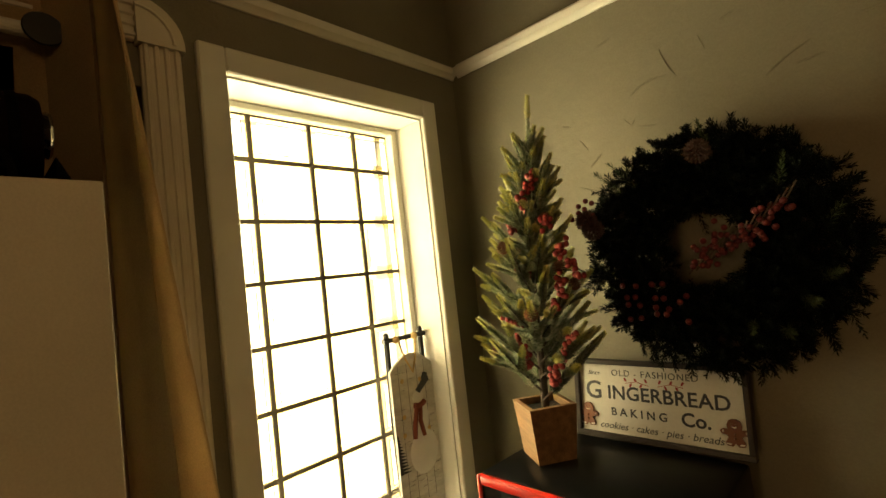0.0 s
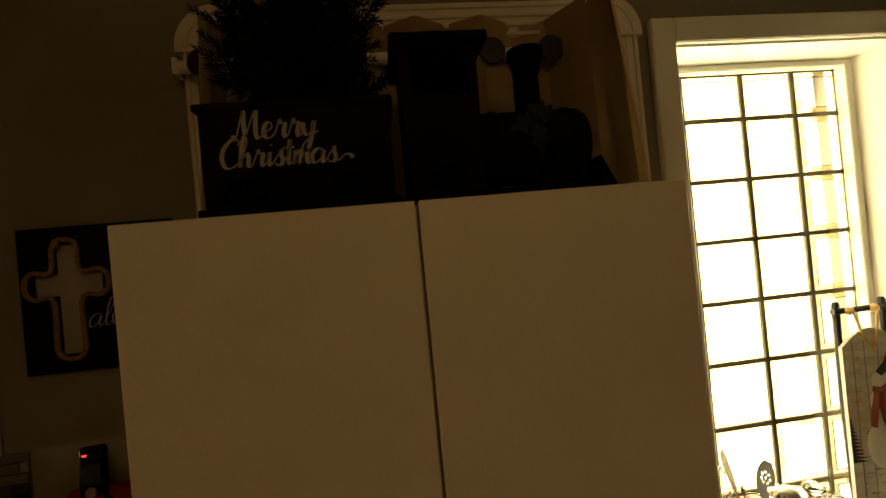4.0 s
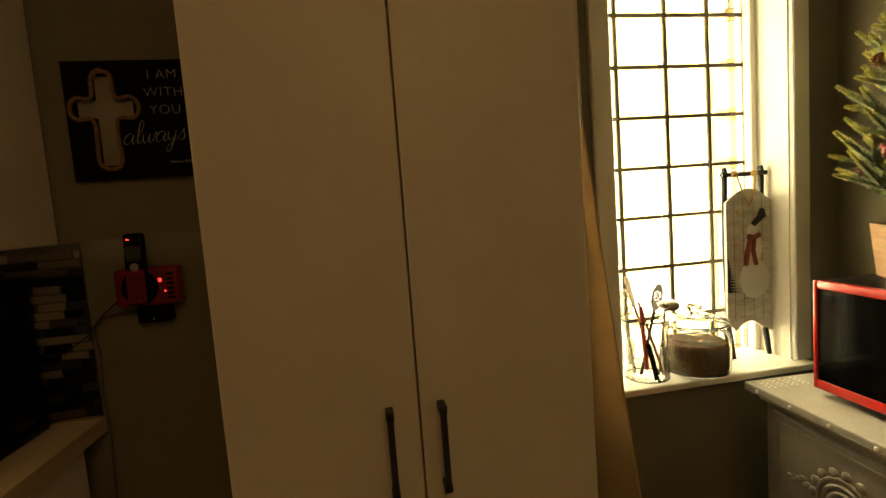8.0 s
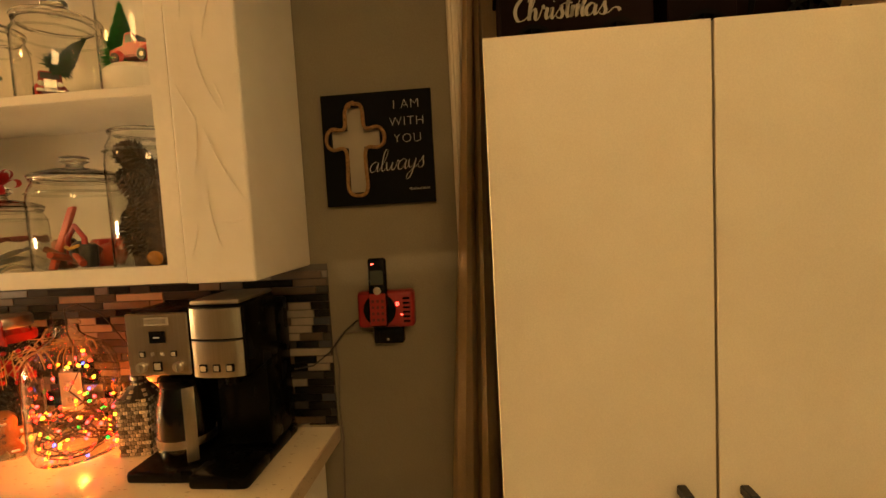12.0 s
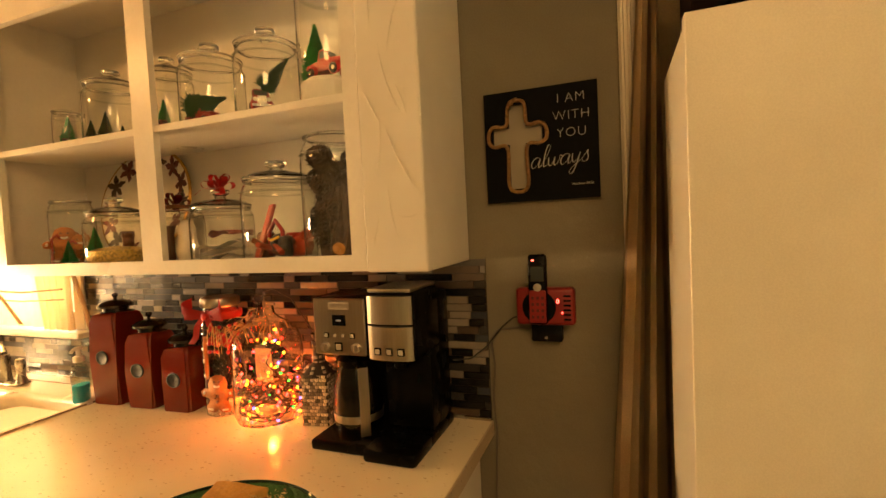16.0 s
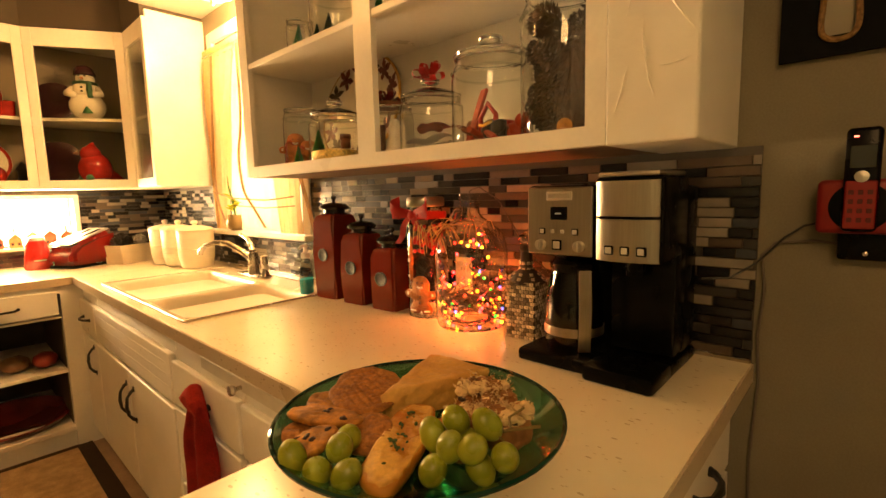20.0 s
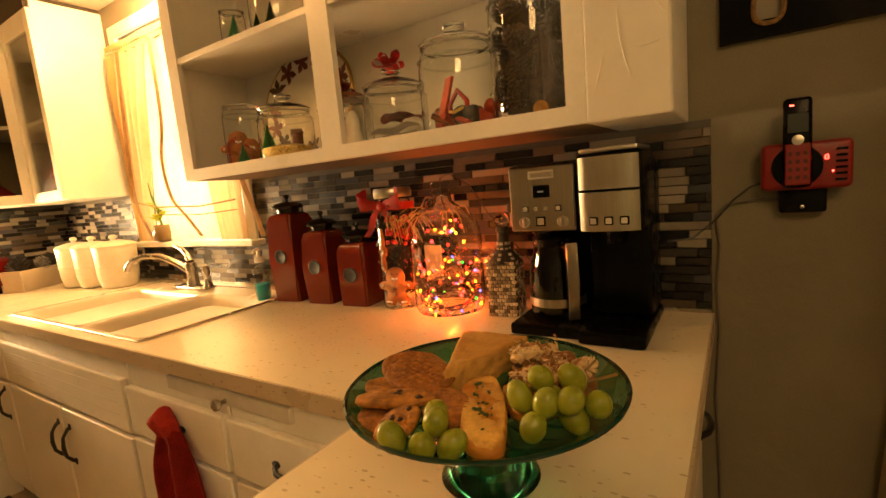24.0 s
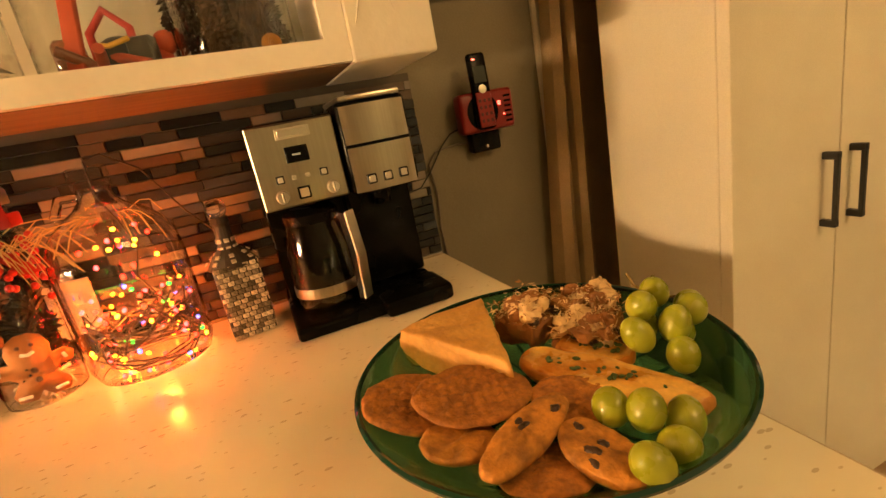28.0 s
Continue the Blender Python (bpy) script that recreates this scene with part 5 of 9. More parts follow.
for i in range(7):
    hgt = 0.05 + 0.02 * random.random()
    v = thing("village_house", "tiny ceramic village house with a snowy roof", "figurine", (0.60 + 0.082 * i, SW + 0.018, NIB), 0, "village houses")
    hb = part("wall", B().box(-0.03, 0.03, -0.025, 0.025, 0, hgt).prism([(-0.03, hgt), (0.03, hgt), (0, hgt + 0.026)], -0.025, 0.025, "y"), VWALL[i % 3], v)
    part("roof", B().prism([(-0.038, hgt - 0.006), (0, hgt + 0.027), (0.038, hgt - 0.006), (0.036, hgt - 0.001), (0, hgt + 0.035), (-0.036, hgt - 0.001)], -0.029, 0.029, "y"), VROOF, v)
    for x in (-0.015, 0.015):
        part("window", B().box(x - 0.006, x + 0.006, 0.0252, 0.0262, 0.016, 0.032), BLACK, hb)
    if i % 3 == 0:
        part("steeple", B().box(-0.009, 0.009, -0.009, 0.009, hgt + 0.015, hgt + 0.045).lathe([(0.013, hgt + 0.045), (0.001, hgt + 0.075)], 8), VROOF, v)


# ---- things on the counter ----
CAN_RED = mat("canister_red_glaze", (0.145, 0.012, 0.005), 0.2, vary=0.12, scale=6, coat=0.4)
CAN_LID = mat("canister_lid_dark", (0.008, 0.006, 0.006), 0.2, vary=0.2)
MEDAL = mat("pewter_medal", (0.035, 0.032, 0.030), 0.4, metal=0.7, vary=0.3, scale=60, bump=0.6, bump_scale=250)
for x, y, hw, h, lid in ((0.135, -1.328, 0.060, 0.368, 1), (0.135, -1.166, 0.056, 0.302, 1), (0.130, -1.010, 0.056, 0.258, 1)):
    c = thing("canister", "tall square red glazed canister with a dark lid" if h > 0.25 else "square red glazed canister with a dark lid", "canister", (x, y, CT), 4, "red canisters")
    body = h - 0.062
    b = B()
    ring = lambda s, z: [(-s, -s, z), (s, -s, z), (s, s, z), (-s, s, z)]
    lv = ring(hw * 0.97, 0) + ring(hw, 0.008) + ring(hw * 1.02, body * 0.5) + ring(hw, body - 0.02) + ring(hw * 0.88, body + 0.002) + ring(hw * 0.66, body + 0.012)
    b.add(lv, [(3, 2, 1, 0)] + [(4 * q + a, 4 * q + (a + 1) % 4, 4 * q + 4 + (a + 1) % 4, 4 * q + 4 + a) for q in range(5) for a in range(4)] + [(20, 21, 22, 23)])
    bmesh.ops.bevel(b.bm, geom=[e for e in b.bm.edges if abs(e.verts[0].co.z - e.verts[1].co.z) > 0.004], offset=0.008, segments=3, affect="EDGES")
    part("jar", b, CAN_RED, c, smooth=50)
    ld = part("lid", B().lathe([(hw * 0.66, body + 0.012), (hw * 0.66, body + 0.024), (hw * 0.92, body + 0.027), (hw * 0.95, body + 0.035), (hw * 0.7, body + 0.046), (0.006, body + 0.053)], 28), CAN_LID, c, smooth=True)
    part("knob", B().lathe([(0.006, body + 0.051), (0.005, body + 0.060), (0.011, body + 0.067), (0.009, body + 0.075), (0.001, body + 0.077)], 14), CAN_LID, ld, smooth=True)
    md = B(pose(hw * 1.02 + 0.0005, 0, body * 0.54, 0, 90, 0)).lathe([(0.026, -0.001), (0.027, 0.003), (0.024, 0.004), (0.022, 0.0025), (0.004, 0.0025)], 28, sx=0.9)
    part("medallion", md, MEDAL, c, "round pewter medallion", True)

# tall jar with gingerbread cookies, raffia and a red bow
GING = mat("gingerbread", (0.38, 0.14, 0.035), 0.7, vary=0.2, scale=30, bump=0.4, bump_scale=120)
ICING = mat("icing_white", (0.78, 0.74, 0.66), 0.6)
RIBBON = mat("ribbon_red", (0.42, 0.012, 0.010), 0.55, vary=0.2, scale=20, bump=0.2, bump_scale=300)
RAFFIA = mat("raffia", (0.50, 0.34, 0.13), 0.8, vary=0.2, scale=30)
BERRY = mat("berry_red", (0.34, 0.012, 0.010), 0.3, vary=0.3, scale=30)


def cookie_shape(m, h, ma, parent=None):
    """A flat gingerbread-figure cookie of height h with icing dots; one plain mesh."""
    s = h / 0.10
    b = B(m)
    out = [(0.010, 0.0), (0.030, 0.002), (0.034, 0.014), (0.022, 0.034), (0.030, 0.042), (0.046, 0.044), (0.050, 0.056), (0.040, 0.064), (0.024, 0.062), (0.026, 0.078), (0.020, 0.094), (0.008, 0.101)]
    full = [(a * s, z * s) for a, z in out] + [(-a * s, z * s) for a, z in reversed(out)]
    full.insert(0, (0, 0.012 * s))
    b.prism(full, -0.004 * s, 0.004 * s, "y")
    d = B(m)
    for x, z, r in ((0, 0.030, 0.0045), (0, 0.045, 0.0045), (-0.008, 0.084, 0.003), (0.008, 0.084, 0.003)):
        d.ball((x * s, -0.0045 * s, z * s), r * s, 8, 6)
    ic = B(m)
    for pts in (((-0.040, 0.050), (-0.038, 0.058)), ((0.040, 0.050), (0.038, 0.058)), ((-0.030, 0.010), (-0.014, 0.008)), ((0.030, 0.010), (0.014, 0.008)), ((-0.008, 0.073), (0.0, 0.070), (0.008, 0.073))):
        ic.tube([(x * s, -0.0052 * s, z * s) for x, z in pts], 0.0028 * s, 6)
    return [(b, ma), (d, COAT_BROWN), (ic, ICING)]


tj = thing("glass_jar", "tall glass jar tied with a red bow, holding gingerbread cookies", "jar", (0.135, -0.842, CT))
part("glass", B().lathe(shell([(0.050, 0.0), (0.060, 0.006), (0.062, 0.03), (0.062, 0.30), (0.050, 0.335), (0.047, 0.350)], 0.003), 32, cap=False), JAR_GLASS, tj, smooth=True).visible_shadow = False
part("lid", B().lathe([(0.056, 0.343), (0.058, 0.346), (0.058, 0.366), (0.054, 0.372), (0.002, 0.373)], 32), STEEL, tj, "silver screw lid", True)
bow = B()
for sgn in (-1, 1):
    bow.grid(lambda u, v, sgn=sgn: (0.058 + 0.012 * math.sin(math.pi * u) * (1 if v < 0.5 else 1.6), sgn * (0.004 + 0.074 * math.sin(math.pi * u / 1.3)), 0.322 + (v - 0.5) * 0.046 * (0.5 + u) + 0.018 * u), 12, 4, 0.0015)
    bow.grid(lambda u, v, sgn=sgn: (0.060 + 0.008 * math.sin(6 * u), sgn * (0.008 + 0.062 * u) + (v - 0.5) * 0.026, 0.314 - 0.085 * u), 12, 3, 0.0015)
bow.ball((0.064, 0, 0.318), 0.011, 10, 8, (0.8, 1, 1.1))
bow.lathe([(0.0625, 0.306), (0.064, 0.318), (0.0625, 0.328)], 32, cap=False)
part("bow", bow, RIBBON, tj, "red ribbon bow", True)
raf = B()
random.seed(21)
for i in range(20):
    a = random.uniform(0.2, 1.6)
    p0 = Vector((0.064 * math.cos(a), 0.064 * math.sin(a), 0.270 + random.uniform(-0.01, 0.01)))
    dvec = Vector((math.cos(a), math.sin(a) + random.uniform(0, 0.9), random.uniform(-0.6, 0.4)))
    raf.tube([p0, p0 + dvec * 0.02 + Vector((0, 0, 0.02)), p0 + dvec * 0.042, p0 + dvec * 0.055 + Vector((0, 0, -0.03))], 0.0010, 4)
tagged(part("raffia_tie", raf, RAFFIA, tj, "loose raffia strands"), kind="stuff")
br = B()
for i in range(40):
    a = random.uniform(0.3, 1.5)
    br.ball((0.072 * math.cos(a) + random.uniform(-0.004, 0.012), 0.072 * math.sin(a), 0.245 + random.gauss(0, 0.026)), 0.0065, 8, 6)
tagged(part("berry_sprig", br, BERRY, tj, "cluster of red berries"), kind="stuff")
jm = pose(0.135, -0.842, CT)
merge_mats("gingerbread_cookie", cookie_shape(jm @ pose(0.044, 0.014, 0.016, 0, 0, 100), 0.115, GING), "gingerbread-figure cookie inside the jar", "cookie", Matrix())
merge_mats("gingerbread_cookie", cookie_shape(jm @ pose(0.034, -0.036, 0.125, 0, 8, 48), 0.125, GING), "gingerbread-figure cookie inside the jar", "cookie", Matrix())
fil = B(jm)
for i in range(70):
    p0 = Vector((random.uniform(-0.035, 0.03), random.uniform(-0.035, 0.035), 0.008 + 0.028 * random.random()))
    d = Vector((random.gauss(0, 1), random.gauss(0, 1), random.gauss(0, 0.4))).normalized() * 0.018
    fil.tube([p0 - d, p0 + Vector((0, 0, 0.006)), p0 + d], 0.0016, 4)
tagged(solid("shredded_paper", fil, ICING, "white paper shreds in the bottom of the jar", "filling"), kind="stuff")
cone_me = None
for i in range(20):
    a = i * 2.4
    m = jm @ pose(0.022 * math.cos(a), 0.026 * math.sin(a), 0.055 + 0.0112 * i, random.uniform(-70, 70), random.uniform(-40, 40), 40 * i) @ Matrix.Translation((0, 0, -0.03))
    if cone_me is None:
        ob = solid("pine_cone", pine_cone(None, (0, 0, 0), 0.060, 0.023), CONE, "dark pine cone inside the tall jar", "pine cone", group="cones in the bow jar", m=m)
        cone_me = ob.data
    else:
        ob = new("pine_cone", cone_me)
        ob.matrix_basis = m
        tagged(ob, "dark pine cone inside the tall jar", "pine cone", "cones in the bow jar")

# glass jug with coloured fairy lights
jg = thing("glass_jug", "clear glass gallon jug with a finger loop", "jug", m=pose(0.140, -0.662, CT) @ Matrix.Scale(1.20, 4))
part("glass", B().lathe(shell([(0.055, 0.0), (0.080, 0.006), (0.087, 0.025), (0.088, 0.175), (0.084, 0.204), (0.072, 0.228), (0.052, 0.246), (0.034, 0.257), (0.024, 0.268), (0.0215, 0.285)], 0.0035), 40, cap=False), JAR_GLASS, jg, smooth=True).visible_shadow = False
part("neck_ring", B().lathe([(0.022, 0.283), (0.026, 0.286), (0.026, 0.292), (0.022, 0.295), (0.026, 0.300), (0.026, 0.312), (0.021, 0.316)], 28, cap=False), CLEAR, jg, smooth=True)
part("finger_loop", B().tube([(0.0, -0.022, 0.275), (0.0, -0.045, 0.276), (0.0, -0.056, 0.255), (0.0, -0.048, 0.228)], [0.006, 0.007, 0.007, 0.006], 10), JAR_GLASS, jg, smooth=True)
tie = B()
for i in range(13):
    a = random.uniform(0, 6.28)
    p0 = Vector((0.034 * math.cos(a), 0.034 * math.sin(a), 0.244))
    d = Vector((math.cos(a) * 0.5 + 0.3, math.sin(a) - 0.4, random.uniform(-0.2, 0.5)))
    tie.tube([p0, p0 + d * 0.03, p0 + d * 0.055 + Vector((0, 0, -0.01)), p0 + d * 0.075 + Vector((0, 0, -0.035))], 0.0009, 4)
tagged(part("raffia_tie", tie, RAFFIA, jg, "loose raffia strands"), kind="stuff")
fl = thing("fairy_lights", "string of lit coloured fairy lights coiled in the jug", "fairy lights", m=pose(0.140, -0.662, CT) @ Matrix.Scale(1.20, 4))
WIRE = mat("wire_dark", (0.05, 0.03, 0.015), 0.4)
random.seed(33)
pts = []
for i in range(210):
    a = i * 0.43 + 0.5 * math.sin(i * 0.7)
    r = 0.035 + 0.040 * abs(math.sin(i * 0.37))
    pts.append((r * math.cos(a), r * math.sin(a), 0.018 + 0.10 * (0.5 + 0.5 * math.sin(i * 0.29)) * random.uniform(0.5, 1)))
pts += [(0.03, 0.02, 0.15), (0.01, 0.03, 0.19), (0.0, 0.015, 0.23), (0.0, 0.0, 0.27), (0.0, 0.0, 0.322), (-0.01, 0.02, 0.330), (-0.03, 0.06, 0.300), (-0.05, 0.10, 0.22), (-0.07, 0.14, 0.16), (-0.10, 0.18, 0.10), (-0.118, 0.30, 0.06)]
part("wire", B().tube(pts, 0.0015, 5), WIRE, fl)
BULBS = [glow("bulb_" + n, c, p) for n, c, p in (("red", (1.0, 0.010, 0.004), 8.0), ("amber", (1.0, 0.13, 0.004), 9.0), ("green", (0.01, 0.8, 0.05), 2.0), ("blue", (0.06, 0.11, 1.0), 2.5), ("warm", (1.0, 0.36, 0.010), 10.0), ("pink", (1.0, 0.03, 0.03), 6.0))]
bulb_mesh = {}
for i in range(110):
    if i < 94:
        a, r = random.uniform(0, 6.283), 0.078 * math.sqrt(random.uniform(0.35, 1))
        z = 0.010 + 0.115 * random.random() ** 1.5
    else:
        a, r, z = random.uniform(0, 6.283), 0.05 * random.random(), random.uniform(0.15, 0.235)
        r = min(r, 0.26 - z)
    k = random.choice((0, 0, 0, 0, 0, 1, 1, 1, 4, 4, 2, 3, 5, 5))
    if k not in bulb_mesh:
        ob = part("bulb", B().ball((0, 0, 0), 0.0031, 10, 7, (1, 1, 1.2)), BULBS[k], fl)
        bulb_mesh[k] = ob.data
    else:
        ob = new("bulb", bulb_mesh[k])
        ob.parent = fl
    ob.matrix_basis = pose(r * math.cos(a), r * math.sin(a), z, random.uniform(0, 180), 0, random.uniform(0, 360))

# outlet plate on the backsplash behind the jug
op = thing("outlet_plate", "white double wall outlet plate on the tiled backsplash", "outlet", (0.0068, -0.800, 1.030))
PLATE_W = mat("outlet_white", (0.66, 0.63, 0.56), 0.4, vary=0.05)
part("plate", B().box(0, 0.005, -0.036, 0.036, -0.058, 0.058, 0.002, 2), PLATE_W, op)
for z in (-0.02, 0.02):
    so = part("socket", B().box(0.005, 0.0072, -0.016, 0.016, z - 0.014, z + 0.014, 0.003, 2), PLATE_W, op)
    for y in (-0.006, 0.006):
        part("slot", B().box(0.0070, 0.0075, y - 0.001, y + 0.001, z - 0.004, z + 0.005), BLACK_PLASTIC, so)

# mosaic bottle
mb = thing("mosaic_bottle", "square bottle covered in small mosaic mirror tiles", "bottle", (0.125, -0.487, CT), 8)
GROUT = mat("grout_dark", (0.03, 0.022, 0.018), 0.7)
hw, hh = 0.041, 0.150
part("body", B().box(-hw, hw, -hw, hw, 0, hh, 0.004).lathe([(hw * 1.2, hh - 0.006), (0.034, hh + 0.015), (0.017, hh + 0.032), (0.015, hh + 0.075), (0.018, hh + 0.080), (0.016, hh + 0.092)], 16), GROUT, mb)
TILE_M = mat("mosaic_glass_tiles", (0.48, 0.41, 0.32), 0.16, metal=0.3, vary=0.5, scale=120, spread=0.75)
tile_me = None
for face in range(2):
    for r in range(15):
        for c in range(6):
            if tile_me is None:
                t0 = part("mosaic_tile", B().box(0, 0.0022, -0.0058, 0.0058, -0.0044, 0.0044, 0.0008), TILE_M, mb)
                tile_me = t0.data
            else:
                t0 = new("mosaic_tile", tile_me)
                t0.parent = mb
            off = -hw + 0.0068 + c * 0.0136 + (0.004 if r % 2 else -0.002)
            off = min(max(off, -hw + 0.006), hw - 0.006)
            z = 0.006 + r * 0.0100
            t0.matrix_basis = pose(hw + 0.0002, off, z) if face == 0 else pose(off, hw + 0.0002, z, 0, 0, 90)
b = B()
for r in range(4):
    for c in range(8):
        a = c * math.pi / 4
        z, rr = (hh + 0.008 + r * 0.010, 0.046 - r * 0.011) if r < 2 else (hh + 0.030 + (r - 2) * 0.016, 0.0175)
        mm = pose(0, 0, z, 0, 0, math.degrees(a)) @ pose(rr, 0, 0, 0, -48 if r < 2 else 0, 0)
        q = B(mm).box(-0.001, 0.0015, -0.0045, 0.0045, -0.004, 0.004)
        vm = [b.bm.verts.new(v.co) for v in q.bm.verts]
        q.bm.verts.index_update()
        for f in q.bm.faces:
            b.bm.faces.new([vm[v.index] for v in f.verts])
        q.bm.free()
part("shoulder_tiles", b, TILE_M, mb)
part("stopper", B().ball((0, 0, hh + 0.108), 0.020, 16, 10), JAR_GLASS, mb, "clear glass ball stopper", True)

# ---- coffee maker ----
cm = thing("coffee_maker", "black and brushed-steel dual coffee maker with a glass carafe", "coffee maker", (0, 0, CT))
yA0, yA1, yB1 = -0.402, -0.246, -0.108
part("base", B().box(0.03, 0.290, yA0 - 0.006, yB1 + 0.004, 0.0, 0.028, 0.008, 2).box(0.20, 0.315, yA1 + 0.004, yB1 + 0.006, 0.0, 0.034, 0.010, 2), BLACK_PLASTIC, cm, smooth=True)
part("tower", B().box(0.030, 0.120, yA0, yB1, 0.028, 0.385, 0.010, 2).box(0.110, 0.175, yA1 + 0.006, yB1, 0.034, 0.250, 0.006, 2), BLACK_PLASTIC, cm, smooth=True)
part("brew_head", B().box(0.10, 0.249, yA0, yA1, 0.238, 0.392, 0.008, 2), BLACK_PLASTIC, cm, smooth=True)
pod = part("pod_head", B().box(0.10, 0.262, yA1 + 0.004, yB1, 0.236, 0.405, 0.012, 3), BLACK_PLASTIC, cm, smooth=True)
CM_STEEL = mat("coffee_maker_steel", (0.40, 0.36, 0.29), 0.30, metal=1.0, vary=0.10, scale=5, grain=0.10, grain_scale=260, stretch=(1, 1, 0.04), rough_vary=0.08)
face = part("control_panel", B().box(0.2495, 0.256, yA0 + 0.002, yA1 - 0.002, 0.242, 0.388, 0.003), CM_STEEL, cm, "brushed steel front panel")
FX = lambda z: 0.2560


def on_panel(name, y0, y1, z0, z1, t, ma, bev=0.001):
    xx = FX((z0 + z1) / 2)
    return part(name, B().box(xx - 0.003, xx + t, y0, y1, z0, z1, bev), ma, face)


WHITE_BTN = mat("button_grey", (0.42, 0.39, 0.34), 0.35)
on_panel("badge", -0.352, -0.292, 0.360, 0.378, 0.0015, WHITE_BTN)
on_panel("badge_plate", -0.348, -0.296, 0.363, 0.375, 0.0022, STEEL)
on_panel("display", -0.343, -0.303, 0.318, 0.346, 0.0012, BLACK_PLASTIC)
on_panel("clock_bar", -0.332, -0.316, 0.329, 0.334, 0.0014, glow("display_digits", (0.30, 0.32, 0.30), 0.06))
for y in (-0.362, -0.285):
    on_panel("button", y - 0.007, y + 0.007, 0.286, 0.300, 0.003, BLACK_PLASTIC)
    on_panel("button_cap", y - 0.005, y + 0.005, 0.288, 0.298, 0.004, WHITE_BTN)
for y in (-0.338, -0.314):
    on_panel("small_button", y - 0.004, y + 0.004, 0.289, 0.297, 0.003, WHITE_BTN)
on_panel("start_button", -0.338, -0.316, 0.253, 0.275, 0.003, BLACK_PLASTIC)
on_panel("start_cap", -0.335, -0.319, 0.256, 0.272, 0.004, WHITE_BTN)
for y in (-0.365, -0.275):
    kb = part("dial", B(pose(FX(0.262), y, 0.263, 0, 90, 0)).lathe([(0.012, 0), (0.012, 0.008), (0.010, 0.010), (0.002, 0.010)], 20), STEEL, face, smooth=True)
    part("pointer", B().box(FX(0.262) + 0.009, FX(0.262) + 0.014, y - 0.002, y + 0.002, 0.254, 0.272, 0.001), STEEL, kb)
arc = [(0.2625 + 0.012 * math.cos(a * math.pi / 2) ** 0.6 if abs(a) < 1 else 0.2625, (yA1 + yB1) / 2 + 0.002 + a * 0.0605) for a in np.linspace(-1, 1, 15)]
for z0, z1 in ((0.240, 0.322), (0.328, 0.396)):
    part("steel_shell", B().prism([(0.235, arc[0][1])] + arc + [(0.235, arc[-1][1])], z0, z1), CM_STEEL, pod, "curved brushed steel shell", 30)
part("lid", B().box(0.10, 0.262, yA1 + 0.012, yB1 - 0.008, 0.404, 0.414, 0.004, 2), STEEL, pod, "steel-edged lid", True)
for y in (-0.205, -0.174, -0.143):
    part("button", B().box(0.268, 0.2765, y - 0.009, y + 0.009, 0.253, 0.271, 0.0015), BLACK_PLASTIC, pod)
    part("button_cap", B().box(0.270, 0.2775, y - 0.0068, y + 0.0068, 0.2552, 0.2688, 0.0015), WHITE_BTN, pod)
part("spout", B().lathe([(0.018, 0.205), (0.020, 0.236)], 16, (0.205, (yA1 + yB1) / 2, 0)), BLACK_PLASTIC, pod)
cf_ = thing("carafe", "glass coffee carafe with a steel-faced handle, empty", "carafe", (0.185, -0.322, CT + 0.0285))
part("glass", B().lathe(shell([(0.052, 0.0), (0.064, 0.010), (0.066, 0.06), (0.063, 0.12), (0.052, 0.165), (0.050, 0.178)], 0.0025), 32, cap=False), glass("carafe_glass", (0.34, 0.30, 0.26), 0.0, 1.5), cf_, smooth=True).visible_shadow = False
part("lid", B().lathe([(0.052, 0.172), (0.054, 0.190), (0.040, 0.203), (0.002, 0.205)], 28), BLACK_PLASTIC, cf_, smooth=True)
part("band", B().lathe([(0.0668, 0.030), (0.0672, 0.040), (0.0668, 0.050)], 32, cap=False), CM_STEEL, cf_, "steel band")
hd = part("handle", B(pose(0, 0, 0, 0, 0, 40)).box(0.058, 0.088, -0.010, 0.010, 0.168, 0.186, 0.004, 2).prism([(0.078, 0.186), (0.094, 0.180), (0.100, 0.10), (0.094, 0.012), (0.082, 0.012), (0.086, 0.10)], -0.011, 0.011, "y"), BLACK_PLASTIC, cf_, smooth=35)
part("handle_face", B(pose(0, 0, 0, 0, 0, 40)).prism([(0.0942, 0.182), (0.1005, 0.10), (0.0945, 0.012), (0.0975, 0.010), (0.1045, 0.10), (0.0975, 0.185)], -0.0125, 0.0125, "y"), CM_STEEL, hd, "steel handle face", 35)

# power cords by the counter's end
cord = mat("cord_black", (0.01, 0.01, 0.01), 0.4)
solid("power_cord", B().tube([(0.06, -0.09, 1.10), (0.05, -0.04, 1.105), (0.03, 0.0, 1.135), (0.022, 0.045, 1.19), (0.018, 0.075, 1.215), (0.018, 0.10, 1.222)], 0.0022, 6), cord, "thin black cord running to the wall phone", "cord", True)
solid("power_cord", B().tube([(0.012, 0.15, 1.180), (0.008, 0.09, 1.186), (0.007, 0.03, 1.178), (0.007, 0.008, 1.15), (0.007, 0.016, 1.08), (0.007, 0.008, 0.98), (0.007, 0.014, 0.88), (0.007, 0.005, 0.70), (0.007, 0.012, 0.45), (0.007, 0.01, 0.04)], 0.0028, 6), mat("cord_taupe", (0.12, 0.10, 0.08), 0.5), "taupe phone cord hanging down the wall", "cord", True)


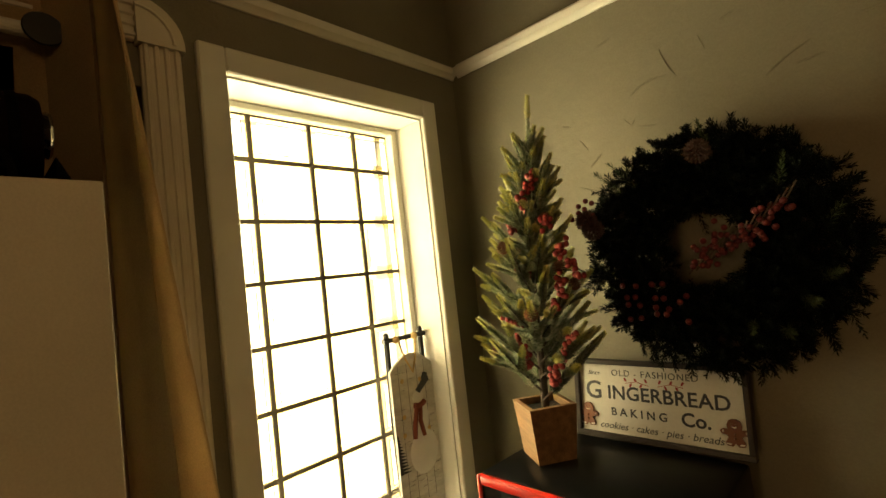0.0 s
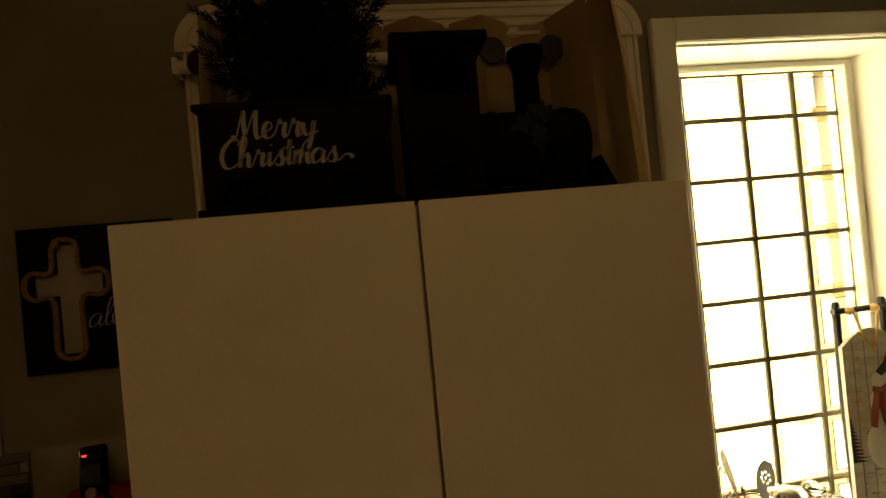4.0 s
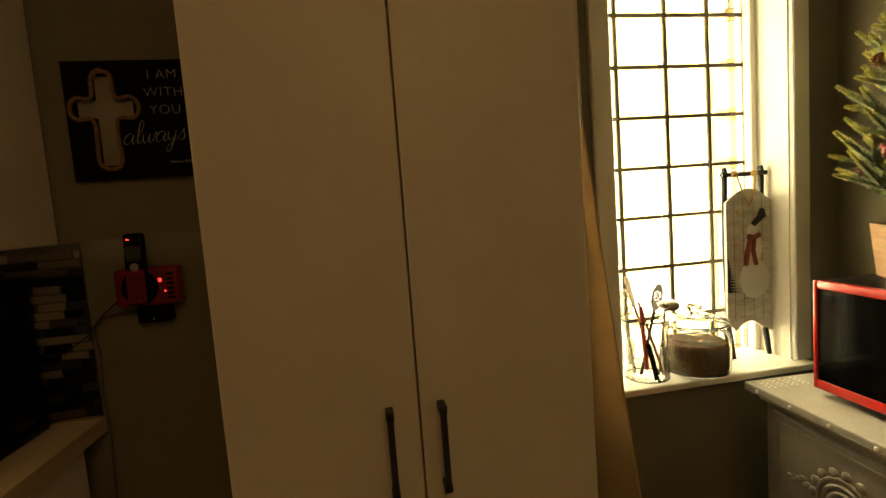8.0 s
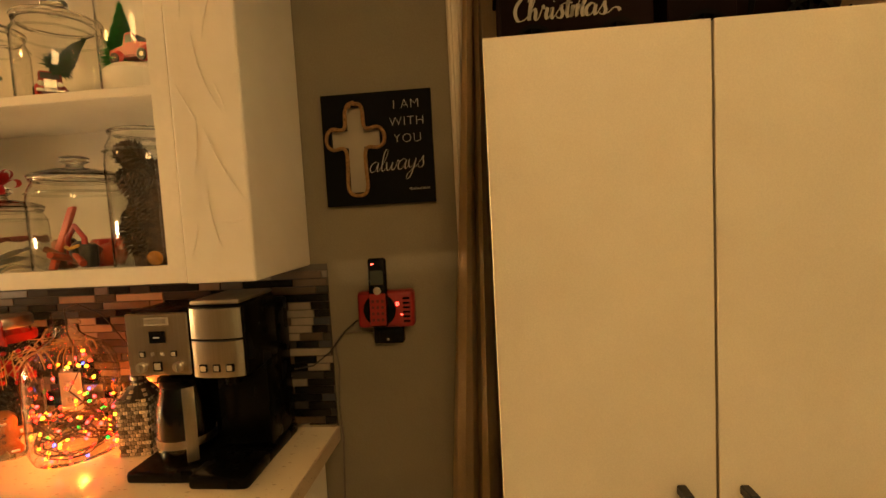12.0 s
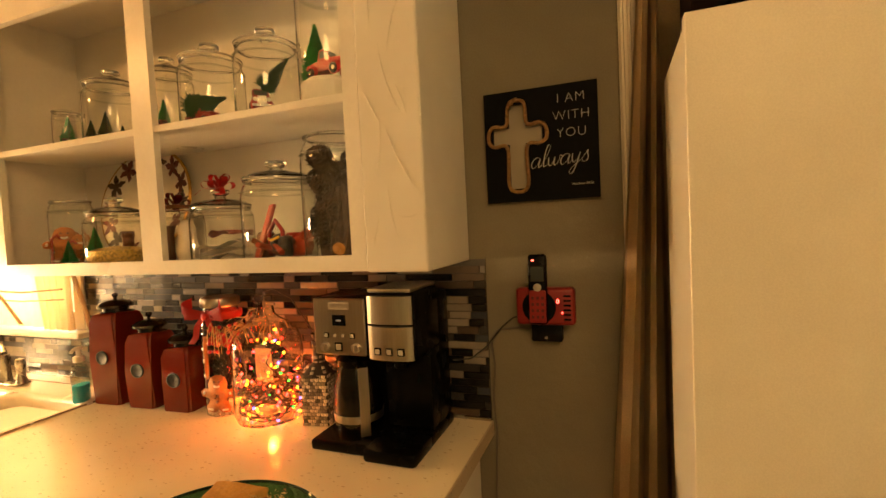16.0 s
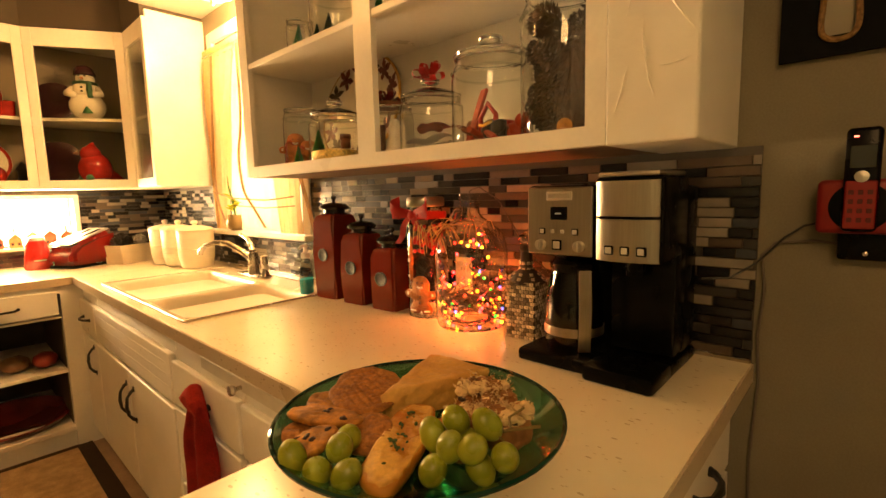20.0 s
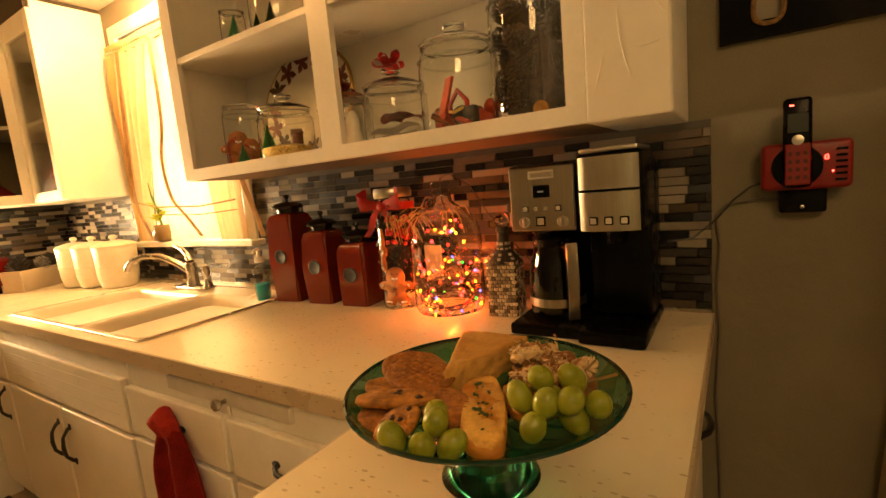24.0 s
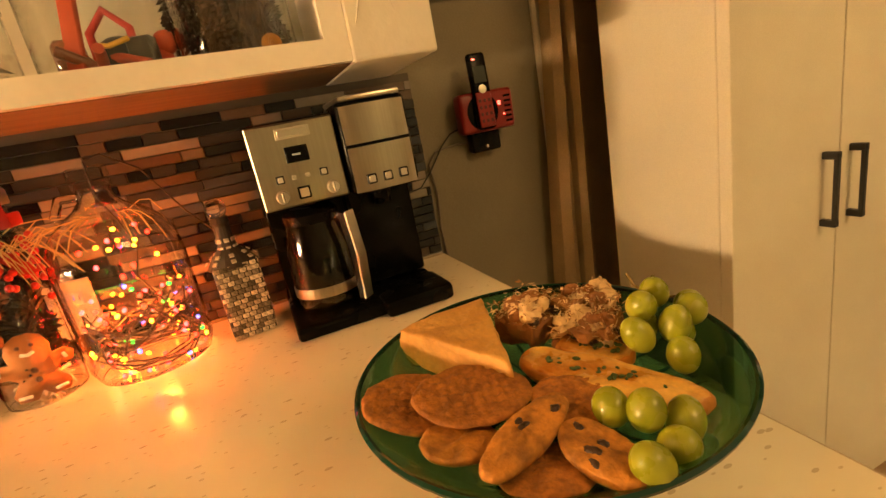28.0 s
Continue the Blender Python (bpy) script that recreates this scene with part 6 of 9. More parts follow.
# ---- cross sign, phone ----
SLATE = mat("sign_black_paint", (0.004, 0.0045, 0.005), 0.7, vary=0.25, scale=12, grain=0.2, grain_scale=60, spec=0.1)
LETTER = mat("letter_white", (0.36, 0.36, 0.33), 0.7, vary=0.1)
sg = thing("wall_sign", "black square wooden sign with a cut-out cross outlined in rope", "sign", (0, 0.166, 1.676))
# the panel is built round the cross-shaped opening
b = B()
H = 0.147
cy, aw = -0.059, 0.023  # cross centre line and half width of its arms
z0, zt, zb, arm = 0.030, 0.112, -0.112, 0.066
x0, x1 = 0.004, 0.016
for ya, yb, za, zc in ((-H, cy - arm, -H, H), (cy + arm, H, -H, H), (cy - arm, cy + arm, zt, H), (cy - arm, cy + arm, -H, zb),
                       (cy - arm, cy - aw, z0 + aw, zt), (cy + aw, cy + arm, z0 + aw, zt), (cy - arm, cy - aw, zb, z0 - aw), (cy + aw, cy + arm, zb, z0 - aw)):
    part("board", B().box(x0, x1, ya, yb, za, zc), SLATE, sg)
part("backing", B().box(0.001, 0.004, cy - 0.075, cy + 0.075, -0.13, 0.13), mat("backing_greige", (0.30, 0.27, 0.21), 0.8, vary=0.1, scale=10), sg)
rope = [(-aw, zt - 0.01), (-aw - 0.002, z0 + aw + 0.012), (-aw - 0.012, z0 + aw + 0.001), (-arm + 0.004, z0 + aw + 0.004), (-arm - 0.010, z0 + 0.012), (-arm - 0.010, z0 - 0.014), (-arm + 0.006, z0 - aw - 0.004), (-aw - 0.012, z0 - aw - 0.001), (-aw - 0.002, z0 - aw - 0.016), (-aw - 0.002, -0.05), (-aw - 0.003, zb + 0.012), (-aw + 0.010, zb - 0.006), (aw - 0.010, zb - 0.007),
        (aw + 0.003, zb + 0.012), (aw + 0.002, -0.05), (aw + 0.002, z0 - aw - 0.016), (aw + 0.012, z0 - aw - 0.001), (arm - 0.006, z0 - aw - 0.003), (arm + 0.011, z0 - 0.014), (arm + 0.011, z0 + 0.012), (arm - 0.004, z0 + aw + 0.004), (aw + 0.012, z0 + aw + 0.001), (aw + 0.002, z0 + aw + 0.012), (aw, zt - 0.01), (aw - 0.008, zt + 0.006), (-aw + 0.008, zt + 0.007)]
rope = smooth_line(rope[-1:] + rope + rope[:1], 5)[5:-5]
loop = [(0.0185, cy + q.x, q.y) for q in rope]
part("rope", B().tube(loop, 0.0050, 7, True), mat("rope_jute", (0.26, 0.15, 0.06), 0.9, vary=0.3, scale=150, bump=1.0, bump_scale=400), sg, "jute rope outline", True)
part("rope_end", B().tube([(0.021, cy - 0.012, zt - 0.004), (0.024, cy - 0.006, zt + 0.010), (0.022, cy + 0.004, zt + 0.012)], 0.004, 7), bpy.data.materials["rope_jute"], sg, smooth=True)
for txt, z, sz in (("I AM", 0.110, 0.034), ("WITH", 0.066, 0.034), ("YOU", 0.022, 0.034)):
    lettering("lettering", txt, sz, LETTER, sg, Matrix.Translation((0.0163, 0.081, z)) @ ON_WEST, spacing=1.10, bold=-0.0009)
script("lettering", "always", 0.148, 0.0013, LETTER, sg, Matrix.Translation((0.0168, -0.026, -0.062)) @ pose(0, 0, 0, 3) @ ON_WEST, 0.45, 0.3)
lettering("lettering", "Matthew 28:20", 0.009, LETTER, sg, Matrix.Translation((0.0163, 0.105, -0.110)) @ ON_WEST, shear=0.2)

PH_RED = mat("phone_red", (0.20, 0.008, 0.007), 0.35, vary=0.15)
ph = thing("cordless_phone", "red and black cordless phone standing in a wall-mounted base", "telephone", (0.0, 0.166, 1.16))
part("bracket", B().box(0.003, 0.035, -0.040, 0.042, -0.005, 0.055, 0.006, 2), BLACK_PLASTIC, ph, smooth=True)
part("screw", B(pose(0.035, 0.0, 0.008, 0, 90, 0)).lathe([(0.004, 0), (0.004, 0.002), (0.001, 0.003)], 10), NICKEL, ph)
base = part("base", B().box(0.020, 0.062, -0.072, 0.078, 0.045, 0.142, 0.010, 3), PH_RED, ph, "glossy red base", True)
part("recess", B(pose(0.0615, -0.012, 0.093, 0, 90, 0)).lathe([(0.043, -0.004), (0.043, 0.0015), (0.040, 0.002), (0.002, 0.002)], 32, sx=1.0), BLACK_PLASTIC, base, smooth=True)
for z in (0.062, 0.074, 0.086, 0.098, 0.110, 0.122):
    part("button", B().box(0.061, 0.064, 0.050, 0.068, z - 0.0025, z + 0.0025, 0.0008), BLACK_PLASTIC, base)
LED = glow("led_red", (1.0, 0.05, 0.03), 8.0)
for a in ((0.0333, 0.0333, 0.104, 0.112), (0.0333 + 0.005, 0.0333 + 0.005, 0.104, 0.112)):
    part("led_digit", B().box(0.0615, 0.0634, a[0] - 0.0006, a[1] + 0.0006, a[2], a[3]), LED, base)
part("led_digit", B().box(0.0615, 0.0634, 0.0339, 0.0377, 0.1115, 0.1127).box(0.0615, 0.0634, 0.0339, 0.0377, 0.1033, 0.1045), LED, base)
part("led", B().box(0.0615, 0.0634, 0.0445, 0.0475, 0.078, 0.081), LED, base)
hs = part("handset", B(pose(0.066, -0.012, 0.05, 0, -4, 0)).box(-0.003, 0.017, -0.024, 0.024, 0.0, 0.180, 0.008, 3), BLACK_PLASTIC, ph, "black cordless handset", True)
part("keypad", B(pose(0.066, -0.012, 0.05, 0, -4, 0)).box(0.016, 0.0185, -0.021, 0.021, 0.005, 0.088, 0.002), PH_RED, hs)
part("screen", B(pose(0.066, -0.012, 0.05, 0, -4, 0)).box(0.0165, 0.0180, -0.017, 0.017, 0.110, 0.148, 0.001), mat("lcd_grey", (0.03, 0.035, 0.03), 0.2), hs)
part("nav_button", B(pose(0.066, -0.012, 0.05, 0, -4, 0) @ pose(0.017, 0, 0.095, 0, 90, 0)).lathe([(0.010, 0), (0.010, 0.003), (0.002, 0.004)], 20), STEEL, hs, smooth=True)
KEY_RED = mat("key_dark_red", (0.07, 0.006, 0.005), 0.4)
for r in range(4):
    for c in range(3):
        part("key", B(pose(0.066, -0.012, 0.05, 0, -4, 0)).box(0.018, 0.0195, -0.016 + c * 0.0125, -0.009 + c * 0.0125, 0.016 + r * 0.016, 0.024 + r * 0.016, 0.0008), KEY_RED, hs)
part("led", B(pose(0.066, -0.012, 0.05, 0, -4, 0)).box(0.0165, 0.0182, -0.014, -0.007, 0.163, 0.1655), LED, hs)

# ---- curtain in the doorway ----
ct = thing("door_curtain", "tan grommet curtain on a white rod in the doorway", "curtain", (0, 0, 0))
part("rod", B().tube([(0.045, 0.36, 2.124), (0.045, 1.205, 2.124)], 0.013, 14), TRIM, ct, "white painted rod")
for y in (0.364,):
    part("bracket", B().box(0.018, 0.055, y - 0.006, y + 0.006, 2.108, 2.142, 0.002), TRIM, ct)


# the gathered panel: (share along, depth, place along at the top, and at the floor)
FOLD = [(0.00, 0.030, 0.660, 0.66), (0.08, 0.060, 0.72, 0.72), (0.16, 0.016, 0.79, 0.79), (0.24, 0.062, 0.86, 0.86), (0.32, 0.016, 0.93, 0.93), (0.40, 0.062, 1.00, 1.0), (0.48, 0.018, 1.08, 1.08), (0.56, 0.026, 1.16, 1.16), (0.61, 0.070, 1.180, 1.180),
        (0.66, 0.130, 1.208, 1.212), (0.70, 0.080, 1.222, 1.230), (0.74, 0.050, 1.226, 1.236), (0.79, 0.120, 1.228, 1.260), (0.83, 0.150, 1.230, 1.275), (0.86, 0.172, 1.234, 1.295), (0.885, 0.196, 1.234, 1.318), (0.90, 0.120, 1.240, 1.322), (0.95, 0.150, 1.236, 1.395), (1.00, 0.195, 1.222, 1.472)]


FOLD_A = [(0.00, 0.030, 0.420, 0.271), (0.12, 0.072, 0.424, 0.285), (0.25, 0.090, 0.432, 0.315), (0.38, 0.076, 0.439, 0.345), (0.48, 0.034, 0.443, 0.360), (0.56, 0.068, 0.446, 0.375), (0.68, 0.086, 0.449, 0.405), (0.80, 0.070, 0.452, 0.435), (0.88, 0.030, 0.454, 0.457), (0.94, 0.022, 0.50, 0.50), (1.0, 0.02, 0.60, 0.60)]


def gathered(u, v, FOLD=FOLD):
    k = max(i for i in range(len(FOLD) - 1) if FOLD[i][0] <= u + 1e-6)
    a, b = FOLD[k], FOLD[k + 1]
    w = (u - a[0]) / (b[0] - a[0])
    w = w * w * (3 - 2 * w) * 0.7 + w * 0.3
    x, y0, y1 = (p + (q - p) * w for p, q in zip(a[1:], b[1:]))
    bulge = 0.016 * math.sin(math.pi * v) * max(0, u - 0.6)
    return (x + bulge + 0.004 * math.sin(5 * v + 9 * u), y0 + (y1 - y0) * v + 0.002 * math.sin(7 * v + 20 * u), 2.206 - 2.176 * v)


part("panel", B().grid(gathered, 150, 40, 0.002), CURTAIN, ct, smooth=True)
part("panel", B().grid(lambda u, v: gathered(u, v, FOLD_A), 110, 40, 0.002), CURTAIN, ct, smooth=True)
part("hem", B().tube([gathered(1.0, v) for v in np.linspace(0, 1, 41)], 0.0035, 6), CURTAIN, ct, "stitched side hem", True)
part("lining", B().grid(lambda u, v: (0.018, 0.46 + 0.80 * u, 2.10 - 2.06 * v), 2, 2, 0.001), CURTAIN, ct)
GROM = mat("grommet_dark", (0.02, 0.018, 0.015), 0.35, metal=0.6)
for y in (0.42, 0.51, 0.72, 0.87, 1.02, 1.155):
    part("grommet", B(pose(0.062, y, 2.125, 0, 90, 0)).lathe([(0.017, -0.003), (0.028, -0.003), (0.030, 0.0), (0.028, 0.003), (0.017, 0.003)], 24).lathe([(0.002, 0.001), (0.017, 0.001)], 24, cap=False), GROM, ct, smooth=True)
solid("paper_tag", B().box(0.30, 0.42, 1.1375, 1.1385, 1.28, 1.42), mat("paper_cream", (0.62, 0.56, 0.44), 0.8), "cream paper taped to the cupboard side", "paper", m=pose(0, 0, 0))

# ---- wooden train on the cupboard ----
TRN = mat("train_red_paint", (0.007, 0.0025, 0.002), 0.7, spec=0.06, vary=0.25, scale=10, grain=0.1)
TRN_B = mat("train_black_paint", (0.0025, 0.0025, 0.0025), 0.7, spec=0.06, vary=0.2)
WT = 1.764


def train_wheel(parent, y, z, r, x):
    m = pose(x, y, z, 0, 90, 0)
    wl = part("wheel", B(m).lathe([(r * 0.80, 0), (r, 0), (r, 0.014), (r * 0.80, 0.014)], 28, cap=False).lathe([(0.004, 0.0), (r * 0.2, 0.0), (r * 0.2, 0.016), (0.002, 0.017)], 14), TRN_B, parent, smooth=True)
    for q in range(10):
        a = q * math.pi / 5
        part("spoke", B(m @ pose(0, 0, 0, 0, 0, math.degrees(a))).box(r * 0.18, r * 0.82, -0.003, 0.003, 0.003, 0.011), TRN_B, wl)


tr = thing("train_tender", "dark red wooden train tender reading Merry Christmas", "train", (0, 0, 0))
TX = 0.30
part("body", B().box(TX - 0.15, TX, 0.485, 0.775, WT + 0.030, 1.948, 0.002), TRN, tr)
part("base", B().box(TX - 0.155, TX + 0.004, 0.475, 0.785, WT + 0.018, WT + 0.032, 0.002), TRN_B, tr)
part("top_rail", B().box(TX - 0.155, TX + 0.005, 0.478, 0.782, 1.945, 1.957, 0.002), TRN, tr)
for y in (0.548, 0.705):
    train_wheel(tr, y, WT + 0.040, 0.040, TX + 0.002)
GREY_L = mat("letter_silver", (0.30, 0.285, 0.24), 0.6)
script("lettering", "Merry", 0.124, 0.0036, GREY_L, tr, Matrix.Translation((TX + 0.0008, 0.537, 1.900)) @ ON_WEST, 0.30, 0.12)
script("lettering", "Christmas~", 0.196, 0.0034, GREY_L, tr, Matrix.Translation((TX + 0.0008, 0.513, 1.857)) @ ON_WEST, 0.30, 0.12)
lc = thing("train_engine", "dark red wooden steam engine with holly and black chimney", "train", (0, 0, 0))
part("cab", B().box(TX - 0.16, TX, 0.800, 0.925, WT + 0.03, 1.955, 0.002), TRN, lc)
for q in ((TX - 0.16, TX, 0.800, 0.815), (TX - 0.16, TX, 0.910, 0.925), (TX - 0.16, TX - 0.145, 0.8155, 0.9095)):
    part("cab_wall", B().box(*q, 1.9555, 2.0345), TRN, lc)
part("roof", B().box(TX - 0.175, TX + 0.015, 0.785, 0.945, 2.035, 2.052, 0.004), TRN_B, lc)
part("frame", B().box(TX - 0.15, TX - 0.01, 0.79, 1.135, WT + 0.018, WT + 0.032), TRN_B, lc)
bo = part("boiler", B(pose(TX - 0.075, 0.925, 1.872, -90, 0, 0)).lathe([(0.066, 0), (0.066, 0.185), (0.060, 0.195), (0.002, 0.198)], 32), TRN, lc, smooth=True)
for y in (0.95, 1.085):
    part("band", B(pose(TX - 0.075, y, 1.872, -90, 0, 0)).lathe([(0.0665, 0), (0.0685, 0.002), (0.0685, 0.010), (0.0665, 0.012)], 32, cap=False), TRN_B, bo)
part("chimney", B().lathe([(0.020, 1.93), (0.020, 2.00), (0.032, 2.035), (0.034, 2.05), (0.002, 2.05)], 20, (TX - 0.075, 1.035, 0)), TRN_B, bo, smooth=True)
part("headlamp", B(pose(TX - 0.075, 1.122, 1.885, -90, 0, 0)).lathe([(0.030, 0), (0.034, 0.008), (0.030, 0.012), (0.002, 0.016)], 20), NICKEL, bo, smooth=True)
part("cow_catcher", B().prism([(1.13, WT + 0.005), (1.165, WT + 0.005), (1.13, WT + 0.075)], TX - 0.14, TX - 0.01, "x"), TRN_B, lc)
for y, r in ((0.862, 0.040), (1.045, 0.044)):
    train_wheel(lc, y, WT + r, r, TX + 0.002)
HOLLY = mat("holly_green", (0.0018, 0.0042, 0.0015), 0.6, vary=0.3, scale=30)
for i, (y, z, a) in enumerate(((1.0, 1.900, 20), (1.03, 1.915, -30), (1.02, 1.875, 100))):
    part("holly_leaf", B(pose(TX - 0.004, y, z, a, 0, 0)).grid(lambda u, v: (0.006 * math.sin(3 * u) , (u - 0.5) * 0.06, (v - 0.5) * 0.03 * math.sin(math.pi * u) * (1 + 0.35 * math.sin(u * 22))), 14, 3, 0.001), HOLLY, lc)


# ---- jars in the open cabinet ----
CLEAR_RIM = glass("clear_glass_rim", (0.80, 0.84, 0.81), 0.0, 1.8)
KNOB_GLASS = glass("solid_glass", (0.96, 0.98, 0.96), 0.01, 1.48, thin=False)


def lidded_jar(at, r, h, label, knob=True, neck=0.86, open_lid=True):
    """A round glass jar of radius r; h is up to the rim, the lid and knob stand above."""
    j = thing("glass_jar", label, "jar", at)
    part("glass", B().lathe(shell([(r * 0.80, 0.0), (r * 0.96, 0.004), (r, 0.014), (r, h * 0.78), (r * 0.95, h * 0.90), (r * neck, h * 0.97), (r * neck, h)], 0.003), 36, cap=False), JAR_GLASS, j, smooth=True).visible_shadow = False
    part("rim", B().lathe([(r * neck, h - 0.004), (r * neck + 0.004, h - 0.002), (r * neck + 0.005, h + 0.003), (r * neck, h + 0.006), (r * neck - 0.003, h + 0.002), (r * neck, h - 0.004)], 36, cap=False), JAR_GLASS, j, smooth=True).visible_shadow = False
    part("collar", B().lathe([(r * 0.965, h * 0.845), (r * 1.02, h * 0.86), (r * 0.965, h * 0.875)], 36, cap=False), CLEAR_RIM, j, smooth=True).visible_shadow = False
    if knob:
        ld = part("lid", B().lathe([(r * neck + 0.006, h + 0.006), (r * neck + 0.008, h + 0.011), (r * neck, h + 0.016), (r * 0.55, h + 0.026), (r * 0.26, h + 0.030), (0.001, h + 0.030), (0.001, h + 0.026), (r * 0.5, h + 0.022), (r * neck - 0.004, h + 0.0125), (r * neck + 0.006, h + 0.007)], 36, cap=False), JAR_GLASS, j, smooth=True)
        ld.visible_shadow = False
        part("knob", B().lathe([(r * 0.20, h + 0.029), (r * 0.17, h + 0.038), (r * 0.30, h + 0.046), (r * 0.30, h + 0.056), (r * 0.20, h + 0.060), (0.001, h + 0.061)], 20), KNOB_GLASS, ld, smooth=True).visible_shadow = False
    return j


TOY_RED = mat("toy_truck_red", (0.32, 0.012, 0.008), 0.3, vary=0.15, coat=0.3)
TYRE = mat("toy_tyre", (0.012, 0.012, 0.012), 0.6)
MINI_GREEN = mat("bottlebrush_green", (0.02, 0.085, 0.025), 0.8, vary=0.35, scale=60)
MINI_BRIGHT = mat("bottlebrush_bright_green", (0.03, 0.36, 0.08), 0.7, vary=0.18, scale=90)


def toy_truck(at, rz, L, label="little red metal pickup truck inside a jar"):
    s = L / 0.10
    t = thing("toy_truck", label, "toy truck", m=pose(*at, 0, 0, rz) @ Matrix.Scale(s, 4))
    b = B()
    b.prism([(-0.05, 0.012), (0.05, 0.012), (0.051, 0.022), (0.047, 0.031), (0.020, 0.034), (0.014, 0.035), (0.006, 0.052), (0.000, 0.055), (-0.008, 0.055), (-0.013, 0.051), (-0.014, 0.030), (-0.049, 0.030)], -0.0145, 0.0145, "y")
    bmesh.ops.bevel(b.bm, geom=b.bm.edges[:], offset=0.0022, segments=2, affect="EDGES")
    part("body", b, TOY_RED, t, smooth=35)
    for x in (-0.030, 0.031):
        for y in (-0.0155, 0.0155):
            part("fender", B().ball((x, y, 0.012), 0.0145, 14, 8, (1.1, 0.38, 0.95)), TOY_RED, t, smooth=True)
    part("grille", B().box(0.0500, 0.0522, -0.008, 0.008, 0.015, 0.029, 0.001), NICKEL, t)
    part("window", B().prism([(-0.009, 0.036), (0.010, 0.036), (0.0045, 0.049), (-0.0085, 0.050)], -0.0150, 0.0150, "y"), mat("toy_window", (0.10, 0.11, 0.10), 0.15), t)
    part("windscreen", B().prism([(0.0150, 0.036), (0.0160, 0.036), (0.0090, 0.050), (0.0080, 0.050)], -0.012, 0.012, "y"), bpy.data.materials["toy_window"], t)
    part("bumper", B().box(0.0505, 0.054, -0.017, 0.017, 0.010, 0.014), NICKEL, t)
    for y in (-0.011, 0.011):
        part("headlight", B(pose(0.0510, y, 0.022, 0, 90, 0)).lathe([(0.004, 0), (0.004, 0.001), (0.001, 0.002)], 10), ICING, t)
    for x in (-0.030, 0.031):
        for y in (-0.0185, 0.0185):
            wl = part("wheel", B(pose(x, y, 0.010, 90, 0, 0)).lathe([(0.004, -0.003), (0.010, -0.003), (0.010, 0.003), (0.004, 0.003)], 16), TYRE, t)
            part("hub", B(pose(x, y, 0.010, 90, 0, 0)).lathe([(0.001, -0.0034), (0.004, -0.0032), (0.004, 0.0032), (0.001, 0.0034)], 10), NICKEL, wl)
    return t


def brush_tree(at, h, ma, label="tiny green bottle-brush tree", m=None):
    """A small cone of bristles on a wire stem with a round foot."""
    t = thing("mini_tree", label, "mini tree", m=m or pose(*at))
    rnd = random.Random(int(h * 1e4) + 7)
    b = B()
    vs, fs = [], []
    for i in range(420):
        v = (i + 0.5) / 420
        z = h * (0.12 + 0.86 * v)
        L = h * 0.34 * (1.02 - v) * rnd.uniform(0.8, 1.1)
        a = i * 2.399
        d = Vector((math.cos(a), math.sin(a), -0.12))
        s = Vector((-math.sin(a), math.cos(a), 0)) * 0.0030 * (h / 0.06)
        p = Vector((0, 0, z))
        k = len(vs)
        vs += [p, p + d * L * 0.55 + s + Vector((0, 0, 0.002)), p + d * L, p + d * L * 0.55 - s - Vector((0, 0, 0.001))]
        fs += [(k, k + 1, k + 2), (k, k + 2, k + 3)]
    b.add(vs, fs)
    part("bristles", b, ma, t)
    part("stem", B().tube([(0, 0, 0), (0, 0, h)], [h * 0.02, h * 0.008], 6), COAT_BROWN, t)
    part("foot", B().lathe([(h * 0.09, 0), (h * 0.08, h * 0.05), (h * 0.02, h * 0.07)], 12), ICING, t)
    return t


ZL, ZU = 1.3995, 1.7965
# lower shelf
lidded_jar((0.165, -1.475, ZL), 0.068, 0.225, "open-topped glass jar with gingerbread figures", knob=False)
lidded_jar((0.185, -1.220, ZL), 0.092, 0.165, "squat lidded glass jar with gold glitter")
lidded_jar((0.150, -0.985, ZL), 0.082, 0.165, "lidded glass jar with a ribbon", knob=False)
lidded_jar((0.170, -0.775, ZL), 0.090, 0.160, "lidded glass jar with a red bow on its lid")
lidded_jar((0.170, -0.560, ZL), 0.102, 0.225, "large lidded glass jar with wooden toys", knob=True)
lidded_jar((0.165, -0.360, ZL), 0.098, 0.325, "very tall glass jar filled with pine cones and dried orange", knob=False, neck=0.84)
for dx, dy, h, rz in ((0.030, 0.005, 0.128, 140), (0.000, 0.034, 0.100, 155), (-0.01, -0.030, 0.115, 130)):
    merge_mats("gingerbread_figure", cookie_shape(Matrix(), h, GING) + [(B().tube([(-0.035, -0.006, 0.0), (-0.035, -0.006, h * 0.7), (-0.020, -0.006, h * 0.8), (-0.010, -0.006, h * 0.68)], 0.004, 6), TOY_RED)], "gingerbread figure ornament in the jar", "ornament", pose(0.165 + dx, -1.475 + dy, ZL + 0.009, 0, 0, rz))
brush_tree((0.205, -1.436, ZL + 0.008), 0.082, MINI_BRIGHT)
brush_tree((0.228, -1.262, ZL + 0.020), 0.110, MINI_BRIGHT)
gl = B(pose(0.185, -1.220, ZL + 0.008)).lathe([(0.002, 0.0), (0.080, 0.0), (0.085, 0.010), (0.084, 0.042), (0.055, 0.050), (0.002, 0.056)], 32)
tagged(solid("gold_glitter", gl, mat("gold_glitter", (0.62, 0.44, 0.12), 0.35, metal=0.5, vary=0.5, scale=150, bump=1.0, bump_scale=400), "heap of gold glitter in the jar", "glitter", True), kind="stuff")
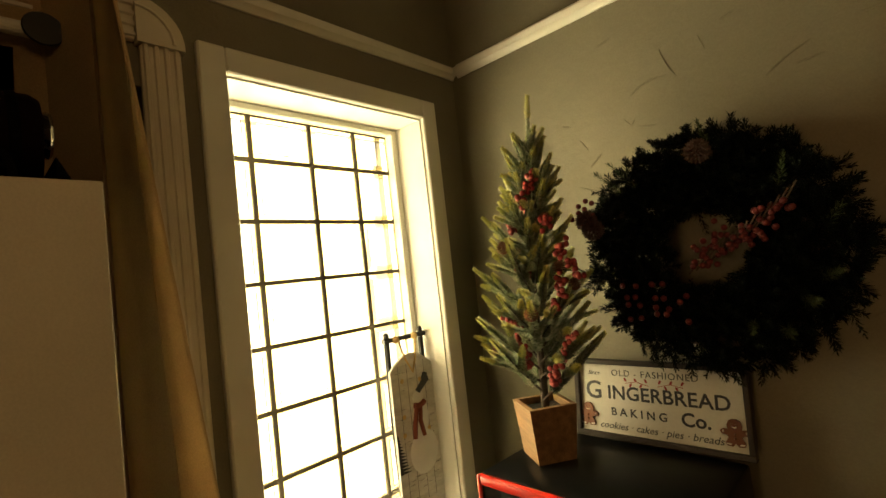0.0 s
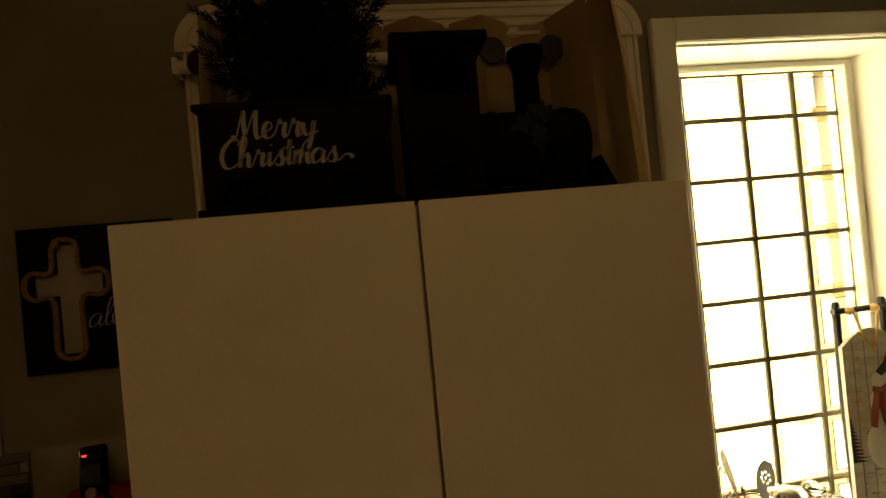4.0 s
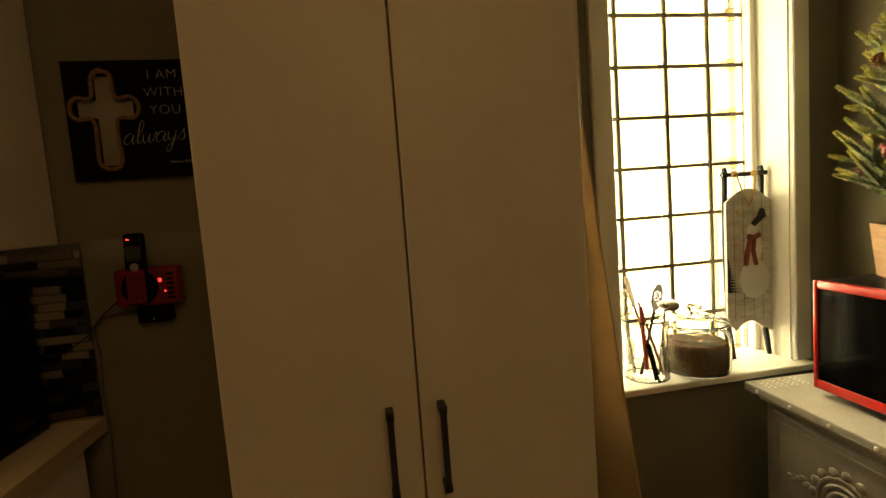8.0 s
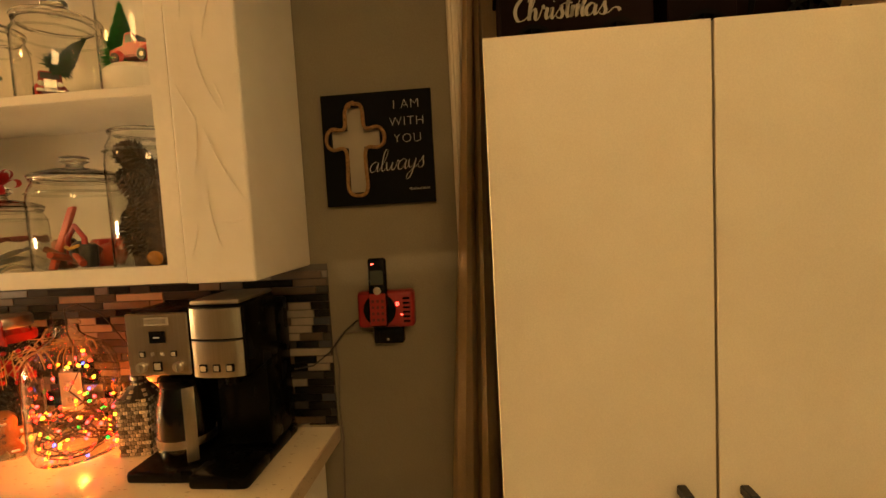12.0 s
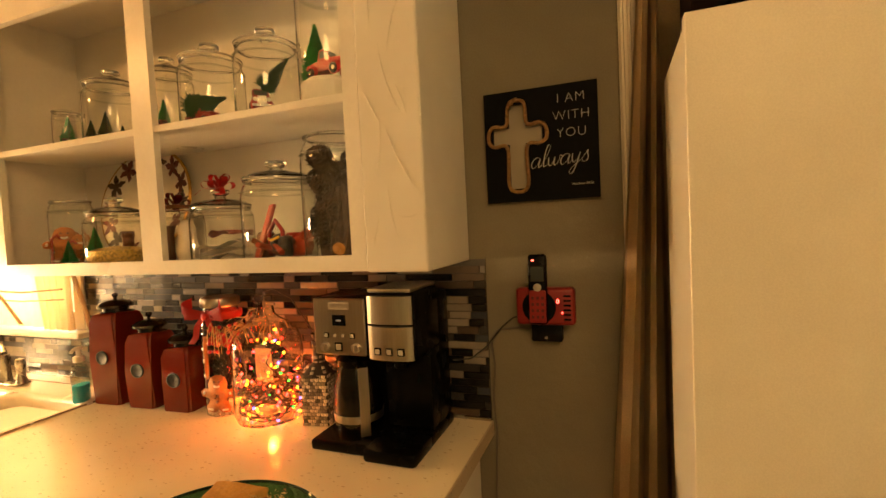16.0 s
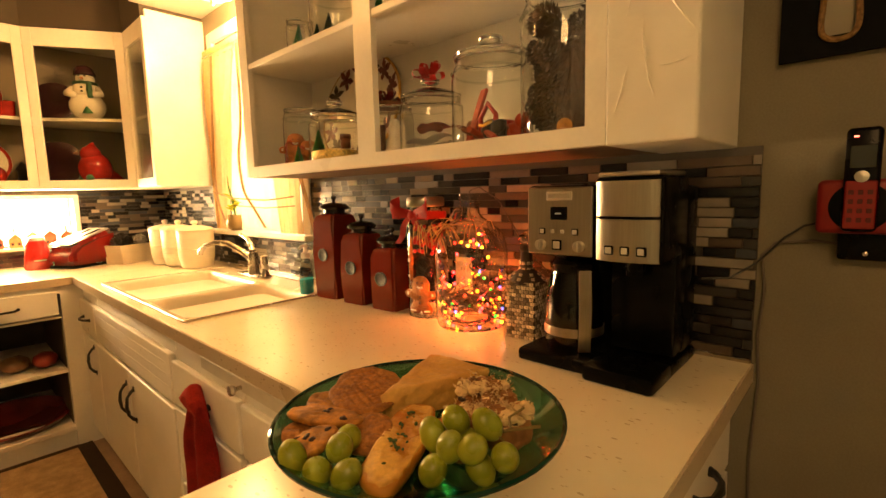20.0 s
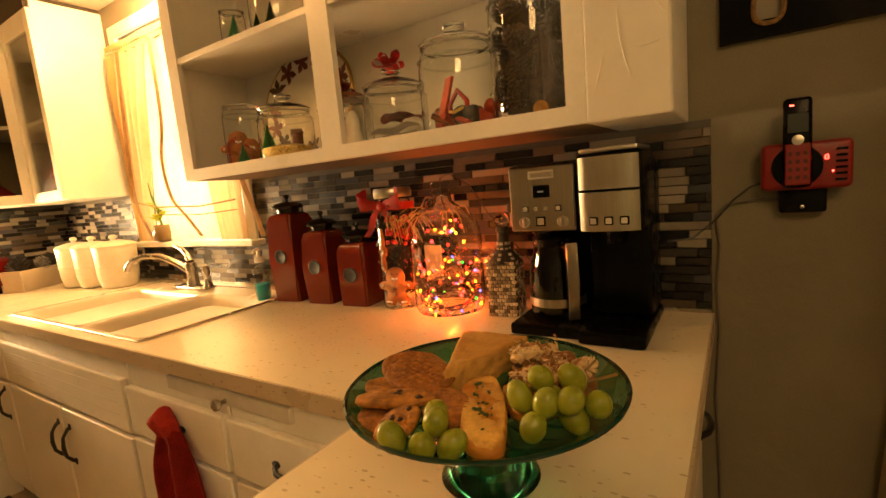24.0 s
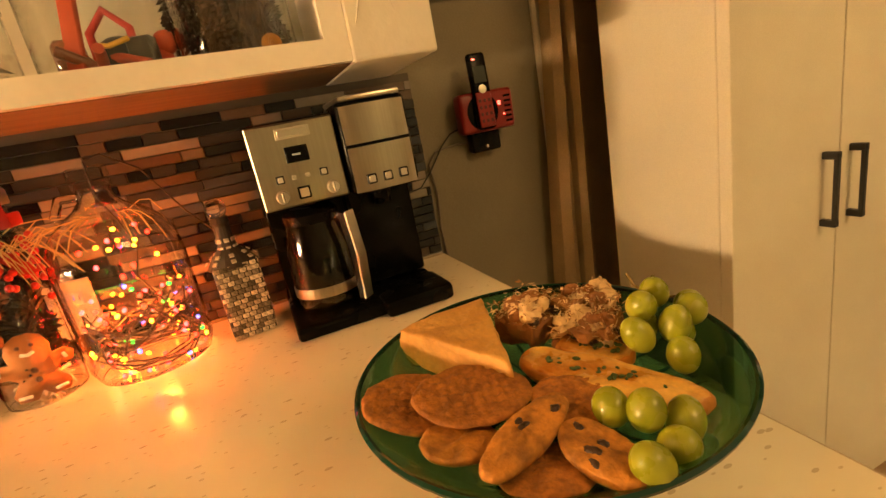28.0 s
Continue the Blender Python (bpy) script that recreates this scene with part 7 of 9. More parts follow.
merge_mats("cottage_figure", [(B().box(-0.02, 0.02, -0.015, 0.015, 0, 0.03).prism([(-0.024, 0.03), (0.024, 0.03), (0, 0.05)], -0.018, 0.018, "y"), COAT_BROWN)], "tiny brown cottage on the glitter", "ornament", pose(0.165, -1.195, ZL + 0.062, 0, 0, 60))
merge_mats("snow_figure", [(B().lathe([(0.030, 0), (0.034, 0.03), (0.022, 0.07), (0.024, 0.10), (0.012, 0.125), (0.001, 0.13)], 16, (0, 0.012, 0)), CERAM), (B().box(-0.02, 0.0, -0.05, -0.02, 0, 0.11), COAT_BROWN)], "white figure and brown post in the jar", "ornament", pose(0.140, -0.980, ZL + 0.009, 0, 0, 60))
brush_tree((0.190, -1.030, ZL + 0.008), 0.085, MINI_BRIGHT)


def bow_on(parent, c, s, ma=RIBBON):
    """A gift bow: a knot, looped ribbons round it and two tails."""
    m = Matrix.Translation(c) @ Matrix.Scale(s, 4)
    bow_ = part("bow", B(m).ball((0, 0, 0.014), 0.012, 12, 8, (1, 1, 0.9)), ma, parent, "red ribbon bow", True)
    for q in range(7):
        a, el = q * 2 * math.pi / 7 + 0.3, 0.35 + 0.35 * (q % 3)

        def loop_(u, v, a=a, el=el):
            r, h = 0.055 * math.sin(math.pi * u) ** 0.8, 0.011 * math.sin(2 * math.pi * u)
            w_ = (v - 0.5) * 0.020 * (0.35 + 0.65 * math.sin(math.pi * u))
            rr, zz = r * math.cos(el) - h * math.sin(el), r * math.sin(el) + h * math.cos(el)
            return (math.cos(a) * rr - math.sin(a) * w_, math.sin(a) * rr + math.cos(a) * w_, 0.012 + zz)
        part("loop", B(m).grid(loop_, 16, 2, 0.0012), ma, bow_, smooth=True)
    for a in (0.9, -0.5):
        part("tail", B(m).grid(lambda u, v, a=a: (math.cos(a) * 0.075 * u - math.sin(a) * (v - 0.5) * 0.018, math.sin(a) * 0.075 * u + math.cos(a) * (v - 0.5) * 0.018, 0.010 + 0.012 * math.sin(3 * u) - 0.02 * u * u), 10, 2, 0.0012), ma, bow_, smooth=True)
    return bow_


jars = [o for o in bpy.data.objects if o.name.startswith("glass_jar") and o.parent is None]
jb = [o for o in jars if abs(o.matrix_basis.translation.y + 0.775) < 0.01][0]
bow_on(jb, (0.0, 0.0, 0.208), 0.95)
jb = [o for o in jars if abs(o.matrix_basis.translation.y + 0.985) < 0.01][0]
bow_on(jb, (0.0, 0.0, 0.172), 0.9, mat("ribbon_dark_red", (0.16, 0.012, 0.012), 0.5))
part("lid", B().lathe([(0.066, 0.171), (0.066, 0.182), (0.002, 0.184)], 24), COAT_BROWN, jb)
# folded cloths in the bow jar
for i, (a, z) in enumerate(((10, 0.014), (35, 0.034), (-15, 0.052))):
    b = B(pose(0.17, -0.775, ZL + z, 4, 3 * i, a)).grid(lambda u, v: ((u - 0.5) * 0.115, (v - 0.5) * 0.115, 0.012 * math.sin(5 * u + i) * math.sin(4 * v)), 10, 10, 0.007)
    solid("folded_card", b, ICING if i != 2 else mat("card_grey", (0.60, 0.57, 0.52), 0.7), "folded paper lying in the jar", "paper", True)
rc = B(pose(0.135, -0.775, ZL + 0.080)).grid(lambda u, v: ((u - 0.5) * 0.105, (v - 0.5) * 0.120 * (1 - 0.3 * (2 * u - 1) ** 2), 0.006 * math.sin(7 * u + 2 * v) + 0.004 * math.sin(9 * v) + 0.012 * (1 - (2 * v - 1) ** 2)), 18, 18, 0.006)
solid("red_cloth", rc, mat("cloth_dull_red", (0.30, 0.10, 0.07), 0.85, vary=0.3, scale=40, bump=0.5, bump_scale=300), "dull red crumpled cloth lying in the jar", "cloth", True)
# wooden toys in the large jar
TOYO = mat("toy_orange_wood", (0.30, 0.035, 0.008), 0.5, vary=0.2)
solid("toy_ruler", B().box(-0.014, 0.014, -0.005, 0.005, 0, 0.165, 0.002), TOYO, "red-orange wooden stick leaning in the jar", "toy", m=pose(0.215, -0.605, ZL + 0.010, -22, -4, 70))
merge_mats("toy_figure", [(B().tube([(-0.03, 0, 0.012), (-0.03, 0, 0.075), (0, 0, 0.105), (0.03, 0, 0.075), (0.03, 0, 0.012)], 0.0065, 10), TOY_RED), (B().ball((0, 0.01, 0.042), 0.030, 12, 8, (1.2, 0.7, 0.9)).box(0.02, 0.06, -0.012, 0.012, 0.005, 0.06, 0.004), BLACK), (B().tube([(-0.02, -0.012, 0.055), (0.0, -0.018, 0.05), (0.03, -0.014, 0.058)], 0.004, 6), mat("toy_yellow", (0.6, 0.35, 0.03), 0.5))], "red and brown wooden toy in the jar", "toy", pose(0.205, -0.545, ZL + 0.009, 0, 0, 75))
merge_mats("toy_figure", [(B().ball((0, 0, 0.03), 0.030, 12, 8, (1.3, 1, 1)).ball((0.03, 0, 0.06), 0.02, 10, 8), TOYO), (B().box(-0.05, -0.012, -0.02, 0.02, 0.0, 0.07, 0.006), TOY_RED)], "orange wooden toy in the jar", "toy", pose(0.15, -0.505, ZL + 0.009, 0, 0, 75))
merge_mats("toy_figure", [(B().box(-0.025, 0.025, -0.02, 0.02, 0.0, 0.075, 0.008), COAT_BROWN), (B().box(-0.02, 0.02, 0.021, 0.026, 0.02, 0.05, 0.002), TOYO)], "brown and orange wooden toy in the jar", "toy", pose(0.165, -0.615, ZL + 0.009))
for i, (dx, dy, a, tl) in enumerate(((0.03, -0.02, 20, 62), (0.045, 0.03, -35, 70), (-0.01, 0.055, 80, 55), (0.05, 0.0, 100, 80))):
    solid("cinnamon_stick", B().tube([(0, 0, -0.045), (0.001, 0, 0), (0, 0.001, 0.045)], [0.008, 0.0085, 0.008], 10), TOYO if i % 2 else COAT_BROWN, "red-brown stick lying in the large jar", "stick", True, m=pose(0.17 + dx, -0.565 + dy, ZL + 0.040, tl, 0, a))
pot = B(pose(0.165, -0.36, ZL + 0.008)).lathe([(0.002, 0.0), (0.05, 0.0), (0.054, 0.02), (0.050, 0.06), (0.052, 0.10), (0.046, 0.15), (0.044, 0.19), (0.030, 0.215), (0.002, 0.225)], 40)
for v in pot.bm.verts:
    v.co += Vector((noise.noise(v.co * 70), noise.noise(v.co * 70 + Vector((4, 0, 0))), noise.noise(v.co * 60 + Vector((0, 7, 0))))) * 0.014
tagged(solid("potpourri", pot, mat("potpourri_brown", (0.05, 0.028, 0.016), 0.8, vary=0.6, scale=70, bump=1.0, bump_scale=120), "dark dried potpourri filling the tall jar", "potpourri"), kind="stuff")
random.seed(5)
for i in range(38):
    solid("pine_cone", pine_cone(None, (0, 0, 0), 0.062, 0.026), CONE if i % 3 else mat("pine_cone_tan", (0.055, 0.030, 0.014), 0.7, vary=0.4, scale=40) if "pine_cone_tan" not in bpy.data.materials else bpy.data.materials["pine_cone_tan"], "dark pine cone in the tall jar", "pine cone", group="cones in the tall jar", m=pose(0.165 + (0.064 if i % 3 else 0.024) * math.cos(i * 2.1), -0.36 + (0.064 if i % 3 else 0.024) * math.sin(i * 2.1), ZL + 0.022 + 0.0066 * i, random.uniform(-60, 60), random.uniform(-40, 40), i * 70))
ORG = mat("dried_orange", (0.34, 0.16, 0.03), 0.6, vary=0.3, scale=50)
for y, z, a in ((-0.315, 0.03, 100),):
    solid("dried_orange_slice", B(pose(0, 0, 0, 0, 90, 0)).lathe([(0.001, 0), (0.015, 0), (0.017, 0.001), (0.017, 0.003), (0.015, 0.004), (0.001, 0.004)], 20), ORG, "dried orange slice against the glass", "orange slice", m=pose(0.165 + 0.080, y, ZL + z, 0, 10, a - 90))
# floral plate standing behind
pm = pose(0.045, -1.24, ZL + 0.205, 0, 78, 0)
fp = thing("floral_plate", "cream oval plate with dark red leaves and a gold rim", "plate", m=pm)
part("dish", B().lathe([(0.002, 0), (0.13, 0), (0.16, 0.008), (0.205, 0.020), (0.200, 0.023), (0.155, 0.012), (0.002, 0.006)], 40, sy=1.1), CERAM, fp, smooth=True)
part("gold_rim", B().lathe([(0.198, 0.0235), (0.206, 0.0225), (0.207, 0.019)], 40, sy=1.1, cap=False), mat("gold_rim", (0.40, 0.24, 0.05), 0.35, metal=0.7), fp, smooth=True)
LEAF_B = mat("leaf_dark_brown", (0.05, 0.03, 0.015), 0.3, vary=0.4, scale=40)
PLEAF = mat("leaf_dark_red", (0.12, 0.018, 0.015), 0.3, vary=0.4, scale=40)
for i in range(14):
    a = i * 2 * math.pi / 14 + 0.2
    lobes = []
    for q in range(48):
        an = q * math.pi / 24
        rr = 0.043 * (0.36 + 0.64 * abs(math.cos(2.5 * an)) ** 1.3 + 0.10 * math.cos(15 * an)) * (1.0 if abs(an - math.pi) > 0.5 else 0.75)
        lobes.append((rr * math.cos(an + i * 1.9), rr * math.sin(an + i * 1.9) * 0.9))
    cx_, cy_ = 0.165 * math.cos(a), 0.165 * 1.1 * math.sin(a)
    bm_ = B(pose(cx_, cy_, 0.0165, 0, 0, 0) @ pose(0, 0, 0, 12 * math.sin(a), -12 * math.cos(a), 0)).prism(lobes, 0.0, 0.0016)
    part("leaf_motif", bm_, PLEAF if i % 3 else LEAF_B, fp)

# upper shelf
lidded_jar((0.20, -1.400, ZU), 0.042, 0.125, "small glass jar with a green tree and red truck", knob=False)
lidded_jar((0.165, -1.215, ZU), 0.088, 0.190, "round lidded glass jar with little trees")
lidded_jar((0.165, -0.960, ZU), 0.072, 0.190, "lidded glass jar with a truck and tree")
lidded_jar((0.170, -0.777, ZU), 0.092, 0.195, "lidded glass jar with a red truck carrying a tree")
lidded_jar((0.170, -0.568, ZU), 0.092, 0.200, "lidded glass jar with a red truck and tree")
lidded_jar((0.170, -0.365, ZU), 0.080, 0.36, "tall glass cylinder jar with a red truck and tree", knob=False, neck=0.9)
toy_truck((0.214, -1.392, ZU + 0.008), 60, 0.055)
brush_tree((0.190, -1.410, ZU + 0.008), 0.105, MINI_BRIGHT)
brush_tree((0.205, -1.385, ZU + 0.030), 0.085, MINI_BRIGHT)
brush_tree((0.215, -1.255, ZU + 0.008), 0.075, MINI_GREEN)
brush_tree((0.210, -1.190, ZU + 0.008), 0.095, MINI_GREEN)
brush_tree((0.185, -1.150, ZU + 0.008), 0.050, MINI_GREEN)
toy_truck((0.195, -0.955, ZU + 0.008), 80, 0.075)
brush_tree((0.165, -0.985, ZU + 0.008), 0.115, MINI_BRIGHT)
toy_truck((0.200, -0.790, ZU + 0.008), 265, 0.115)
brush_tree(None, 0.145, MINI_GREEN, m=pose(0.20, -0.840, ZU + 0.064, -84, 0, 0))
toy_truck((0.185, -0.585, ZU + 0.008), 44, 0.150)
brush_tree(None, 0.120, MINI_GREEN, m=pose(0.180, -0.585, ZU + 0.092, -55, 0, 0))
toy_truck((0.190, -0.352, ZU + 0.083), 80, 0.130)
brush_tree((0.165, -0.405, ZU + 0.075), 0.17, MINI_BRIGHT)
tagged(solid("snow_filling", B(pose(0.170, -0.365, ZU + 0.006)).lathe([(0.002, 0.0), (0.074, 0.0), (0.0755, 0.06), (0.060, 0.074), (0.002, 0.078)], 28), mat("fake_snow", (0.72, 0.70, 0.64), 0.9, vary=0.08, bump=0.8, bump_scale=60), "white artificial snow in the cylinder jar", "snow", True), kind="stuff")


# ---- evergreen sprigs ----
def sprig(vs, fs, p0, p1, n, L, w, rnd, droop=0.0, thin=0.0):
    """Needles round a stem from p0 to p1, added to the lists."""
    ax = (p1 - p0)
    d = ax.normalized()
    s1 = d.orthogonal().normalized()
    s2 = d.cross(s1)
    for i in range(n):
        v = (i + rnd.random()) / n
        c = p0 + ax * v + Vector((0, 0, -droop * v * v))
        a = i * 2.399 + rnd.uniform(-0.4, 0.4)
        side = s1 * math.cos(a) + s2 * math.sin(a)
        fwd = rnd.uniform(0.5, 0.95)
        q = (side * (1 - 0.35 * v) + d * fwd).normalized()
        ln = L * rnd.uniform(0.75, 1.15) * (1 - 0.4 * v)
        t = q.cross(d).normalized() * w
        k = len(vs)
        vs += [c, c + q * ln * 0.5 + t, c + q * ln, c + q * ln * 0.5 - t]
        fs += [(k, k + 1, k + 2), (k, k + 2, k + 3)]


def needle_mat(name, a, c):
    m = mat(name, a, 0.7, vary=0.2, scale=12, spec=0.12)
    t, n = m.node_tree, m.node_tree.nodes
    g, r = n.new("ShaderNodeNewGeometry"), n.new("ShaderNodeValToRGB")
    r.color_ramp.elements[0].color, r.color_ramp.elements[1].color = (*a, 1), (*c, 1)
    t.links.new(g.outputs["Random Per Island"], r.inputs[0])
    t.links.new(r.outputs[0], n["Principled BSDF"].inputs["Base Color"])
    return m


FROST = needle_mat("needles_frosted_green", (0.13, 0.17, 0.08), (0.44, 0.45, 0.32))
# frosted tips; their yellow is the window's light put into the colour
TIPS = needle_mat("needles_frosted_lit_tips", (0.34, 0.34, 0.09), (0.56, 0.52, 0.22))
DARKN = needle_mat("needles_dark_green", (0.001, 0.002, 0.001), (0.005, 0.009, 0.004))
BARK = mat("stem_brown", (0.06, 0.04, 0.025), 0.8)

# dresser against the north wall
DRS = mat("dresser_chalk_paint", (0.36, 0.335, 0.28), 0.65, vary=0.1, scale=8, grain=0.08, bump=0.2)
dz = 0.815
ds = thing("dresser", "chalk-white painted dresser with carved panels", "dresser", (0.15, 1.795, 0), -3)
W, D = 1.05, 0.47
part("top", B().box(0, W, 0, D, dz - 0.026, dz, 0.004, 2), DRS, ds)
part("body", B().box(0.045, W - 0.045, 0.035, D - 0.01, 0.08, dz - 0.026), DRS, ds)
part("moulding", B().box(0.03, W - 0.03, 0.020, D - 0.012, dz - 0.045, dz - 0.0262, 0.006, 2), DRS, ds)
for x in (0.048, W - 0.105):
    for y in (0.038, D - 0.07):
        part("foot", B().lathe([(0.020, 0), (0.028, 0.02), (0.024, 0.05), (0.032, 0.08)], 16, (x + 0.028, y + 0.028, 0)), DRS, ds, smooth=True)
for i, (x0, x1) in enumerate(((0.075, 0.515), (0.535, 0.975))):
    fr = part("drawer_front", B().box(x0, x1, 0.0215, 0.0345, 0.50, 0.755, 0.003), DRS, ds)
    part("bead", B().box(x0 + 0.018, x1 - 0.018, 0.016, 0.021, 0.518, 0.524).box(x0 + 0.018, x1 - 0.018, 0.016, 0.021, 0.731, 0.737).box(x0 + 0.018, x0 + 0.024, 0.016, 0.021, 0.524, 0.731).box(x1 - 0.024, x1 - 0.018, 0.016, 0.021, 0.524, 0.731), DRS, fr)
    cxr = (x0 + x1) / 2
    car = B()
    for k in range(4):
        rr = 0.075 - 0.017 * k
        car.tube([(cxr + rr * math.cos(a), 0.018 - 0.002 * k, 0.595 + rr * math.sin(a)) for a in np.linspace(-0.4, math.pi + 0.4, 17)], 0.0055, 6)
    for k in range(9):
        a = math.pi * k / 8
        car.ball((cxr + 0.088 * math.cos(a), 0.019, 0.595 + 0.088 * math.sin(a)), 0.013, 8, 6, (1, 0.5, 1))
    for sg_ in (-1, 1):
        for k in range(5):
            car.ball((cxr + sg_ * (0.105 + 0.014 * k), 0.020, 0.60 + 0.010 * math.sin(k * 1.5)), 0.012 - 0.0012 * k, 8, 6, (1.2, 0.4, 0.8))
    part("carving", car, DRS, fr, "carved fan ornament", True)
    part("lower_panel", B().box(x0, x1, 0.0225, 0.0345, 0.12, 0.48, 0.003), DRS, ds)
dots = B()
for i in range(16):
    for j in range(2):
        dots.ball((0.018 + 0.014 * (i % 4) + 0.004 * j, 0.03 + 0.035 * (i // 4) + 0.014 * j, dz + 0.0002), 0.0035, 8, 5, (1, 1, 0.25))
for i in range(9):
    dots.ball((0.05 + 0.11 * i, -0.001, dz - 0.013), 0.006, 8, 6, (1, 0.5, 1))
tagged(part("raised_dots", dots, ICING, ds, "raised pale dots along the edge", True), kind="stuff")

# microwave
mw = thing("microwave", "red microwave oven with a black glass door", "microwave", (0.285, 1.885, dz + 0.001), -2)
MWW, MWD, MWH = 0.50, 0.36, 0.315
part("case", B().box(0.0, MWW, 0.018, MWD, 0.018, MWH, 0.008, 2), mat("microwave_black_enamel", (0.003, 0.003, 0.003), 0.30, vary=0.1, rough_vary=0.05, spec=0.10), mw, "glossy black case", True)
fr = B()
fr.box(0, 0.014, 0, 0.02, 0.018, MWH, 0.005, 2).box(MWW - 0.014, MWW, 0, 0.02, 0.018, MWH, 0.005, 2).box(0.010, MWW - 0.010, 0.0005, 0.02, MWH - 0.024, MWH, 0.006, 2).box(0.010, MWW - 0.010, 0.0005, 0.02, 0.018, 0.046, 0.006, 2)
part("front_frame", fr, RED_GLOSS, mw, "glossy red front frame", True)
part("door_glass", B().box(0.013, MWW - 0.11, 0.004, 0.019, 0.044, MWH - 0.022), mat("door_black_glass", (0.003, 0.003, 0.003), 0.08, vary=0.1, rough_vary=0.02, spec=0.2), mw)
part("control_panel", B().box(MWW - 0.108, MWW - 0.013, 0.003, 0.019, 0.044, MWH - 0.022, 0.002), BLACK_PLASTIC, mw)
part("door_handle", B().box(MWW - 0.135, MWW - 0.112, -0.028, -0.012, 0.06, MWH - 0.04, 0.006, 2).box(MWW - 0.130, MWW - 0.117, -0.014, 0.006, 0.07, 0.085).box(MWW - 0.130, MWW - 0.117, -0.014, 0.006, MWH - 0.065, MWH - 0.05), RED_GLOSS, mw, smooth=True)
for x in (0.04, MWW - 0.06):
    for y in (0.05, MWD - 0.05):
        part("foot", B().lathe([(0.012, 0), (0.014, 0.018)], 12, (x, y, 0)), BLACK_PLASTIC, mw)
TOPZ = dz + 0.001 + MWH + 0.0005

# planter with a frosted tree
PLW = wood("planter_wood", (0.30, 0.17, 0.075), (0.16, 0.085, 0.035), 0.55, axis=0)
pt = thing("planter", "square tapered wooden planter box", "planter", (0.385, 2.066, TOPZ), -35)
th, hb_, ht = 0.012, 0.050, 0.062
for q in range(4):
    m = pose(0, 0, 0, 0, 0, 90 * q)
    bb = B(m)
    bb.add([(-hb_, -hb_, 0), (hb_, -hb_, 0), (hb_ - th, -hb_ + th, 0), (-hb_ + th, -hb_ + th, 0), (-ht, -ht, 0.138), (ht, -ht, 0.138), (ht - th, -ht + th, 0.138), (-ht + th, -ht + th, 0.138)], [(0, 1, 2, 3), (7, 6, 5, 4), (0, 4, 5, 1), (1, 5, 6, 2), (2, 6, 7, 3), (3, 7, 4, 0)])
    part("side_board", bb, PLW, pt)
part("soil", B().box(-0.046, 0.046, -0.046, 0.046, 0.09, 0.122), mat("soil", (0.015, 0.012, 0.010), 0.9, bump=1.0, bump_scale=120), pt)
tree = thing("christmas_tree", "small frosted artificial fir with red berries and cones", "tree", (0.390, 2.066, TOPZ + 0.120))
part("trunk", B().tube([(0, 0, 0), (0.006, -0.005, 0.15), (0.014, -0.008, 0.35), (0.046, -0.01, 0.66)], [0.011, 0.009, 0.006, 0.002], 8), BARK, tree)
rnd = random.Random(17)
vs, fs, tv, tf = [], [], [], []
TH = 0.80
sites = []
lean = lambda z: Vector((0.062 * max(0.0, z / TH) ** 1.5, -0.01, z))
for i in range(62):
    v = (i / 61) ** 0.95
    z = 0.022 + (TH - 0.16) * v
    a = i * 2.399 + rnd.uniform(-0.3, 0.3)
    L = (0.180 * (1 - v) ** 0.6 + 0.045) * rnd.uniform(0.78, 1.15)
    p0 = lean(z)
    p1 = p0 + Vector((math.cos(a), math.sin(a), 0.70 + 1.0 * v + rnd.uniform(-0.2, 0.25))).normalized() * L
    p1.y = min(p1.y, 0.19)
    part("limb", B().tube([p0, (p0 + p1) / 2 + Vector((0, 0, -0.004)), p1], [0.0032, 0.0026, 0.0018], 5), BARK, tree)
    sprig(vs, fs, p0 + (p1 - p0) * 0.15, p0 + (p1 - p0) * 0.88, int(3600 * L) + 90, 0.0235, 0.0019, rnd)
    sprig(tv, tf, p0 + (p1 - p0) * 0.78, p1 + (p1 - p0).normalized() * 0.012, int(900 * L) + 50, 0.0165, 0.0016, rnd)
    for s in (-1, 1):
        if L > 0.10:
            q0 = p0 + (p1 - p0) * 0.45
            q1 = q0 + ((p1 - p0).normalized() * 0.7 + Vector((-math.sin(a), math.cos(a), 0.35)) * 0.55 * s).normalized() * L * 0.48
            sprig(vs, fs, q0, q0 + (q1 - q0) * 0.75, int(1700 * L), 0.017, 0.0016, rnd)
            sprig(tv, tf, q0 + (q1 - q0) * 0.62, q1, int(900 * L), 0.0155, 0.0014, rnd)
    sites.append((p0, p1))
sprig(vs, fs, lean(TH - 0.22), lean(TH - 0.03), 260, 0.020, 0.0018, rnd)
sprig(tv, tf, lean(TH - 0.06), lean(TH), 110, 0.018, 0.0017, rnd)


def raw(name, v, f, ma, parent, label=""):
    me = bpy.data.meshes.new(name)
    me.from_pydata([tuple(p) for p in v], [], f)
    me.materials.append(ma)
    ob = new(name, me)
    ob.parent = parent
    return tagged(ob, label)


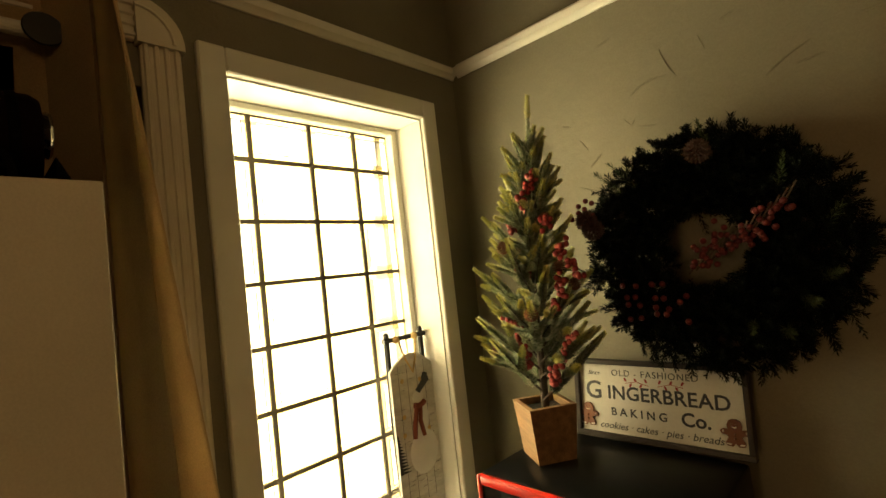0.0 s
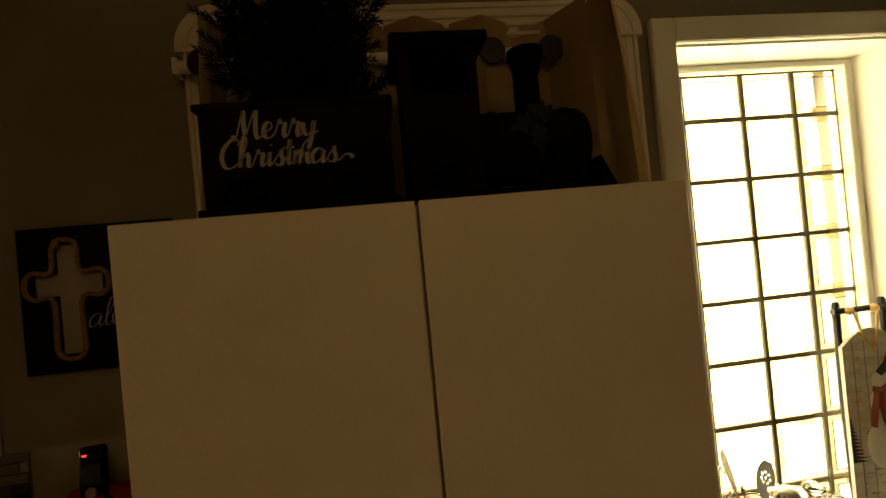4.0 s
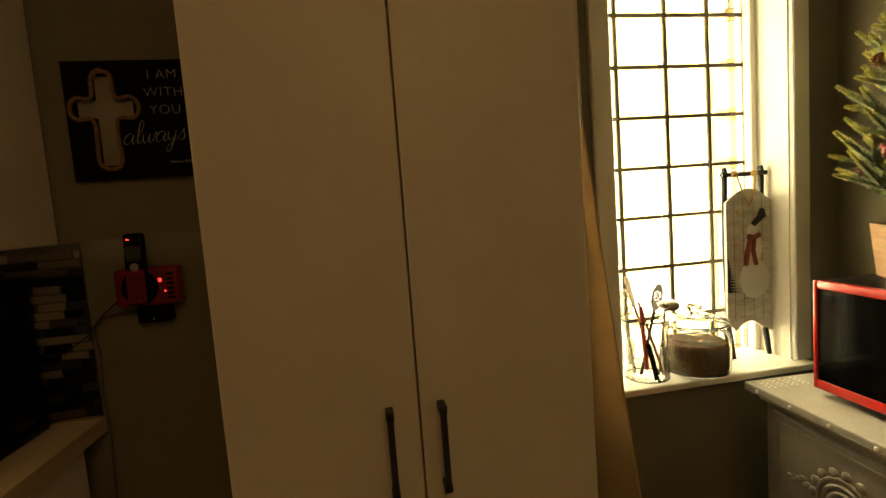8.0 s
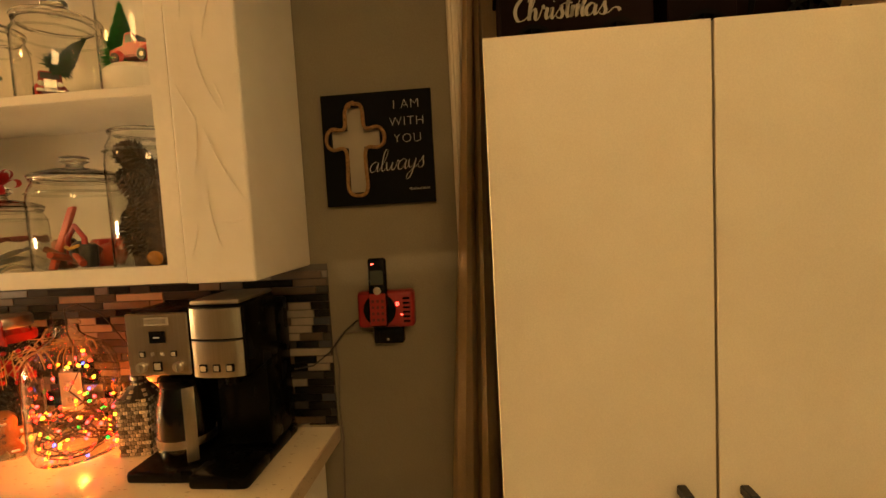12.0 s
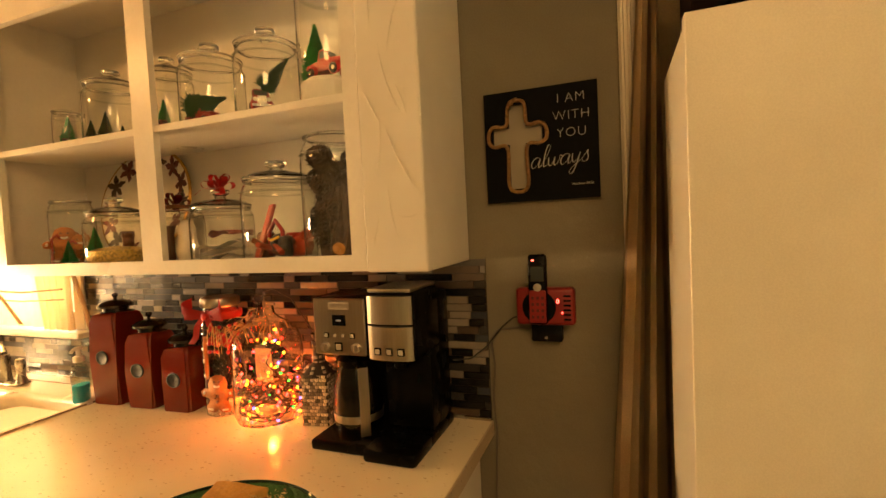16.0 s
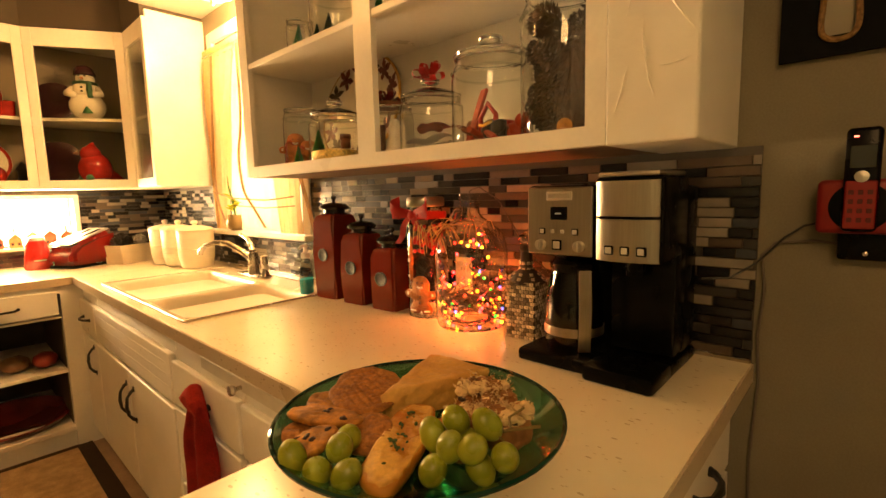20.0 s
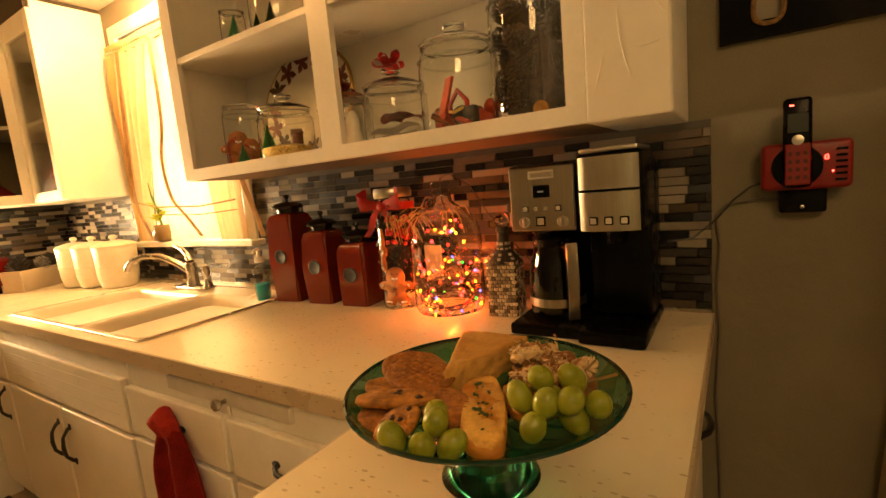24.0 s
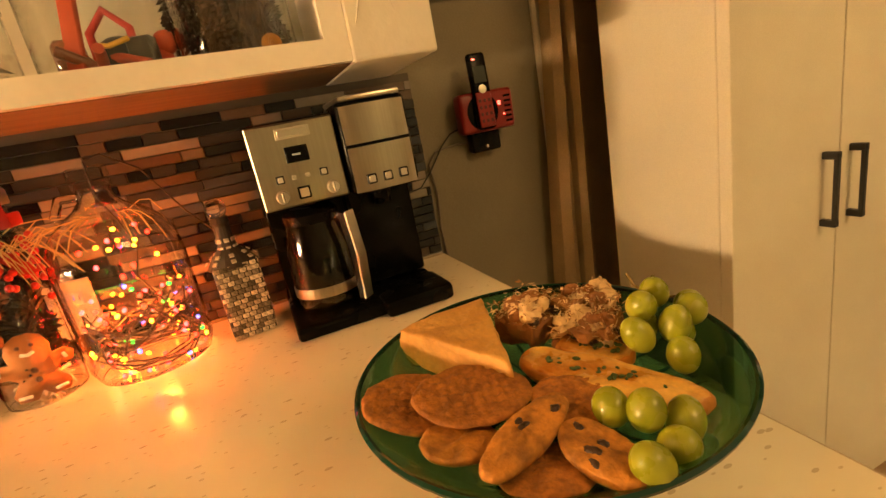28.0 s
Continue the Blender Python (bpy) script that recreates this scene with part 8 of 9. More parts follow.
tagged(raw("needles", vs, fs, FROST, tree, "frosted green needles"), kind="stuff")
tagged(raw("needle_frosting", tv, tf, TIPS, tree, "frosted tips with yellow window light put into their colour"), kind="stuff")
BERRY_M = mat("berry_matte_red", (0.20, 0.016, 0.014), 0.5, vary=0.35, scale=60)
berry_ball = finish("berry", B().ball((0, 0, 0), 0.0074, 8, 6), BERRY_M, "all")
for bx_, bz_, ln_, tl_ in ((0.067, 0.578, 0.022, 60), (0.043, 0.528, 0.024, 100), (0.000, 0.470, 0.012, 90), (0.130, 0.402, 0.020, 50), (0.158, 0.358, 0.018, 120), (0.118, 0.318, 0.022, 70), (-0.030, 0.224, 0.030, 120), (-0.010, 0.155, 0.036, 110), (0.112, 0.165, 0.040, 55), (0.072, 0.098, 0.026, 80), (0.095, 0.270, 0.016, 60), (0.02, 0.36, 0.014, 90), (0.10, 0.47, 0.014, 70)):
    dr = Vector((math.cos(radians(tl_)), 0, math.sin(radians(tl_))))
    c = Vector((bx_, -0.055, bz_))
    cl = part("berry_twig", B().tube([c - dr * ln_ * 1.3 + Vector((0, 0.03, 0)), c, c + dr * ln_ * 1.2], 0.0014, 5), BARK, tree, "twig of matt red berries")
    for q in range(int(600 * ln_) + 4):
        ob = new("berry", berry_ball.data) if q or bx_ != 0.067 else berry_ball
        ob.parent = cl
        ob.matrix_basis = Matrix.Translation(c + dr * rnd.uniform(-1.1, 1.1) * ln_ + Vector((rnd.gauss(0, 0.007), rnd.gauss(0, 0.008), rnd.gauss(0, 0.006))))
for k in (4, 10, 16, 21, 28, 34):
    p0, p1 = sites[k]
    c = p0 + (p1 - p0) * 0.75
    part("small_cone", pine_cone(None, tuple(c), 0.032, 0.014, 40), COAT_BROWN, tree, "small brown cone")

# wreath on the north wall
wr = thing("wreath", "large dark evergreen wreath with red berries and cones", "wreath", (0.770, NW - 0.075, 1.615))
part("ring", B().tube([(0.205 * math.cos(a), 0.02, 0.205 * math.sin(a)) for a in np.linspace(0, 2 * math.pi, 41)[:-1]], 0.030, 8, True), BARK, wr)
rnd = random.Random(23)
vs, fs = [], []
for i in range(2150):
    a = rnd.uniform(0, 2 * math.pi)
    r = min(0.262, max(0.105, 0.196 + rnd.gauss(0, 0.055)))
    c = Vector((r * math.cos(a), rnd.uniform(-0.03, 0.03), r * math.sin(a)))
    out = Vector((math.cos(a), 0, math.sin(a)))
    tang = Vector((-math.sin(a), 0, math.cos(a)))
    d = (out * rnd.uniform(-0.5, 0.8) + tang * rnd.uniform(-0.6, 1.0) + Vector((0, rnd.uniform(-1.0, 0.25), 0))).normalized()
    L = rnd.uniform(0.028, 0.054) if i % 14 else rnd.uniform(0.045, 0.068)
    e = c + d * L
    e.y = min(e.y, 0.055)
    sprig(vs, fs, c, e, 44, rnd.uniform(0.017, 0.028), 0.0017, rnd)
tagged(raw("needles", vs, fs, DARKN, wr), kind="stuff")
# a few sprigs in paler green paint the highlights on the dark wreath
HIGHLIGHTN = needle_mat("needles_highlight_green", (0.02, 0.035, 0.012), (0.06, 0.075, 0.035))
for a_, r_ in ((0.62, 0.19), (2.35, 0.215), (2.2, 0.20), (-0.35, 0.22), (-0.6, 0.21), (-0.9, 0.22), (1.35, 0.205), (-1.1, 0.18), (0.1, 0.22)):
    vs, fs = [], []
    c = Vector((r_ * math.cos(a_), -0.06, r_ * math.sin(a_)))
    sprig(vs, fs, c, c + Vector((math.cos(a_) * 0.05 - 0.02, -0.03, math.sin(a_) * 0.05 + 0.03)), 60, 0.022, 0.0012, rnd)
    raw("light_sprig", vs, fs, HIGHLIGHTN, wr)
WBERRY = mat("wreath_berry", (0.085, 0.005, 0.004), 0.5, vary=0.25, scale=90)
berry_me = None
twigs = B()
spots = [(-0.105 + 0.033 * (q % 5 - 2) + rnd.uniform(-0.012, 0.012), -0.105 + 0.026 * (q // 5 - 1.5) + rnd.uniform(-0.01, 0.01), 0.0072) for q in range(19)]
for q in range(13):
    t_ = q / 12
    bx_, bz_ = -0.005 + 0.175 * t_, -0.03 + 0.115 * t_ ** 1.2
    twigs.tube([(bx_ - 0.02, -0.07, bz_ - 0.02), (bx_, -0.085, bz_), (bx_ + 0.02, -0.09, bz_ + 0.03)], 0.002, 5)
    spots += [(bx_ + rnd.gauss(0, 0.014), bz_ + rnd.gauss(0, 0.018), 0.0068) for k in range(6 if q < 10 else 3)]
spots += [(-0.245 + rnd.gauss(0, 0.014), 0.115 + rnd.gauss(0, 0.02), 0.007) for q in range(12)]
for bx_, bz_, br_ in spots:
    m = pose(bx_, -0.088 + rnd.uniform(-0.012, 0.012), bz_) @ Matrix.Scale(br_ / 0.007, 4)
    if berry_me is None:
        ob = part("berry", B().ball((0, 0, 0), 0.007, 8, 6), WBERRY, wr, smooth="all")
        berry_me = ob.data
    else:
        ob = new("berry", berry_me)
        ob.parent = wr
    ob.matrix_basis = m
part("twigs", twigs, BARK, wr)
for cx_, cz_ in ((-0.25, 0.09), (-0.235, 0.065), (0.02, 0.20)):
    part("cone", pine_cone(None, (cx_, -0.07, cz_), 0.055, 0.022, 60), mat("cone_red_brown", (0.045, 0.014, 0.009), 0.6, vary=0.3) if "cone_red_brown" not in bpy.data.materials else bpy.data.materials["cone_red_brown"], wr, "small pine cone")

# evergreen bunch in the train's tender
gb_ = thing("evergreen_bunch", "dark evergreen sprigs standing in the train tender", "greenery", (0.225, 0.63, 1.958))
rnd = random.Random(31)
for k in range(6):
    vs, fs = [], []
    for i in range(58):
        c = Vector((rnd.uniform(-0.05, 0.05), -0.085 + 0.034 * k + rnd.uniform(-0.03, 0.03), rnd.uniform(0.0, 0.16)))
        d = Vector((rnd.gauss(0, 0.5), rnd.gauss(0, 0.8), rnd.uniform(0.2, 1.0))).normalized()
        e = c + d * rnd.uniform(0.04, 0.085)
        e.x = max(e.x, -0.10)
        sprig(vs, fs, c, e, 50, rnd.uniform(0.018, 0.028), 0.0019, rnd)
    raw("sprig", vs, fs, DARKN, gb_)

# baking sign leaning on the wall
sgm = pose(0.595, 2.246, TOPZ, -7, 0, 0) @ Matrix.Scale(0.97, 4)
sn = thing("baking_sign", "white baking sign in a dark wooden frame leaning on the wall", "sign", m=sgm)
SW_, SH_ = 0.445, 0.215
FRM = wood("frame_dark_wood", (0.035, 0.022, 0.015), (0.015, 0.010, 0.007), 0.6, axis=0)
fwid = 0.014
hx = SW_ / 2
part("panel", B().box(-hx + 0.004, hx - 0.004, -0.006, 0.006, 0.004, SH_ - 0.004), mat("sign_white", (0.50, 0.475, 0.40), 0.6, vary=0.06, scale=10, grain=0.05), sn)
for a in ((-hx, hx, 0, fwid), (-hx, hx, SH_ - fwid, SH_)):
    part("frame_rail", B().box(a[0], a[1], -0.020, 0.008, a[2], a[3], 0.002), FRM, sn)
for a in ((-hx, -hx + fwid), (hx - fwid, hx)):
    part("frame_stile", B().box(a[0], a[1], -0.019, 0.008, fwid, SH_ - fwid, 0.002), FRM, sn)
INK = mat("ink_dark", (0.025, 0.025, 0.03), 0.6)
INKR = mat("ink_red", (0.26, 0.03, 0.03), 0.6)
for txt, x, z, sz, kw in (("OLD - FASHIONED", 0.0, 0.178, 0.024, {"spacing": 1.15}), ("Since", -0.165, 0.176, 0.017, {"shear": 0.3}), ("G", -0.168, 0.126, 0.070, {"bold": 0.0008}), ("INGERBREAD", 0.026, 0.123, 0.051, {"spacing": 1.02, "bold": 0.0008}),
                          ("B A K I N G", -0.045, 0.072, 0.030, {"bold": 0.0004}), ("Co.", 0.098, 0.073, 0.047, {"bold": 0.001}), ("cookies \u00b7 cakes \u00b7 pies \u00b7 breads", 0.0, 0.034, 0.026, {"shear": 0.3})):
    lettering("lettering", txt, sz, INK, sn, Matrix.Translation((x, -0.0064, z)) @ ON_NORTH, **kw)
fl_ = B()
for sg_ in (-1, 1):
    fl_.tube([(sg_ * 0.075, -0.0068, 0.152), (sg_ * 0.045, -0.0068, 0.158), (sg_ * 0.012, -0.0068, 0.150)], 0.001, 4)
    for k in range(5):
        fl_.ball((sg_ * (0.018 + 0.014 * k), -0.0066, 0.155 + 0.007 * (-1) ** k), 0.006, 8, 5, (0.5, 0.2, 1.0), pose(0, 0, 0, 0, 30 * sg_ * (-1) ** k, 0))
part("leaf_sprig", fl_, INKR, sn, "small red leaf sprigs")
for x in (-0.188, 0.182):
    for bshape, ma in cookie_shape(pose(x, -0.0085, 0.028), 0.062, mat("sign_gingerbread", (0.13, 0.045, 0.018), 0.6) if "sign_gingerbread" not in bpy.data.materials else bpy.data.materials["sign_gingerbread"]):
        part("cookie_relief", bshape, ma, sn)

# trowel marks on the north wall and the cabinet column
rnd = random.Random(3)


def ridges(name, spots, put, owner_label):
    b = B()
    for u, v, ln, a, curve in spots:
        pts = []
        for k in range(7):
            t_ = k / 6 - 0.5
            pts.append(put(u + ln * t_ * math.cos(a) - curve * (t_ * t_) * math.sin(a), v + ln * t_ * math.sin(a) + curve * (t_ * t_) * math.cos(a)))
        b.tube(pts, [0.0008, 0.0020, 0.0026, 0.0022, 0.0026, 0.0018, 0.0006], 6)
    return b


spots = [(0.66, 2.07, 0.10, 0.25, -0.05), (0.715, 2.10, 0.09, -1.2, 0.02), (0.60, 1.98, 0.025, -0.9, 0), (0.615, 1.975, 0.02, 0.9, 0), (0.65, 1.955, 0.05, -0.2, 0.01), (0.96, 2.02, 0.10, 0.5, -0.02), (1.0, 2.0, 0.05, 0.1, 0), (0.47, 1.95, 0.04, -1.0, 0), (0.47, 1.82, 0.06, -0.35, 0.01), (0.80, 2.12, 0.04, -1.3, 0.0), (0.86, 2.16, 0.03, 0.3, 0), (1.12, 2.06, 0.08, 0.1, 0.02), (0.42, 2.02, 0.03, -0.3, 0), (0.50, 1.90, 0.05, 0.7, 0), (1.05, 1.45, 0.05, 0.4, 0), (0.56, 2.22, 0.05, 0.2, 0.01), (0.95, 2.25, 0.08, -0.4, 0.02)]
tagged(part("trowel_relief", ridges("r", spots, lambda u, v: (u, NW - 0.0002, v), ""), WALL, bpy.data.objects["wall_north"]), kind="")
spots = [(-0.165, 2.02, 0.22, 1.7, 0.05), (-0.10, 1.95, 0.18, 1.2, -0.05), (-0.125, 1.80, 0.20, -1.25, 0.06), (-0.150, 1.66, 0.16, 1.45, 0.03), (-0.10, 1.62, 0.20, -1.1, 0.04), (-0.13, 1.51, 0.15, -1.4, 0.03), (-0.085, 1.50, 0.06, 0.1, 0.02), (-0.165, 1.75, 0.10, -1.1, 0), (-0.17, 1.47, 0.09, 1.3, 0.01), (-0.09, 1.76, 0.08, 1.9, 0.01)]
ec = [o for o in bpy.data.objects if o.name.startswith("end_column")][0]
tagged(part("trowel_relief", ridges("r", spots, lambda u, v: (UX + 0.0006, u, v), ""), PLASTER, ec), kind="stuff")


# ---- things on the glass-block window's sill ----
# hanging sled board with a painted snowman
SLB = mat("sled_dark_iron", (0.012, 0.011, 0.012), 0.5)
BIRCH = mat("birch_white_paint", (0.56, 0.54, 0.49), 0.7, vary=0.15, scale=14, grain=0.15, grain_scale=70, stretch=(1, 1, 4))
sl = thing("sled_board", "small wooden sled painted with birch trunks and a snowman", "decoration", (-0.085, 2.022, BWS + 0.0005), 0)
for y in (-0.074, 0.070):
    part("runner", B().tube([(0.0, y, 0.665), (0.0, y, 0.655), (-0.004, y, 0.40), (0.004, y, 0.12), (0.018, y, 0.04), (0.026, y, 0.002)], [0.007, 0.0095, 0.0095, 0.0095, 0.0095, 0.008], 8), SLB, sl, smooth=True)
part("crossbar", B().tube([(0.004, -0.090, 0.640), (0.004, 0.086, 0.640)], 0.0085, 10), SLB, sl, smooth=True)
out = [(-0.088, 0.125), (-0.088, 0.545)] + [(-0.088 + 0.176 * k / 10, 0.545 + 0.045 * math.sin(math.pi * k / 10)) for k in range(1, 10)] + [(0.088, 0.545), (0.088, 0.085), (0.062, 0.098)] + [(0.055 - 0.11 * k / 8, 0.098 + 0.030 * math.sin(math.pi * k / 8)) for k in range(0, 9)] + [(-0.066, 0.110)]
part("board", B().prism(out, 0.010, 0.020, "x"), BIRCH, sl)
ln = B()
rnd = random.Random(8)
for y in (-0.058, -0.022, 0.018, 0.052):
    ln.box(0.0199, 0.0206, y - 0.0008, y + 0.0008, 0.13, 0.56)
for k in range(46):
    y, z, w_ = rnd.uniform(-0.075, 0.065), rnd.uniform(0.14, 0.55), rnd.uniform(0.008, 0.028)
    ln.box(0.0199, 0.0206, y, min(y + w_, 0.086), z, z + 0.0012)
part("bark_texture", ln, mat("bark_grey", (0.14, 0.13, 0.12), 0.8), sl)
pin = B()
for k in range(12):
    pin.prism([(-0.086, 0.235 + 0.010 * k), (-0.086 + 0.045 - 0.0035 * k, 0.235 + 0.010 * k), (-0.086, 0.247 + 0.010 * k)], 0.0199, 0.0210, "x")
part("painted_pine", pin, BLACK, sl)
SNW = mat("painted_snow", (0.70, 0.70, 0.66), 0.6)
part("snowman_shape", B().ball((0.020, 0.020, 0.275), 0.060, 20, 12, (0.10, 1.0, 1.15)).ball((0.020, 0.018, 0.385), 0.040, 16, 10, (0.10, 0.9, 1.35)).ball((0.020, 0.014, 0.445), 0.024, 14, 8, (0.12, 1, 1)), SNW, sl, "painted white snowman", True)
part("scarf", B().tube([(0.024, -0.008, 0.425), (0.026, 0.014, 0.420), (0.024, 0.036, 0.428)], 0.009, 8).tube([(0.025, 0.000, 0.42), (0.025, -0.012, 0.37), (0.025, -0.018, 0.325)], [0.007, 0.008, 0.007], 6).tube([(0.025, 0.016, 0.42), (0.025, 0.010, 0.375), (0.025, 0.022, 0.325)], [0.007, 0.008, 0.007], 6), mat("scarf_rust", (0.20, 0.045, 0.02), 0.7), sl, smooth=True)
part("hat", B().prism([(0.020, 0.458), (0.044, 0.475), (0.066, 0.49), (0.060, 0.515), (0.046, 0.520), (0.030, 0.490), (0.006, 0.470)], 0.0199, 0.024, "x"), BLACK, sl)
part("rope_hanger", B().tube([(0.022, -0.048, 0.648), (0.024, -0.025, 0.575), (0.026, 0.0, 0.530), (0.024, 0.018, 0.575), (0.022, 0.030, 0.648)], 0.0035, 7).ball((0.014, -0.048, 0.640), 0.012, 8, 6).ball((0.014, 0.030, 0.640), 0.012, 8, 6), RAFFIA, sl, smooth=True)
for y, z in ((-0.045, 0.51), (0.03, 0.50), (-0.05, 0.40), (-0.055, 0.345), (0.05, 0.34)):
    part("painted_star", B(pose(0.0203, y, z, 0, 90, 0)).lathe([(0.001, 0.0), (0.008, 0.0), (0.007, 0.001), (0.001, 0.001)], 6), RAFFIA, sl)

# lidded jar of grain
SILL_GLASS = glass("sill_jar_glass", (0.86, 0.86, 0.80), 0.0, 1.45, thin=False)
# tinted rings are added to imitate the dark outlines of refracting glass
SILL_OUTLINE = glass("sill_jar_outline", (0.30, 0.28, 0.20), 0.02, 1.5)
gj = thing("glass_jar", "squat glass cookie jar of brown grain with a glass lid", "jar", (-0.03, 1.775, BWS + 0.0005))
R = 0.106
part("glass", B().lathe(shell([(R * 0.85, 0.0), (R * 0.97, 0.005), (R, 0.02), (R, 0.10), (R * 0.96, 0.125), (R * 0.84, 0.140), (R * 0.84, 0.150), (R * 0.90, 0.154)], 0.0035), 40, cap=False), SILL_GLASS, gj, smooth=True).visible_shadow = False
ld = part("lid", B().lathe([(R * 0.96, 0.157), (R * 0.99, 0.163), (R * 0.9, 0.171), (R * 0.5, 0.185), (R * 0.25, 0.190), (0.001, 0.190), (0.001, 0.186), (R * 0.5, 0.180), (R * 0.86, 0.168), (R * 0.96, 0.158)], 40, cap=False), SILL_GLASS, gj, smooth=True)
part("knob", B().lathe([(0.016, 0.188), (0.013, 0.197), (0.024, 0.207), (0.025, 0.216), (0.016, 0.224), (0.001, 0.225)], 20), SILL_GLASS, ld, smooth=True)
for q, r_, z_, th_ in (("neck_bead", R * 0.86, 0.151, 0.0022), ("lid_rim", R * 0.985, 0.163, 0.0026), ("lid_ring", R * 0.55, 0.184, 0.0014), ("knob_ring", 0.0245, 0.212, 0.0022), ("knob_neck", 0.0135, 0.196, 0.0018), ("shoulder_line", R * 0.975, 0.118, 0.0012)):
    part(q, B().tube([(r_ * math.cos(a), r_ * math.sin(a), z_) for a in np.linspace(0, 2 * math.pi, 41)[:-1]], th_, 6, True), SILL_OUTLINE, gj, "grey tinted ring added to draw the glass's dark outline", True).visible_shadow = False
GRAIN = mat("brown_grain", (0.15, 0.075, 0.03), 0.85, vary=0.45, scale=90, grain=0.4, grain_scale=250, bump=1.0, bump_scale=200)
tagged(solid("grain", B(pose(-0.03, 1.775, BWS + 0.0075)).lathe([(0.002, 0.0), (R * 0.86, 0.0), (R * 0.93, 0.012), (R * 0.94, 0.080), (R * 0.85, 0.092), (0.002, 0.097)], 40), GRAIN, "brown grain filling the jar", "grain", True), kind="stuff")
solid("grain_scoop", B().lathe([(0.034, 0.0), (0.036, 0.004), (0.034, 0.055), (0.030, 0.058)], 24), mat("scoop_dark", (0.03, 0.02, 0.016), 0.5), "dark scoop pressed against the glass", "scoop", True, m=pose(0.026, 1.782, BWS + 0.045) )

# glass crock of kitchen tools
uc = thing("utensil_jar", "tall clear glass crock for kitchen tools", "jar", (-0.02, 1.588, BWS + 0.0005))
part("glass", B().lathe(shell([(0.058, 0.0), (0.068, 0.005), (0.070, 0.02), (0.066, 0.12), (0.072, 0.185), (0.076, 0.195), (0.073, 0.198)], 0.003), 36, cap=False), SILL_GLASS, uc, smooth=True).visible_shadow = False
for q, r_, z_, th_ in (("rim_bead", 0.0745, 0.197, 0.0024), ("waist_line", 0.066, 0.122, 0.0011), ("base_bead", 0.068, 0.006, 0.0022)):
    part(q, B().tube([(r_ * math.cos(a), r_ * math.sin(a), z_) for a in np.linspace(0, 2 * math.pi, 41)[:-1]], th_, 6, True), SILL_OUTLINE, uc, "grey tinted ring added to draw the glass's dark outline", True).visible_shadow = False
um = pose(-0.02, 1.588, BWS + 0.012)
WOODU = wood("spoon_wood", (0.46, 0.29, 0.14), (0.30, 0.17, 0.07), 0.6)
NYLON = mat("nylon_black", (0.012, 0.012, 0.013), 0.4)


def tool(name, label, foot, head, ma, r, head_shape=None, hm=None):
    t_ = thing(name, label, "kitchen tool", m=um)
    part("handle", B().tube([foot, tuple((Vector(foot) * 0.5 + Vector(head) * 0.5)), head], r, 8), ma, t_, smooth=True)
    if head_shape:
        d = (Vector(head) - Vector(foot)).normalized()
        m = Matrix.Translation(head) @ d.to_track_quat("Z", "X").to_matrix().to_4x4()
        part("head", head_shape(m), hm or ma, t_, smooth=True)
    return t_


def slotted(m):
    """A flat oval paddle with a ring of round holes."""
    b = B(m)
    n = 28
    holes = [(0, 0.05)] + [(0.013 * math.cos(a), 0.05 + 0.013 * math.sin(a)) for a in np.linspace(0, 2 * math.pi, 8)[:-1]]
    for i in range(24):
        for j in range(36):
            y0, z0_ = -0.03 + i * 0.0025, j * 0.0025
            yc, zc = y0 + 0.00125, z0_ + 0.00125
            if ((yc / 0.028) ** 2 + ((zc - 0.046) / 0.046) ** 2) < 1 and all((yc - a) ** 2 + (zc - c) ** 2 > 0.0036 ** 2 for a, c in holes):
                b.add([(-0.0012, y0, z0_), (-0.0012, y0 + 0.0025, z0_), (-0.0012, y0 + 0.0025, z0_ + 0.0025), (-0.0012, y0, z0_ + 0.0025), (0.0012, y0, z0_), (0.0012, y0 + 0.0025, z0_), (0.0012, y0 + 0.0025, z0_ + 0.0025), (0.0012, y0, z0_ + 0.0025)],
                      [(0, 3, 2, 1), (4, 5, 6, 7), (0, 1, 5, 4), (1, 2, 6, 5), (2, 3, 7, 6), (3, 0, 4, 7)])
    return b


tool("slotted_spoon", "black nylon slotted spoon standing in the crock", (0.0, -0.02, 0.0), (0.0, 0.035, 0.205), NYLON, 0.005, slotted)
tool("ladle", "steel ladle with a shallow bowl in the crock", (0.02, 0.03, 0.0), (0.02, 0.060, 0.215), NICKEL, 0.004, lambda m: B(m).ball((0.0, 0.016, 0.014), 0.034, 16, 10, (1, 1, 0.55)))
tool("wooden_spatula", "pale slotted spatula standing in the crock", (0.03, 0.012, 0.0), (-0.01, -0.028, 0.225), WOODU, 0.0045, lambda m: B(m).prism([(-0.014, 0), (0.014, 0), (0.022, 0.03), (0.024, 0.085), (0.012, 0.10), (-0.012, 0.10), (-0.024, 0.085), (-0.022, 0.03)], -0.002, 0.002, "x"), mat("spatula_beige", (0.55, 0.46, 0.33), 0.6))
tool("wooden_spoon", "wooden spoon handle down in the crock", (0.025, 0.045, 0.0), (0.0, -0.02, 0.24), WOODU, 0.0048)
tool("red_tongs", "red-handled kitchen tongs in the crock", (0.035, -0.02, 0.03), (0.035, -0.035, 0.235), mat("handle_red", (0.34, 0.02, 0.015), 0.35), 0.007)
tool("peeler", "steel and black peeler leaning in the crock", (0.052, 0.002, 0.0), (0.045, -0.020, 0.115), BLACK_PLASTIC, 0.008)
tool("bottle_opener", "steel can opener in the crock", (0.050, 0.038, 0.0), (0.048, 0.030, 0.10), NICKEL, 0.007)
wk = B(um)
